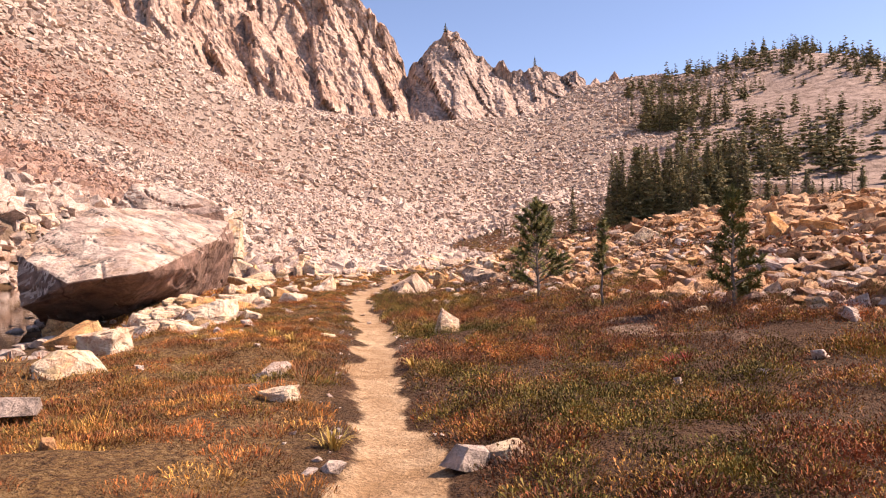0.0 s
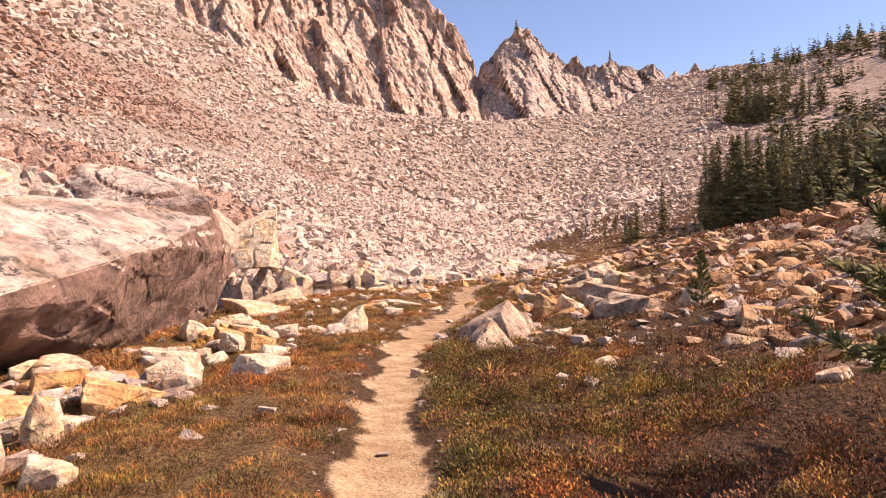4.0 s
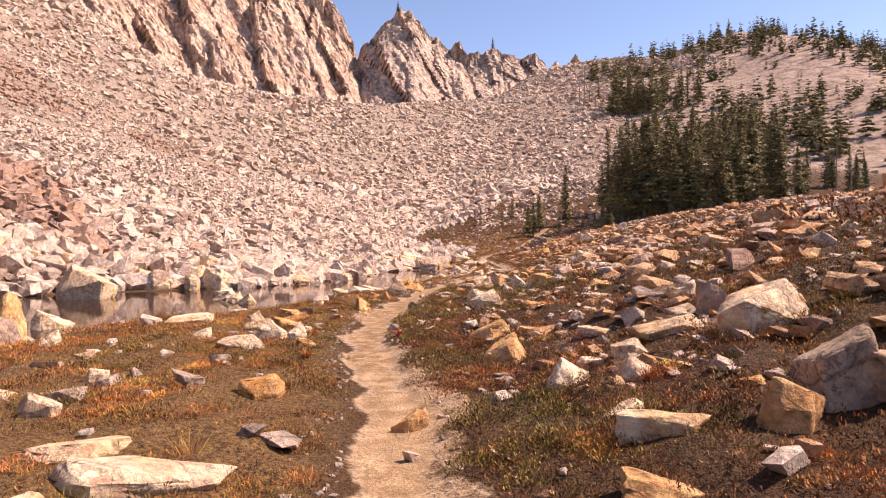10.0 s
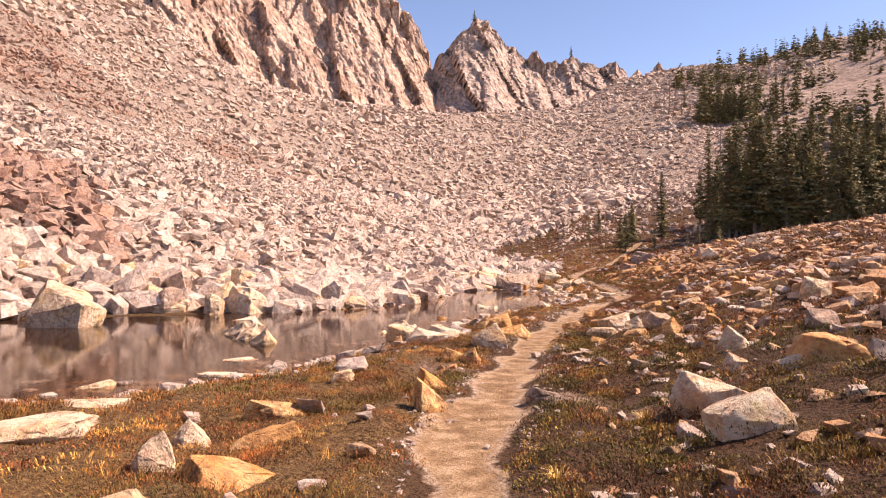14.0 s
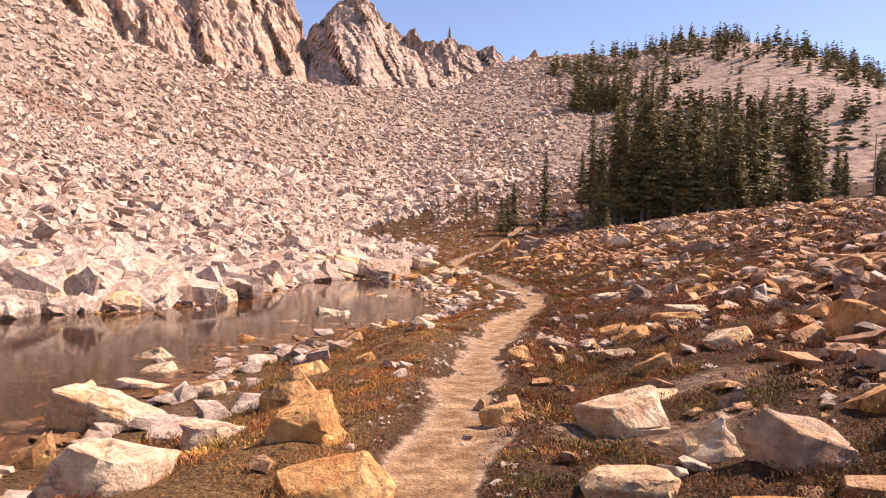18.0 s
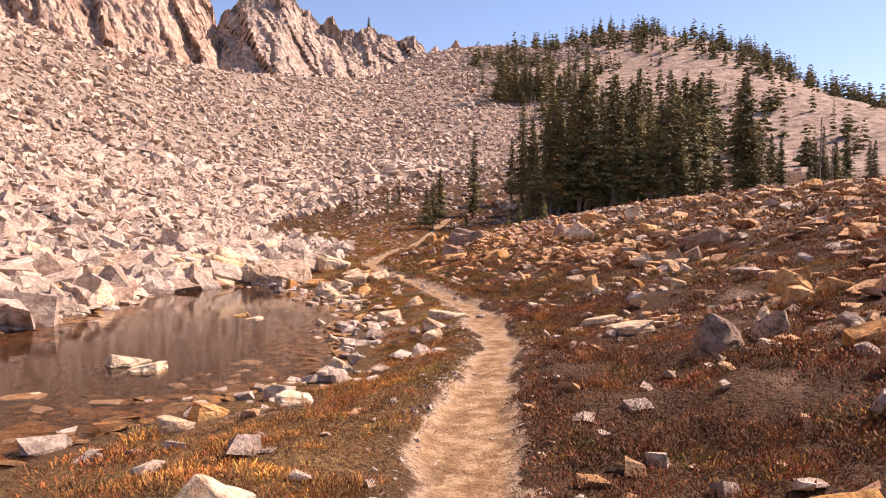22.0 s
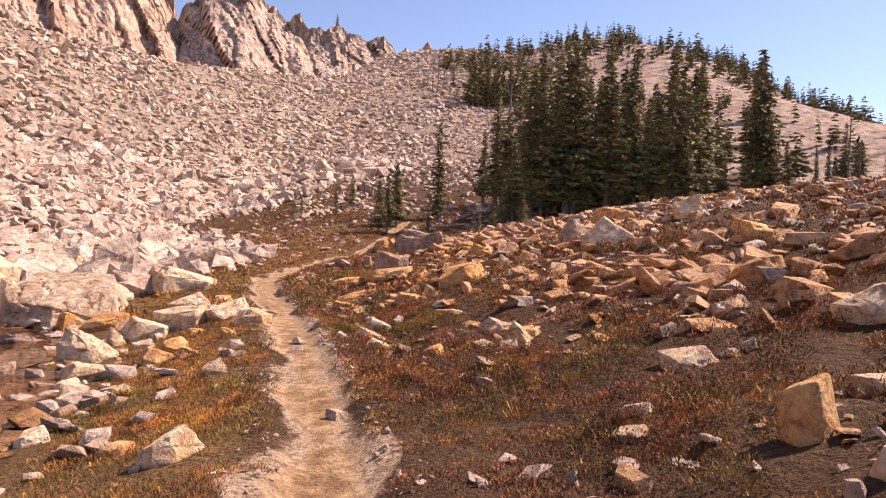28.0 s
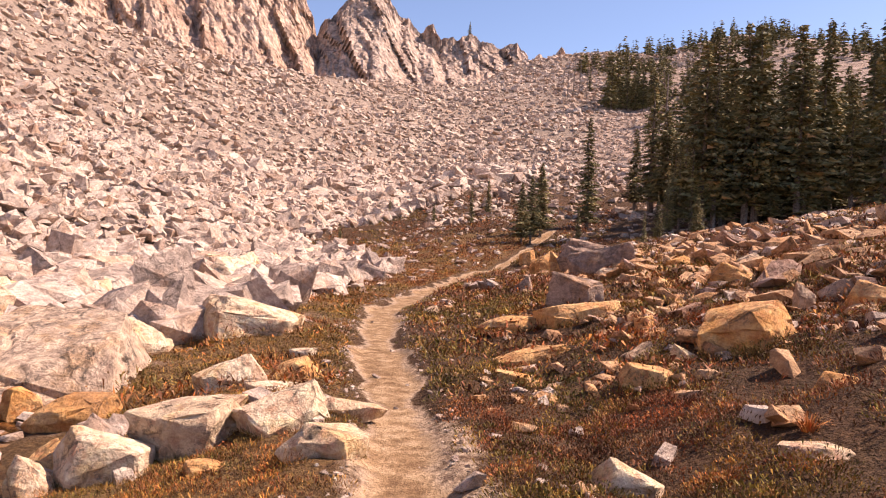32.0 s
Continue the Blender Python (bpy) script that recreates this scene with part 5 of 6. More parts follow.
rock("P", -4.30, 56.61, 0.40, 0.28, 0.19, -6, "block")
rock("P", -0.58, 57.35, 0.19, 0.13, 0.11, -44, "block")
rock("P", -5.90, 57.37, 0.31, 0.22, 0.20, 4, "block")
rock("P", -0.59, 57.58, 0.09, 0.06, 0.07, -42, "block")
rock("G", -0.18, 57.76, 0.15, 0.10, 0.15, -44, "block")
rock("P", -3.92, 57.76, 0.74, 0.46, 0.16, -7, "slab")
rock("P", -3.29, 58.14, 0.22, 0.16, 0.15, -5, "peak")
rock("O", -0.24, 58.34, 0.31, 0.22, 0.19, -39, "block")
rock("O", -0.66, 58.48, 0.20, 0.14, 0.17, -34, "peak")
rock("P", -4.68, 58.58, 0.31, 0.19, 0.07, 13, "slab")
rock("P", 0.71, 58.84, 0.19, 0.13, 0.09, -43, "block")
rock("P", -0.82, 58.88, 0.26, 0.17, 0.12, -31, "wedge")
rock("P", -1.05, 58.89, 0.20, 0.14, 0.18, -29, "peak")
rock("P", 0.52, 58.90, 0.23, 0.14, 0.07, -41, "slab")
rock("P", -2.03, 59.00, 0.42, 0.26, 0.10, -18, "slab")
rock("B", 0.70, 59.13, 0.18, 0.12, 0.12, -41, "block")
rock("P", 1.09, 59.16, 0.27, 0.19, 0.16, -43, "block")
rock("P", -4.86, 59.17, 0.55, 0.36, 0.26, 14, "wedge")
rock("O", -0.71, 59.62, 0.36, 0.25, 0.36, -28, "block")
rock("P", 0.90, 59.68, 0.27, 0.17, 0.07, -39, "slab")
rock("P", -6.23, 59.89, 0.34, 0.24, 0.17, 4, "block")
rock("P", -1.15, 59.90, 0.14, 0.09, 0.04, -23, "slab")
rock("P", 0.05, 60.03, 0.35, 0.23, 0.10, -32, "wedge")
rock("O", -5.44, 60.18, 0.33, 0.21, 0.13, 17, "slab")
rock("P", -1.46, 60.26, 0.26, 0.17, 0.08, -28, "wedge")
rock("G", 1.76, 60.26, 0.38, 0.26, 0.35, -41, "block")
rock("P", -1.32, 60.55, 0.26, 0.16, 0.06, -20, "slab")
rock("G", 1.60, 60.76, 0.43, 0.30, 0.32, -38, "peak")
rock("O", 1.52, 61.17, 0.24, 0.17, 0.26, -36, "block")
rock("O", -5.75, 61.22, 0.17, 0.12, 0.10, 17, "peak")
rock("O", -8.09, 61.31, 0.58, 0.36, 0.15, 6, "slab")
rock("P", 0.04, 61.43, 0.19, 0.12, 0.08, -36, "wedge")
rock("P", 1.12, 61.46, 0.58, 0.41, 0.28, -33, "peak")
rock("P", -0.11, 61.47, 0.15, 0.11, 0.06, -34, "block")
rock("O", -4.75, 61.50, 0.34, 0.21, 0.08, 9, "slab")
rock("P", -0.46, 61.54, 0.59, 0.38, 0.20, -31, "wedge")
rock("P", -3.22, 61.70, 0.20, 0.13, 0.14, 0, "wedge")
rock("P", -5.52, 62.10, 0.27, 0.19, 0.15, 23, "block")
rock("P", -1.97, 62.20, 0.19, 0.12, 0.15, -13, "wedge")
rock("P", -0.26, 62.28, 0.20, 0.14, 0.13, -29, "block")
rock("P", -4.77, 62.31, 0.22, 0.14, 0.04, 15, "slab")
rock("P", -1.86, 62.71, 0.20, 0.14, 0.12, -12, "block")
rock("B", 0.56, 62.74, 0.49, 0.32, 0.20, -33, "wedge")
rock("P", 0.29, 62.84, 0.41, 0.25, 0.04, -31, "slab")
rock("G", -5.65, 63.11, 0.27, 0.17, 0.08, 21, "slab")
rock("G", 1.07, 63.16, 0.23, 0.16, 0.13, -34, "block")
rock("P", -1.40, 63.21, 0.26, 0.18, 0.24, -28, "block")
rock("O", 1.57, 63.75, 0.77, 0.48, 0.28, -35, "slab")
rock("O", 0.93, 63.89, 0.42, 0.26, 0.18, -31, "slab")
rock("B", -6.28, 63.95, 0.32, 0.20, 0.11, 32, "slab")
rock("G", -5.80, 63.96, 0.32, 0.20, 0.13, 27, "slab")
rock("O", -2.11, 64.05, 0.33, 0.22, 0.16, -16, "wedge")
rock("P", -4.47, 64.13, 0.27, 0.19, 0.17, 12, "block")
rock("P", -6.00, 64.41, 0.31, 0.22, 0.10, 27, "block")
rock("P", -4.27, 64.55, 0.23, 0.16, 0.13, 4, "block")
rock("G", -6.32, 64.56, 0.30, 0.21, 0.15, 29, "block")
rock("G", -1.22, 64.78, 0.50, 0.32, 0.16, -22, "wedge")
rock("P", -4.43, 64.82, 0.23, 0.14, 0.09, 10, "slab")
rock("P", -2.67, 64.84, 0.41, 0.29, 0.17, -8, "block")
rock("P", -5.95, 64.95, 0.72, 0.43, 0.18, 18, "block")
rock("P", -3.65, 65.08, 0.22, 0.14, 0.11, 2, "wedge")
rock("B", -7.03, 65.17, 0.45, 0.32, 0.23, 32, "block")
rock("P", -4.38, 65.30, 0.22, 0.14, 0.10, 8, "slab")
rock("O", -4.98, 65.54, 0.31, 0.22, 0.09, 14, "block")
rock("O", -5.33, 65.59, 0.43, 0.30, 0.17, 17, "block")
rock("P", -3.65, 65.61, 0.20, 0.14, 0.09, 3, "block")
rock("P", -2.69, 65.74, 0.44, 0.31, 0.15, -4, "block")
rock("O", -6.72, 66.01, 0.39, 0.27, 0.17, 26, "block")
rock("O", -4.58, 66.13, 0.29, 0.18, 0.11, 9, "slab")
rock("P", -6.30, 66.2, 0.85, 0.5, 0.42, 23, "block")
rock("O", -5.28, 66.24, 0.42, 0.29, 0.17, 12, "block")
rock("P", -3.44, 66.72, 0.17, 0.12, 0.09, 0, "block")
rock("P", -2.54, 66.80, 0.43, 0.30, 0.17, -5, "block")
rock("P", -1.48, 66.83, 0.47, 0.29, 0.06, -15, "slab")
rock("O", 0.92, 67.16, 0.57, 0.37, 0.14, -22, "wedge")
rock("P", -4.35, 67.25, 0.6, 0.36, 0.2, 10, "wedge")
rock("O", 3.70, 67.24, 0.83, 0.52, 0.32, -34, "slab")
rock("P", -6.30, 67.31, 0.32, 0.23, 0.28, 30, "block")
rock("O", -5.16, 67.37, 0.38, 0.24, 0.07, 18, "slab")
rock("P", -5.72, 67.45, 0.22, 0.16, 0.14, 24, "block")
rock("P", -1.53, 67.49, 0.22, 0.14, 0.06, -23, "slab")
rock("O", -6.36, 67.64, 0.38, 0.27, 0.26, 29, "block")
rock("P", -5.95, 67.6, 0.72, 0.5, 0.36, 25, "block")
rock("O", -0.81, 67.89, 0.38, 0.26, 0.12, -28, "block")
rock("P", -4.80, 67.95, 0.72, 0.5, 0.33, 20, "block")
rock("B", -7.80, 68.03, 0.70, 0.44, 0.19, 27, "slab")
rock("P", -5.42, 67.95, 1.0, 0.6, 0.36, 25, "slab")
rock("P", -4.36, 68.39, 0.60, 0.39, 0.14, 5, "wedge")
rock("P", -7.27, 68.74, 0.17, 0.12, 0.15, 31, "block")
rock("O", -6.85, 69.05, 0.95, 0.5, 0.26, 27, "slab")
rock("P", -5.15, 69.18, 0.55, 0.34, 0.11, 13, "slab")
rock("O", -1.82, 69.19, 0.52, 0.32, 0.18, -15, "slab")
rock("P", -5.65, 69.5, 0.76, 0.5, 0.33, 10, "block")
rock("O", -7.62, 69.50, 0.42, 0.30, 0.27, 30, "block")
rock("P", -1.02, 69.52, 0.21, 0.14, 0.09, -20, "wedge")
rock("P", -1.32, 69.75, 0.27, 0.19, 0.14, -18, "block")
rock("O", -0.67, 69.76, 1.07, 0.70, 0.45, -22, "wedge")
rock("O", -5.14, 70.04, 0.51, 0.33, 0.19, 12, "wedge")
rock("O", 0.63, 70.07, 0.59, 0.41, 0.29, -29, "block")
rock("P", 2.33, 70.15, 1.03, 0.72, 0.62, -23, "peak")
rock("G", -1.66, 70.16, 0.43, 0.28, 0.18, -14, "wedge")
rock("O", -2.88, 70.22, 0.52, 0.36, 0.13, -5, "block")
rock("P", -4.94, 70.62, 0.15, 0.11, 0.08, 10, "block")
rock("G", 0.32, 70.82, 0.25, 0.17, 0.31, -25, "block")
rock("O", -1.38, 70.91, 0.28, 0.20, 0.15, -15, "block")
rock("O", -2.67, 70.96, 1.02, 0.63, 0.14, -6, "slab")
rock("G", 0.84, 71.08, 0.42, 0.29, 0.22, -27, "block")
rock("P", -5.33, 71.43, 0.40, 0.25, 0.14, 11, "slab")
rock("P", 4.96, 71.72, 0.83, 0.58, 0.53, -29, "peak")
rock("P", -7.52, 71.94, 0.81, 0.57, 0.50, 23, "block")
rock("O", -1.93, 72.39, 1.40, 0.87, 0.32, -10, "slab")
rock("P", -6.35, 72.8, 1.6, 1.0, 0.5, 8, "slab")
rock("O", -2.72, 72.72, 1.13, 0.70, 0.22, -2, "slab")
rock("O", 0.29, 72.85, 0.69, 0.48, 0.26, -21, "block")
rock("O", 0.96, 72.93, 0.51, 0.35, 0.23, -24, "block")
rock("B", -1.72, 73.85, 0.93, 0.57, 0.51, -9, "slab")
rock("O", -0.27, 74.08, 0.56, 0.39, 0.15, -16, "block")
rock("O", 4.53, 75.20, 1.38, 0.97, 0.46, -27, "block")
rock("P", -10.23, 75.92, 1.30, 0.85, 0.73, 26, "wedge")
rock("P", -0.40, 77.12, 0.71, 0.44, 0.14, -12, "slab")
rock("B", -0.06, 80.93, 2.09, 1.30, 0.53, -8, "slab")
rock("O", -0.91, 81.62, 0.43, 0.30, 0.65, -8, "block")
rock("O", 0.06, 98.21, 0.95, 0.66, 0.78, -5, "block")
# farther and smaller ones
rock("P", -3.07, 5.37, 0.11, 0.07, 0.06, 16)
rock("G", 2.34, 5.56, 0.21, 0.13, 0.06, -29)
rock("O", -7.78, 11.62, 1.02, 0.86, 0.38, 35)
rock("O", 5.40, 17.61, 0.70, 0.45, 0.61, -27)
rock("O", 6.22, 17.10, 1.10, 0.56, 0.39, -17)
rock("P", 3.34, 22.88, 0.93, 0.56, 0.41, -3)
rock("P", 3.91, 9.84, 0.35, 0.24, 0.14, -27)
rock("P", 3.26, 8.67, 0.43, 0.24, 0.11, -26)
rock("P", 1.82, 8.73, 0.32, 0.19, 0.10, -24)
rock("P", -6.90, 12.18, 0.58, 0.47, 0.26, 24)
rock("P", -4.35, 9.17, 0.42, 0.35, 0.16, 48)
rock("P", -0.15, 16.16, 0.39, 0.27, 0.17, -8)
rock("O", 1.67, 16.43, 0.39, 0.30, 0.23, 3)
rock("O", -5.47, 13.08, 0.69, 0.50, 0.26, 38)
rock("P", -5.93, 14.45, 0.63, 0.36, 0.22, 46)
rock("P", -5.29, 13.61, 0.42, 0.22, 0.14, 24)
rock("P", -3.33, 14.67, 0.27, 0.14, 0.06, 4)
rock("P", -0.38, 15.14, 0.43, 0.24, 0.11, -14)
rock("G", -1.34, 18.77, 1.12, 0.68, 0.34, 7)
rock("P", -0.37, 18.56, 0.64, 0.44, 0.34, -1)
rock("P", 0.13, 17.88, 0.31, 0.25, 0.13, -7)
rock("P", 0.06, 16.70, 0.22, 0.16, 0.09, -7)
rock("O", -0.21, 14.38, 0.10, 0.07, 0.08, -12)
rock("O", -4.68, 12.88, 0.12, 0.08, 0.09, 35)
rock("P", 0.02, 22.70, 0.44, 0.26, 0.15, -14)
rock("P", 1.08, 23.99, 0.53, 0.44, 0.21, -7)
rock("P", -1.32, 19.16, 0.19, 0.13, 0.09, -25)
rock("P", -5.32, 23.23, 0.37, 0.21, 0.08, 19)
rock("P", -7.80, 23.62, 0.15, 0.11, 0.06, 21)
rock("O", -4.18, 22.74, 0.26, 0.14, 0.06, -1)
rock("P", -3.97, 22.35, 0.22, 0.10, 0.06, -2)
rock("P", -14.30, 47.53, 0.89, 0.51, 0.34, 14)
rock("P", -13.97, 38.78, 0.38, 0.30, 0.23, 27)
rock("P", -12.95, 44.45, 0.70, 0.44, 0.40, 16)
rock("P", -10.15, 48.34, 0.58, 0.35, 0.23, 27)
rock("B", -4.76, 37.50, 0.33, 0.19, 0.09, -3)
rock("P", -4.18, 36.62, 0.24, 0.11, 0.07, -21)
rock("O", -5.19, 40.19, 0.31, 0.22, 0.12, -4)
rock("O", -3.44, 47.87, 0.48, 0.32, 0.20, -22)
rock("O", -7.44, 45.82, 0.48, 0.33, 0.15, 23)
rock("P", -6.37, 44.54, 0.16, 0.09, 0.10, 7)
rock("O", -5.64, 43.56, 0.17, 0.14, 0.06, 4)
rock("O", -5.41, 43.46, 0.23, 0.12, 0.06, 4)
rock("P", -4.26, 60.85, 0.41, 0.26, 0.22, 2)
rock("P", -9.13, 53.39, 0.53, 0.30, 0.10, 26)
rock("P", -3.84, 47.95, 0.17, 0.10, 0.03, -35)
rock("P", -2.85, 50.06, 0.11, 0.08, 0.06, -38)
rock("O", -4.22, 50.51, 0.11, 0.08, 0.09, -22)
rock("O", -3.06, 52.95, 0.13, 0.10, 0.06, -30)
rock("P", -1.63, 54.80, 0.21, 0.17, 0.10, -39)
rock("O", -1.44, 54.10, 0.26, 0.18, 0.09, -43)
rock("P", -1.19, 53.78, 0.18, 0.13, 0.07, -30)
rock("P", -0.19, 54.67, 0.20, 0.15, 0.09, -45)
rock("P", -0.05, 56.94, 0.42, 0.24, 0.15, -22)
rock("P", -0.87, 56.90, 0.24, 0.20, 0.09, -37)
rock("P", -4.39, 55.83, 0.37, 0.29, 0.18, 4)
rock("P", -6.03, 59.36, 0.33, 0.21, 0.16, -1)
rock("P", -7.67, 60.68, 0.53, 0.31, 0.13, 4)
rock("P", -1.66, 56.70, 0.39, 0.24, 0.09, -15)
rock("B", 2.80, 61.93, 1.32, 0.61, 0.45, -40)
rock("O", 12.61, 72.60, 0.99, 0.73, 0.47, -41)
rock("P", -5.56, 58.30, 0.21, 0.14, 0.10, 24)
rock("P", -5.43, 58.84, 0.31, 0.22, 0.10, 29)
rock("O", -1.19, 63.77, 0.48, 0.28, 0.14, -4)
rock("P", -4.46, 60.73, 0.07, 0.06, 0.07, 5)
rock("P", -0.79, 63.26, 0.17, 0.12, 0.14, -8)
rock("P", -1.63, 63.89, 0.14, 0.09, 0.07, -14)
rock("B", -0.26, 78.63, 1.74, 0.81, 0.62, -8)
rock("O", -0.77, 84.11, 0.89, 0.72, 0.65, -18)
rock("O", -0.80, 84.51, 1.08, 0.67, 0.62, -14)
rock("B", -2.06, 78.60, 0.49, 0.30, 0.38, -8)
rock("P", -5.78, 66.82, 0.34, 0.18, 0.12, 10)
rock("G", 1.96, 71.29, 0.74, 0.44, 0.54, -39)
rock("O", -0.65, 87.25, 1.00, 0.53, 0.59, -20)
rock("B", 0.82, 84.44, 2.45, 1.25, 0.58, -9)
rock("P", 0.03, 69.20, 0.22, 0.13, 0.18, -11)
rock("O", 0.63, 76.20, 0.58, 0.29, 0.23, -19)
rock("P", 1.01, 74.12, 0.59, 0.36, 0.24, -16)
rock("B", 0.92, 69.16, 0.37, 0.23, 0.14, -40)
rock("B", -13.59, 78.40, 1.46, 0.86, 0.62, 29)
rock("O", -11.73, 74.27, 0.52, 0.29, 0.32, 24)
rock("P", -16.32, 90.02, 2.21, 1.25, 0.89, 19)
rock("P", -13.87, 88.95, 1.29, 0.66, 0.86, 24)
rock("P", -10.14, 83.39, 1.54, 0.79, 0.61, 24)
rock("P", -4.01, 76.74, 0.36, 0.18, 0.14, 10)
rock("O", -5.01, 25.84, 0.31, 0.18, 0.17, 14)
rock("O", -8.29, 34.68, 0.61, 0.36, 0.14, 21)
rock("P", -10.41, 35.03, 0.77, 0.45, 0.12, 33)
rock("P", -2.17, 25.73, 0.18, 0.11, 0.15, -34)
rock("P", -1.64, 32.11, 0.31, 0.17, 0.14, 1)
rock("O", 1.12, 33.99, 0.35, 0.23, 0.20, -33)
rock("O", -2.53, 25.75, 0.26, 0.16, 0.06, -31)
rock("P", -4.91, 25.06, 0.13, 0.07, 0.04, 16)
rock("P", 0.36, 30.16, 0.29, 0.17, 0.09, -27)
rock("O", -0.58, 29.56, 0.37, 0.19, 0.14, -19)
rock("P", -8.37, 29.17, 0.22, 0.12, 0.06, 25)
rock("P", -4.24, 29.20, 0.14, 0.09, 0.13, -21)
rock("P", -2.81, 31.71, 0.56, 0.30, 0.05, -30)

# ---- the great boulders by the pond ----
def great(points, mat, label, seed, rough=0.16, edge=0.09):
    cx, cy = (sum(p[i] for p in points) / len(points) for i in (0, 1))
    cz = min(p[2] for p in points)
    me = shaped([(p[0] - cx, p[1] - cy, p[2] - cz) for p in points], "boulder", mat, seed, 0.2 if edge > 0.05 else 0.11, rough, edge, 0.5)
    # steep and overhanging faces take the shade-darkened brown, upper faces stay pale
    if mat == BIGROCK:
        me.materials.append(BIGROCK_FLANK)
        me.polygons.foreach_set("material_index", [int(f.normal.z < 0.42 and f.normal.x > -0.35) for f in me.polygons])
    ob = new("boulder", me)
    ob.matrix_basis = pose(cx, cy, cz)
    return tagged(ob, label, "boulder")


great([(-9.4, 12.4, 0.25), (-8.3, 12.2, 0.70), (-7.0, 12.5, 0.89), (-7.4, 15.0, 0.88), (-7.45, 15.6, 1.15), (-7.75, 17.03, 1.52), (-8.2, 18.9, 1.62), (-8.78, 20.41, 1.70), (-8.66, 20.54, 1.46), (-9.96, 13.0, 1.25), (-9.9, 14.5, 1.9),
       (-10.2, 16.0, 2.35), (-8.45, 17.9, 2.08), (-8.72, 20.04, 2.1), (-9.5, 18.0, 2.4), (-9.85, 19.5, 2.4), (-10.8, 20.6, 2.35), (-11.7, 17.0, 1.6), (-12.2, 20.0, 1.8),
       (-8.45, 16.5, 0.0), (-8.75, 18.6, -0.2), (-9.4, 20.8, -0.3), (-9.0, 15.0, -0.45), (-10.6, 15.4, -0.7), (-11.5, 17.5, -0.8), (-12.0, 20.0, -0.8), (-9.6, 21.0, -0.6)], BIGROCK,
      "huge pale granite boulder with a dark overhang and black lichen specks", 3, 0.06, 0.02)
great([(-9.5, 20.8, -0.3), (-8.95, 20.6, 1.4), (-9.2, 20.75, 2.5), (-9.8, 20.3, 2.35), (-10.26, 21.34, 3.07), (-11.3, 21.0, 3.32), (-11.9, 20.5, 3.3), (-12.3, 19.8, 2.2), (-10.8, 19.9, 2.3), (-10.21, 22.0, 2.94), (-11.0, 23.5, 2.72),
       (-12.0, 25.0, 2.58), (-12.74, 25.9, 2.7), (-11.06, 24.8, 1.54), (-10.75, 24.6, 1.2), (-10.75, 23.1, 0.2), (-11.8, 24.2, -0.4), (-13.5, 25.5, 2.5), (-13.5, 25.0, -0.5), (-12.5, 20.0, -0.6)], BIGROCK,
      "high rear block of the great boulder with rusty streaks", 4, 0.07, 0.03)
great([(-12.5, 26.0, 2.5), (-13.04, 26.5, 2.8), (-13.22, 27.5, 2.77), (-12.83, 27.5, 2.75), (-12.56, 28.5, 2.13), (-12.66, 28.0, 1.65), (-12.09, 26.5, 1.05), (-11.95, 25.9, 1.5), (-14.8, 26.5, 2.8), (-14.5, 28.5, 2.2), (-12.9, 27.0, -0.4),
       (-12.6, 26.0, -0.4), (-14.5, 26.2, -0.5), (-14.0, 28.5, -0.5), (-12.85, 28.5, 2.24), (-12.85, 28.2, 1.43)], GREYROCK, "grey overhanging boulder leaning on the great boulder", 9, 0.07, 0.03)
great([(-9.8, 22.2, 0.48), (-9.35, 23.1, 0.36), (-8.1, 22.05, 0.32), (-8.2, 21.7, 0.25), (-8.75, 21.35, 0.34), (-9.2, 21.7, 0.44), (-8.4, 20.98, 0.05), (-9.4, 21.85, 0.0), (-8.2, 22.2, 0.0), (-9.6, 22.7, 0.0), (-9.2, 23.2, 0.0)], PALE,
      "flat pale granite slab with a broken front edge", 6, 0.03, 0.015)
great([(-16.0, 32.6, 1.04), (-15.5, 33.0, 2.29), (-15.45, 33.6, 2.69), (-14.9, 33.9, 2.88), (-14.2, 34.2, 3.33), (-13.95, 33.7, 3.0), (-13.8, 32.7, 1.0), (-13.95, 33.8, 0.9), (-15.0, 32.5, 0.95), (-15.6, 34.8, 1.4), (-14.6, 35.0, 1.3), (-16.2, 34.0, 1.2), (-14.8, 33.6, 0.9)], PALE,
      "tall upright pale boulder leaning on blocks at the water", 5, 0.06, 0.025)
for key, x, y, w, d, h, a in (("G", -14.45, 31.9, 0.95, 0.7, 1.25, 4), ("B", -13.6, 31.8, 0.4, 0.5, 1.25, 10), ("G", -16.3, 33.4, 1.5, 1.0, 1.5, -15), ("B", -12.4, 31.6, 1.5, 0.9, 0.75, 8), ("O", -13.5, 33.4, 0.9, 0.8, 1.1, 10),
                              ("B", -13.2, 31.5, 0.5, 0.4, 0.6, 30), ("G", -15.0, 34.6, 1.4, 1.2, 1.5, 70), ("B", -17.4, 34.6, 1.6, 1.3, 1.5, 30)):
    rock(key, x, y, w, d, h, a)

great([(-8.9, 69.8, -0.5), (-7.9, 69.4, -0.5), (-7.0, 69.85, -0.35), (-7.0, 71.2, -0.3), (-9.2, 71.8, -0.4), (-8.8, 69.95, 0.0), (-7.95, 69.6, -0.02), (-7.08, 70.3, 0.3), (-7.3, 71.0, 0.5), (-8.9, 71.6, 0.46), (-9.1, 70.6, 0.2)], GREYROCK,
      "large flat pale granite slab sloping to the pond head", 21, 0.05, 0.02)

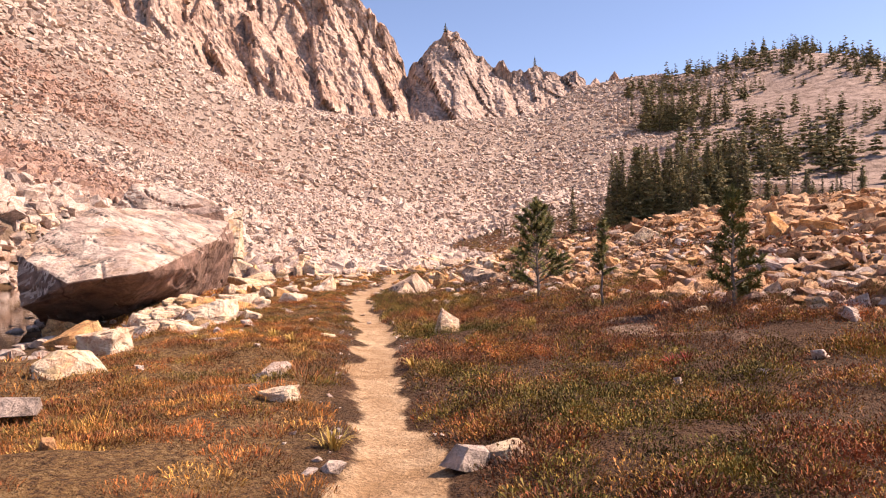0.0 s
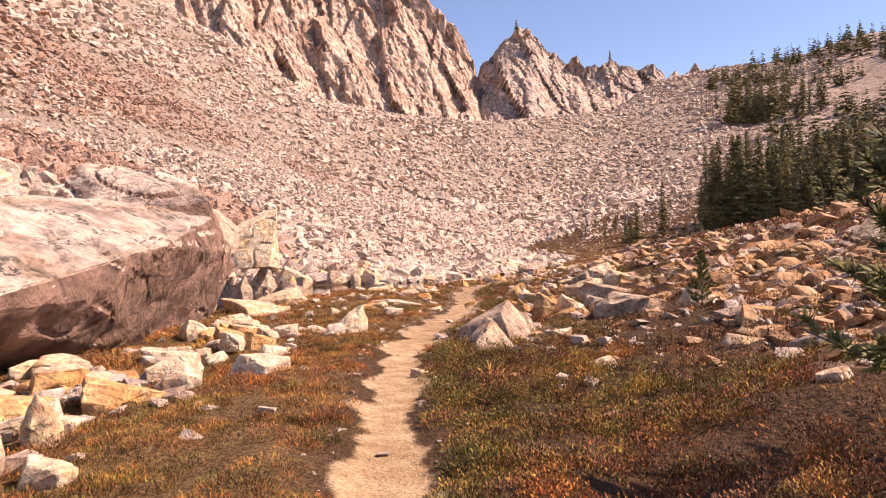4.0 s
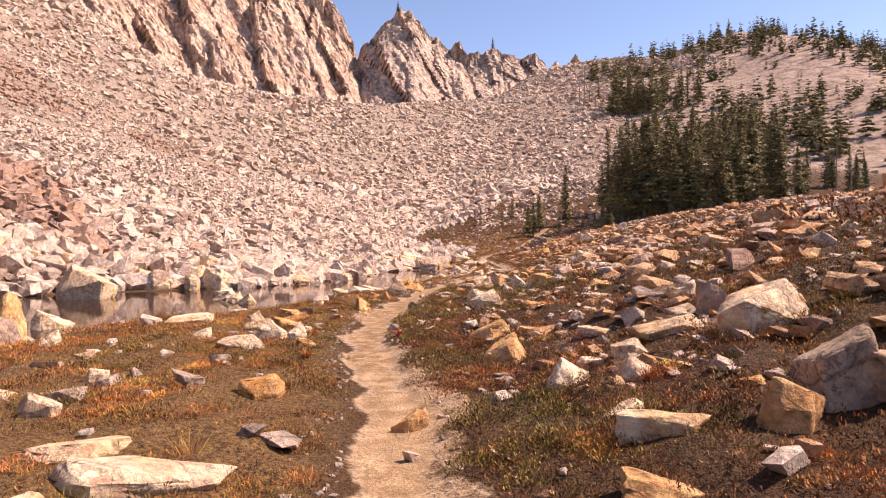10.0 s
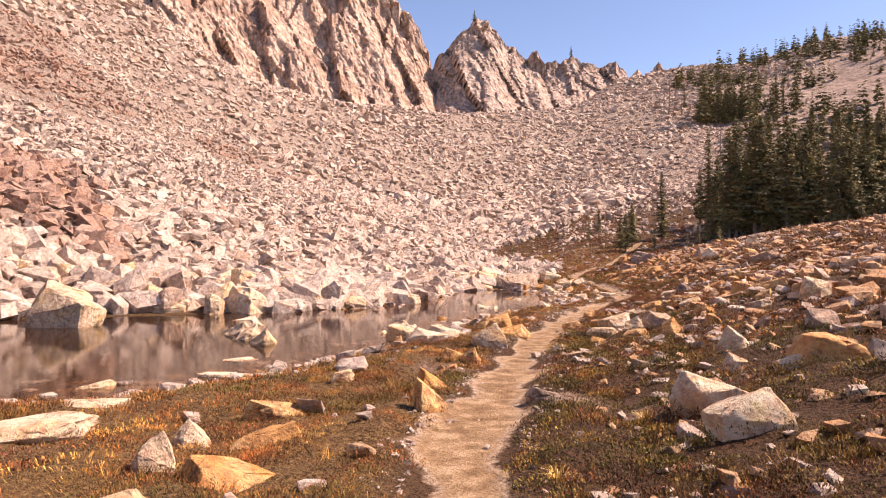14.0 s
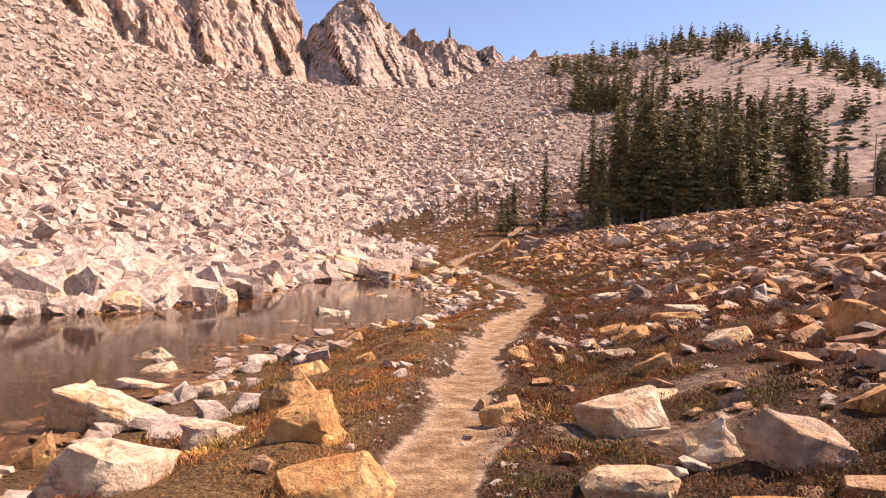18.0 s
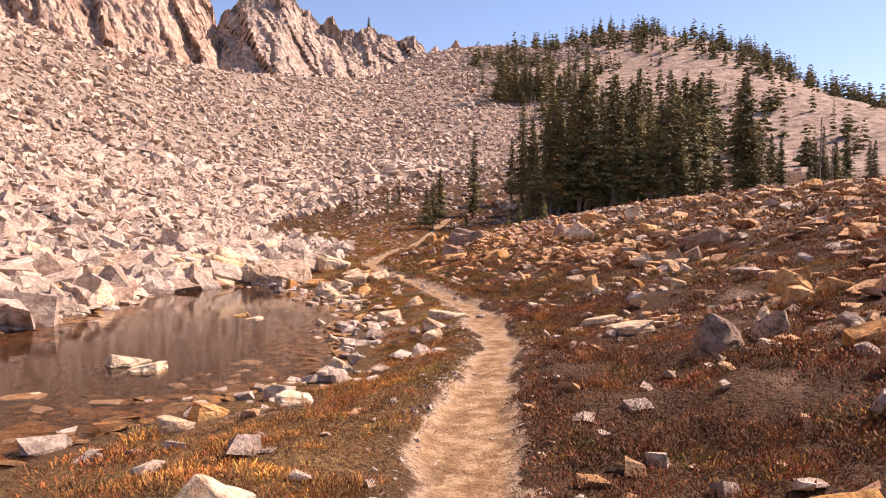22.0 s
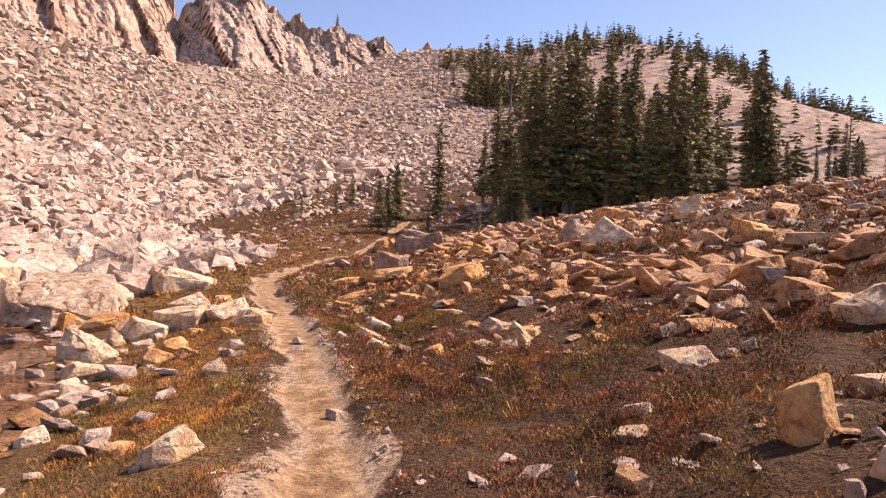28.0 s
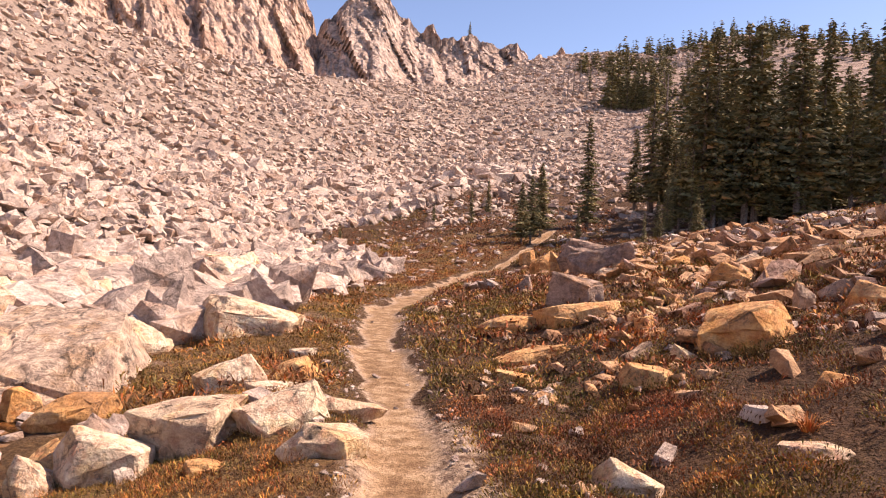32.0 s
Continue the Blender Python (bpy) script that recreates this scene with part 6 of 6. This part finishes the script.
# the outcrop beside the footpath
great([(-3.2, 15.8, -0.1), (-2.85, 15.8, -0.1), (-3.05, 15.9, 0.36), (-2.95, 16.6, 0.52), (-2.75, 16.7, 0.2), (-3.3, 16.7, 0.25), (-3.35, 17.1, 0.0), (-2.7, 17.1, 0.0), (-3.1, 17.1, 0.5)], GREYROCK,
      "narrow grey granite rib leaning along the footpath", 12, 0.05, 0.02)
great([(-3.55, 17.2, 0.0), (-3.6, 17.5, 0.34), (-2.7, 17.2, 0.0), (-2.95, 17.25, 0.6), (-2.93, 17.8, 0.75), (-3.5, 18.5, 0.1), (-3.45, 18.1, 0.42), (-2.55, 18.4, 0.05), (-2.7, 18.2, 0.5)], GREYROCK,
      "slanting pointed grey granite outcrop beside the footpath", 14, 0.06, 0.02)
# ---- rubble between the heath on the bank ----
def clearing(x, y):
    """Open heath close to the footpath along the far shore."""
    return 1 - 0.85 * smooth((y - 44) / 8) * smooth((4.6 - x + trail_x(y)) / 1.6) * smooth((70 - y) / 6)


def bank(x, y):
    dx = x - trail_x(y)
    return np.where((dx > 0.9) & (talus_in(x, y) < -1.5), 1.0, 0) * np.interp(dx, [0, 2, 5, 12, 30], [0.15, 0.3, 0.7, 1, 0.8]) * clearing(x, y)


def small_near(x, y, size):
    """Only small rubble lies close to the footpath."""
    return np.minimum(size, 0.12 + 0.085 * np.abs(x - trail_x(y)))


x, y, s = scatter(41, 17000, -8, 24, 13, 100, lambda x, y: bank(x, y) * np.clip(wave(x, y, 5) * 2.0 - 0.4, 0.10, 1) * np.interp(y, [13, 24, 30], [0.2, 0.8, 1.0]))
tint = np.random.default_rng(3).random(len(x)) < 0.5
rubble("rubble", x[tint], y[tint], small_near(x[tint], y[tint], 0.14 + 0.55 * s[tint]), SCREE_ORANGE, "rust-coloured angular rubble strewn over the heath bank", 21, 0.5, 0.3, 0.25)
rubble("rubble", x[~tint], y[~tint], small_near(x[~tint], y[~tint], 0.12 + 0.42 * s[~tint]), TALUS, "pale angular rubble strewn over the heath bank", 22, 0.5, 0.3, 0.25)
x, y, s = scatter(42, 5200, 2.5, 26, 13, 40, lambda x, y: smooth((x - 2.2 - 0.2 * np.abs(y - 27)) / 4))
rubble("rubble", x, y, 0.25 + 0.7 * s, SCREE_ORANGE, "orange broken slabs heaped on the bank", 23, 0.38, 0.25, 0.3)


def heaps(x, y):
    """Where broken slabs lie close together along the upper bank."""
    dx = x - trail_x(y)
    return np.exp(-((dx - 5.2 - 1.2 * np.sin(y * 0.35)) / 2.2) ** 2) * np.clip(wave(x, y, 2.4) * 2.2 - 0.5, 0.08, 1) * np.interp(y, [16, 24, 50, 60, 66, 86, 92], [0.2, 0.5, 0.7, 1, 1.8, 1.8, 0]) * clearing(x, y)


x, y, s = scatter(47, 12000, -3, 12, 16, 92, heaps)
tint = np.random.default_rng(5).random(len(x)) < np.interp(y, [55, 64], [0.62, 0.8])
rubble("flat_stones", x[tint], y[tint], small_near(x[tint], y[tint], 0.16 + 0.62 * s[tint]), SCREE_ORANGE, "flat rust-orange slabs stacked on the bank", 28, 0.34, 0.2, 0.32)
rubble("flat_stones", x[~tint], y[~tint], small_near(x[~tint], y[~tint], 0.15 + 0.5 * s[~tint]), TALUS_RED, "flat brown slabs stacked on the bank", 29, 0.34, 0.2, 0.32)
# small broken stones among the heath
x, y, s = scatter(49, 26000, -6.5, 6, 14, 84, lambda x, y: np.where((x - trail_x(y) > 0.55) & (x - trail_x(y) < 9), np.clip(wave(x + 20, y, 1.7) * 2.0 - 0.55, 0.03, 1) * np.interp(y, [14, 18, 44, 56, 84], [0.2, 1, 0.8, 0.35, 0.4]), 0))
tint = np.random.default_rng(9).random(len(x)) < 0.45
rubble("small_stones", x[tint], y[tint], 0.05 + 0.17 * s[tint], SCREE_ORANGE, "small rusty stones among the heath", 35, 0.5, 0.25, 0.3, forms=PLAIN)
rubble("small_stones", x[~tint], y[~tint], 0.05 + 0.17 * s[~tint], TALUS, "small pale stones among the heath", 36, 0.5, 0.25, 0.3, forms=PLAIN)
# the broken slope behind the young pines
x, y, s = scatter(73, 15000, -0.6, 15, 6, 25, lambda x, y: smooth((y - 13 + 2.2 * (x + 0.1)) / 3.5) * np.clip(wave(x, y, 1.9) * 2.4 - 0.35, 0.12, 1) * smooth((x + 0.6) / 1.2) * smooth((14.5 - x + 4 * wave(x, y, 2)) / 5) * smooth((y - 7.5 + 3 * wave(x, y, 2.5)) / 3))
tint = np.random.default_rng(6).random(len(x))
size = 0.07 + 0.32 * s * (0.6 + 0.8 * wave(x, y, 3))
for low, high, mat, tone, number in ((0.0, 0.72, SCREE_ORANGE, "rust-coloured", 74), (0.72, 0.8, TALUS_RED, "brown", 75), (0.8, 1.0, TALUS, "pale", 76)):
    some = (tint >= low) & (tint < high)
    rubble("rubble", x[some], y[some], size[some], mat, tone + " broken slabs covering the slope behind the young pines", number, 0.45, 0.2, 0.35)
# left side and the shore
x, y, s = scatter(43, 7000, -14, -2, 4, 76, lambda x, y: np.where((x - trail_x(y) < -0.6), 0.10 + 0.85 * np.exp(-((along(POND, x, y, True)) / 0.9) ** 2), 0) * (along(POND, x, y, True) < 1.6))
rubble("rubble", x, y, 0.10 + 0.38 * s, TALUS, "pale and rusty stones along the pond shore", 24, 0.45, 0.25, 0.2)
x, y, s = scatter(44, 20000, -13.5, -5, 34, 71, lambda x, y: np.where(along(POND, x, y, True) > 0.0, np.clip(1.05 - along(POND, x, y, True) / 1.5, 0.012, 1), 0))
rubble("sunken_stones", x, y, 0.12 + 0.34 * s, SUNKEN, "flat brown stones packed on the pond floor", 25, 0.22, 0.3, 0.12)
x, y, s = scatter(50, 5200, -34, -13, 0, 36, lambda x, y: np.where((along(POND, x, y, True) < 0.5) & (talus_in(x, y) < 0.5) & (x < -12 - 0.2 * y), 0.9, 0) * smooth((y + 3 * wave(x, y, 3)) / 4))
rubble("talus", x, y, 0.4 + 0.9 * s, TALUS, "pale blocks spilling from the talus to the pond", 37, 0.6, 0.25, 0.4)
# meadow below the stand
x, y, s = scatter(45, 5000, -14, 24, 78, 150, lambda x, y: np.where(talus_in(x, y) < 0, 0.8, 0) * np.where(np.abs(x - trail_x(y)) > 0.7, 1, 0))
rubble("rubble", x, y, 0.12 + 0.5 * s, TALUS, "pale stones scattered over the brown meadow", 26, 0.5, 0.3, 0.2)
# pebbles on the trail
r = np.random.default_rng(46)
y = r.uniform(0, 84, 5000)
x = trail_x(y) + np.where(r.random(5000) < 0.6, -1, 1) * (trail_half(y) + 0.05 + np.abs(r.normal(0, 0.16, 5000)))
keep = r.random(5000) < np.interp(y, [0, 16, 30], [0.08, 0.35, 1.0])
x, y = x[keep], y[keep]
rubble("pebbles", x, y, 0.012 + 0.06 * r.random(len(x)) ** 3, TALUS, "small pale crumbs and pebbles beside the dusty footpath", 27, 0.6, 0.3, 0.3, forms=PLAIN)
x, y, s = scatter(48, 900, -8, 2, 0, 84, lambda x, y: np.where(np.abs(x - trail_x(y)) < 0.5, 1.0, 0))
rubble("pebbles", x, y, 0.02 + 0.09 * s, TALUS, "small pale pebbles on the dusty footpath", 31, 0.5, 0.35, 0.2)


# ---- heath and grass ----
def sprigs(name, r, co, way, k, w, tone, mat, label):
    """Thin leaves from the places co along way, of length k and width w: half of them pointed, half widening to their tips."""
    n = len(k)
    t = r.uniform(0, 6.283, n)
    side = np.stack([np.cos(t), np.sin(t), 0 * t], -1) * w[:, None] * 0.5
    tip = co + way * k[:, None]
    flare = (r.random(n) < 0.5)[:, None]
    c = np.stack([np.where(flare, tip - side, co - side), np.where(flare, tip + side, co + side), np.where(flare, co, tip)], 1).reshape(-1, 3)
    me = stuff_mesh(name, c, np.arange(len(c)).reshape(-1, 3), mat)
    me.attributes.new("tone", "FLOAT", "POINT").data.foreach_set("value", np.repeat(tone, 3).astype(np.float32))
    return tagged(new(name, me), label, "plants", kind="stuff")


def blades(name, r, x, y, k, wide, rise, mat, label, above=0.0):
    """Upright leaves of length k at x, y."""
    n = len(x)
    t, up = r.uniform(0, 6.283, n), rise * r.uniform(0.35, 1.0, n)
    way = np.stack([np.cos(t) * (1.1 - up), np.sin(t) * (1.1 - up), up], -1)
    tone = np.clip(0.75 * wave(x + 40, y, 1.5) + 0.5 * r.random(n) - 0.1, 0, 1)
    return sprigs(name, r, np.stack([x, y, height(x, y) - 0.006 + above], -1), way, k, 2 * wide * k, tone, mat, label)


def tufts(name, seed, count, u0, u1, y0, y1, reach, rise, each, long, wide, mat, label, share, tones=(0.0, 1.0)):
    """Round cushions on one strip beside the footpath, u0 to u1 across it: many small sprigs over a low dome; each has its own tone."""
    r = np.random.default_rng(seed)
    y = r.uniform(y0, y1, count)
    x = trail_x(y) + r.uniform(u0, u1, count)
    gaps = smooth((0.6 * wave(x + 5, y, 0.8) + 0.4 * wave(x, y + 3, 0.37) - 0.30) / 0.14)
    keep = r.random(count) < open_soil(x, y) * (1 - 0.95 * bare_patch(x, y)) * (0.12 + 0.88 * gaps) * share(x, y)
    x, y = x[keep], y[keep]
    n = len(x)
    size = reach[0] + (reach[1] - reach[0]) * r.random(n) ** 1.6
    size = np.minimum(size, np.maximum(0.05, np.abs(x - trail_x(y)) - trail_half(y) + 0.04))
    tall = rise * (0.5 + 0.8 * r.random(n)) * np.sqrt(size / reach[1])
    tone = tones[0] + (tones[1] - tones[0]) * np.clip(0.7 * wave(x + 40, y, 1.7) + 0.5 * wave(x, y + 11, 0.6) + 0.75 * r.random(n) - 0.5, 0, 1)
    ground_z = height(x, y)
    many = np.maximum(14, each * (size / reach[1]) ** 2 * r.uniform(0.7, 1.2, n)).astype(int)
    i = np.repeat(np.arange(n), many)
    m = len(i)
    f, t = np.sqrt(r.random(m)), r.uniform(0, 6.283, m)
    ox, oy = f * np.cos(t), f * np.sin(t) * 0.9
    bx, by = x[i] + ox * size[i], y[i] + oy * size[i]
    up = tall[i] * (1 - f**2) * r.uniform(0.15, 1.0, m)
    way = np.stack([0.75 * ox + r.normal(0, 0.33, m), 0.75 * oy + r.normal(0, 0.33, m), np.full(m, 0.85)], -1)
    way /= np.linalg.norm(way, axis=1)[:, None]
    k = long * r.uniform(0.55, 1.25, m)
    return sprigs(name, r, np.stack([bx, by, ground_z[i] * 0.5 + height(bx, by) * 0.5 - 0.012 + up], -1), way, k, k * wide, np.clip(tone[i] + r.normal(0, 0.06, m), 0, 1), mat, label)


def open_soil(x, y):
    dx = np.abs(x - trail_x(y))
    verge = np.clip((dx - trail_half(y)) / np.maximum(0.15, margin(x, y) - trail_half(y)), 0, 1)
    return smooth((dx - trail_half(y) - 0.02) / 0.22) * (0.12 + 0.88 * verge**2) * (talus_in(x, y) < 0) * (height(x, y, False) > WATER_Z + 0.05)


def cover(name, seed, count, u0, u1, y0, y1, size, wide, mat, label, share):
    """Turf on one strip beside the footpath: u0 to u1 across it, taller in the cushions and thin on the bare patches."""
    r = np.random.default_rng(seed)
    y = r.uniform(y0, y1, count)
    x = trail_x(y) + r.uniform(u0, u1, count)
    cushion = 0.5 * wave(x + 9, y, 0.62) + 0.3 * wave(x, y + 5, 0.29) + 0.2 * wave(x, y, 1.7)
    thick = smooth((cushion - 0.30) / 0.22)
    keep = r.random(count) < open_soil(x, y) * (0.55 + 0.45 * thick) * (1 - 0.9 * bare_patch(x, y)) * share(x, y)
    x, y, c = x[keep], y[keep], cushion[keep]
    k = size * r.uniform(0.6, 1.3, len(x)) * (0.75 + 0.5 * smooth((c - 0.3) / 0.4))
    blades(name, r, x, y, k, wide, 0.82, mat, label, (0.2 + np.maximum(0, c - 0.36) * 5) * (size * 0.6 + 0.022) * r.random(len(x)))


def right_only(x, y):
    return np.where(x > trail_x(y), 1.0, 0.30)


def left_only(x, y):
    return np.where(x < trail_x(y), 1.0, 0.10)


HEATHER = "low dense brown and olive heath shrubs with autumn leaves"
TUFTS = "dry golden and rusty autumn grass tufts"
tufts("heath", 51, 1900, 0.2, 2.4, 0.3, 16, (0.08, 0.24), 0.17, 620, 0.020, 0.44, HEATH, HEATHER, right_only)
tufts("heath", 72, 2600, 0.2, 2.4, 16, 44, (0.08, 0.26), 0.13, 350, 0.024, 0.4, HEATH, HEATHER, right_only)
tufts("heath", 70, 2400, 0.2, 2.4, 44, 69, (0.08, 0.26), 0.13, 370, 0.024, 0.4, HEATH, HEATHER, right_only, (0.28, 0.82))
tufts("heath", 52, 2100, 2.4, 6.5, 0.3, 15, (0.12, 0.32), 0.18, 480, 0.025, 0.42, HEATH, HEATHER, right_only)
tufts("heath", 66, 2400, 2.4, 7.5, 15, 46, (0.12, 0.36), 0.14, 210, 0.034, 0.42, HEATH, HEATHER, right_only)
tufts("heath", 71, 3400, 2.4, 7.5, 46, 84, (0.12, 0.36), 0.15, 240, 0.034, 0.42, HEATH, HEATHER, right_only, (0.3, 0.82))
tufts("heath", 67, 700, 0.6, 7.0, 0.3, 80, (0.16, 0.34), 0.19, 320, 0.032, 0.36, HEATH, "bushy dark olive heath shrubs with rusty tips", right_only, (0.0, 0.4))
tufts("heath", 68, 2300, -6.0, -0.3, 0.3, 69, (0.08, 0.26), 0.10, 230, 0.026, 0.4, HEATH, HEATHER, lambda x, y: np.clip(wave(x + 12, y, 2.2) * 2.4 - 0.6, 0, 1) * np.where(x < trail_x(y), 1, 0), (0.1, 0.85))
cover("heath", 53, 120000, 7.5, 22, 0.3, 106, 0.10, 0.22, HEATH, HEATHER, right_only)
cover("heath", 54, 110000, -2.6, 7.5, 69, 106, 0.085, 0.16, HEATH, HEATHER, right_only)
cover("heath", 60, 60000, -24, 4, 98, 134, 0.14, 0.2, HEATH, HEATHER, lambda x, y: 1.0 + 0 * x)
tufts("grass", 55, 1700, -2.4, -0.18, 0.3, 17, (0.07, 0.22), 0.07, 480, 0.030, 0.18, GRASS, TUFTS, left_only)
tufts("grass", 77, 6200, -2.4, -0.18, 17, 69, (0.07, 0.22), 0.065, 230, 0.033, 0.18, GRASS, TUFTS, left_only)
tufts("grass", 56, 7600, -9.5, -2.4, 0.3, 66, (0.10, 0.32), 0.09, 200, 0.046, 0.21, GRASS, TUFTS, left_only)
tufts("grass", 69, 230, -6, 5.5, 0.5, 69, (0.05, 0.11), 0.05, 60, 0.13, 0.06, GRASS, "arching golden and orange grass tussocks in the heath", lambda x, y: 0.8 + 0 * x, (0.7, 1.0))
tufts("grass", 78, 2300, -5.5, -0.2, 61, 80, (0.08, 0.24), 0.05, 250, 0.032, 0.22, GRASS, "short olive-green turf between the pale stones", left_only, (0.0, 0.3))
tufts("heath", 79, 1600, 0.3, 7.5, 66, 86, (0.10, 0.30), 0.11, 220, 0.032, 0.4, HEATH, "low olive and golden heath shrubs", right_only, (0.0, 0.42))
cover("grass", 57, 100000, -9, 0.5, 69, 106, 0.085, 0.10, GRASS, TUFTS, left_only)
for key, (mat, what) in STONES.items():
    if SMALL[key]:
        x, y, w = (np.array(v) for v in zip(*SMALL[key]))
        island = {"P": TALUS, "G": TALUS, "B": TALUS_RED, "O": SCREE_ORANGE}[key]
        rubble("stones", x, y, w, island, "small " + what + " stones between the heath", 61, 0.6, 0.25, 0.2)
x, y, s = scatter(62, 900, -9, -4.4, 8, 14.5, lambda x, y: np.exp(-((x + 6.0 + 0.3 * (y - 12)) / 0.8) ** 2))
rubble("rubble", x, y, 0.12 + 0.22 * s, TALUS, "pale and rusty blocks piled beside the great boulder", 63, 0.45, 0.2, 0.25)
chance = random.Random(19)
for n in range(40):
    y = chance.uniform(8.5, 14.5)
    x = -6.0 - 0.3 * (y - 12) + chance.gauss(0, 0.55)
    w = chance.uniform(0.3, 0.75)
    ob = rock(chance.choice("PPPO"), x, y, w, w * chance.uniform(0.5, 0.8), w * chance.uniform(0.18, 0.34), chance.uniform(0, 360), "slab")
    if ob:
        ob.name = "stone"
        tagged(ob, "pale rust-stained slab piled before the great boulder")

for n in range(34):
    y = chance.uniform(14.3, 20.2)
    x = -6.0 - 0.36 * (y - 14.5) + chance.gauss(0, 0.35)
    w = chance.uniform(0.28, 0.7)
    ob = rock(chance.choice("PPPPO"), x, y, w, w * chance.uniform(0.5, 0.8), w * chance.uniform(0.2, 0.42), chance.uniform(0, 360), chance.choice(("slab", "slab", "block")))
    if ob:
        ob.name = "stone"
        tagged(ob, "pale broken slab strewn along the great boulder")

# ---- blocks at the foot of the talus ----
chance = random.Random(15)
made, LISTED = 0, len(PLACED)
while made < 280:
    k = chance.randrange(2, 12)
    f = chance.random()
    x = TOE[k][0] + (TOE[k + 1][0] - TOE[k][0]) * f - chance.uniform(-0.5, 5) + chance.uniform(-1, 1)
    y = TOE[k][1] + (TOE[k + 1][1] - TOE[k][1]) * f + chance.uniform(-0.5, 3.5)
    d = float(talus_in(x, y))
    if -0.7 < d < 5 and y < 110 and all(math.hypot(x - p[0], y - p[1]) > 0.6 * p[2] + 0.5 for p in PLACED[:LISTED] if p[2] > 0.5):
        made += 1
        w = chance.uniform(0.55, 1.0) + 0.9 * chance.random() ** 3
        ob = rock("P" if chance.random() < 0.92 else chance.choice("OB"), x, y, w, w * chance.uniform(0.6, 0.95), w * chance.uniform(0.32, 0.66), chance.uniform(0, 360), chance.choice(("block", "slab", "slab", "wedge")))
        ob.name = "granite_block"
        tagged(ob, "pale angular granite block at the foot of the talus")
rock("P", -19.3, 46.8, 2.3, 1.7, 1.3, 20)
conifer("far2", -47.4, 388, 5.5, 0, "small conifer on top of the spire", "ridge trees", z=crest(-47.4, 388) - 1.5)
conifer("far1", -0.4, 391, 5.5, 2, "small conifer on top of the ridge tower", "ridge trees", z=crest(-0.4, 391) - 1.5)
for x, y, tall in ((39.6, 273.7, 17), (42, 276, 19), (44.5, 275, 15), (41, 280, 14), (47.2, 274.2, 13), (37.3, 296, 9), (46, 283, 12), (50, 279, 12)):
    conifer("far%d" % (int(tall) % 3), x, y, tall, x, "dark conifer clump on the upper slope", "hillside conifers")
for n, (x, y, tall) in enumerate(((29.6, 291, 11), (31.2, 290, 15), (33.4, 292, 12), (35, 288, 10))):
    snag(x, y, tall, 20 + n)


# ---- bright single plants ----
PLANT_TONES = {"gold": ("golden", plant("golden_grass", [(0.0, (0.34, 0.21, 0.05)), (0.6, (0.52, 0.34, 0.08)), (1.0, (0.60, 0.44, 0.14))])),
               "orange": ("rust-orange", plant("orange_leaves", [(0.0, (0.26, 0.075, 0.025)), (0.6, (0.46, 0.15, 0.035)), (1.0, (0.55, 0.27, 0.07))])),
               "red": ("scarlet", plant("red_leaves", [(0.0, (0.16, 0.02, 0.02)), (0.6, (0.36, 0.04, 0.03)), (1.0, (0.42, 0.11, 0.05))]))}


def tussock(x, y, tone, seed):
    """A small plant with arching blades of three segments each."""
    r = random.Random(seed)
    word, mat = PLANT_TONES[tone]
    co, faces = [], []
    for n in range(70):
        t, long, out = r.uniform(0, 6.283), r.uniform(0.07, 0.15), r.uniform(0.15, 0.8)
        d, side = Vector((math.cos(t), math.sin(t), 0)), Vector((-math.sin(t), math.cos(t), 0)) * r.uniform(0.003, 0.006)
        base = d * r.uniform(0, 0.05)
        k = len(co)
        for f in (0.0, 0.4, 0.75):
            c = base + d * long * out * f * (0.5 + f) + Vector((0, 0, long * (f - 0.45 * out * f * f)))
            w = side * (1 - 0.5 * f)
            co += [c - w, c + w]
        co += [base + d * long * out * 1.4 + Vector((0, 0, long * (1 - 0.65 * out)))] * 2
        faces += [(k + 2 * q, k + 2 * q + 1, k + 2 * q + 3, k + 2 * q + 2) for q in range(3)]
    me = stuff_mesh("grass_tussock", np.array([c[:] for c in co]), np.array(faces), mat)
    ob = new("grass_tussock", me)
    ob.matrix_basis = pose(x, y, float(height(x, y)) - 0.01)
    return tagged(ob, word + " arching autumn tussock in the brown heath", "plant", "bright tussocks")


for n, (x, y, tone) in enumerate(((-1.05, 6.21, "gold"), (-1.02, 3.58, "gold"), (1.11, 6.25, "red"), (1.25, 6.4, "red"), (-2.53, 7.39, "gold"), (-2.93, 7.95, "gold"), (-2.60, 8.07, "orange"), (-0.07, 9.07, "gold"), (-3.51, 7.23, "gold"), (-3.30, 16.14, "gold"),
                                  (-3.66, 16.25, "orange"), (-3.13, 26.41, "orange"), (-2.91, 26.56, "gold"), (-5.35, 39.07, "orange"), (-5.76, 32.97, "gold"), (-5.02, 34.81, "gold"), (-5.70, 30.88, "red"), (-6.98, 31.03, "orange"), (-6.61, 29.11, "orange"),
                                  (-8.41, 40.01, "gold"), (-6.24, 48.14, "orange"), (-7.30, 49.19, "gold"), (-7.55, 42.63, "gold"), (-5.27, 63.68, "gold"), (-1.37, 67.11, "orange"))):
    tussock(x, y, tone, 90 + n)
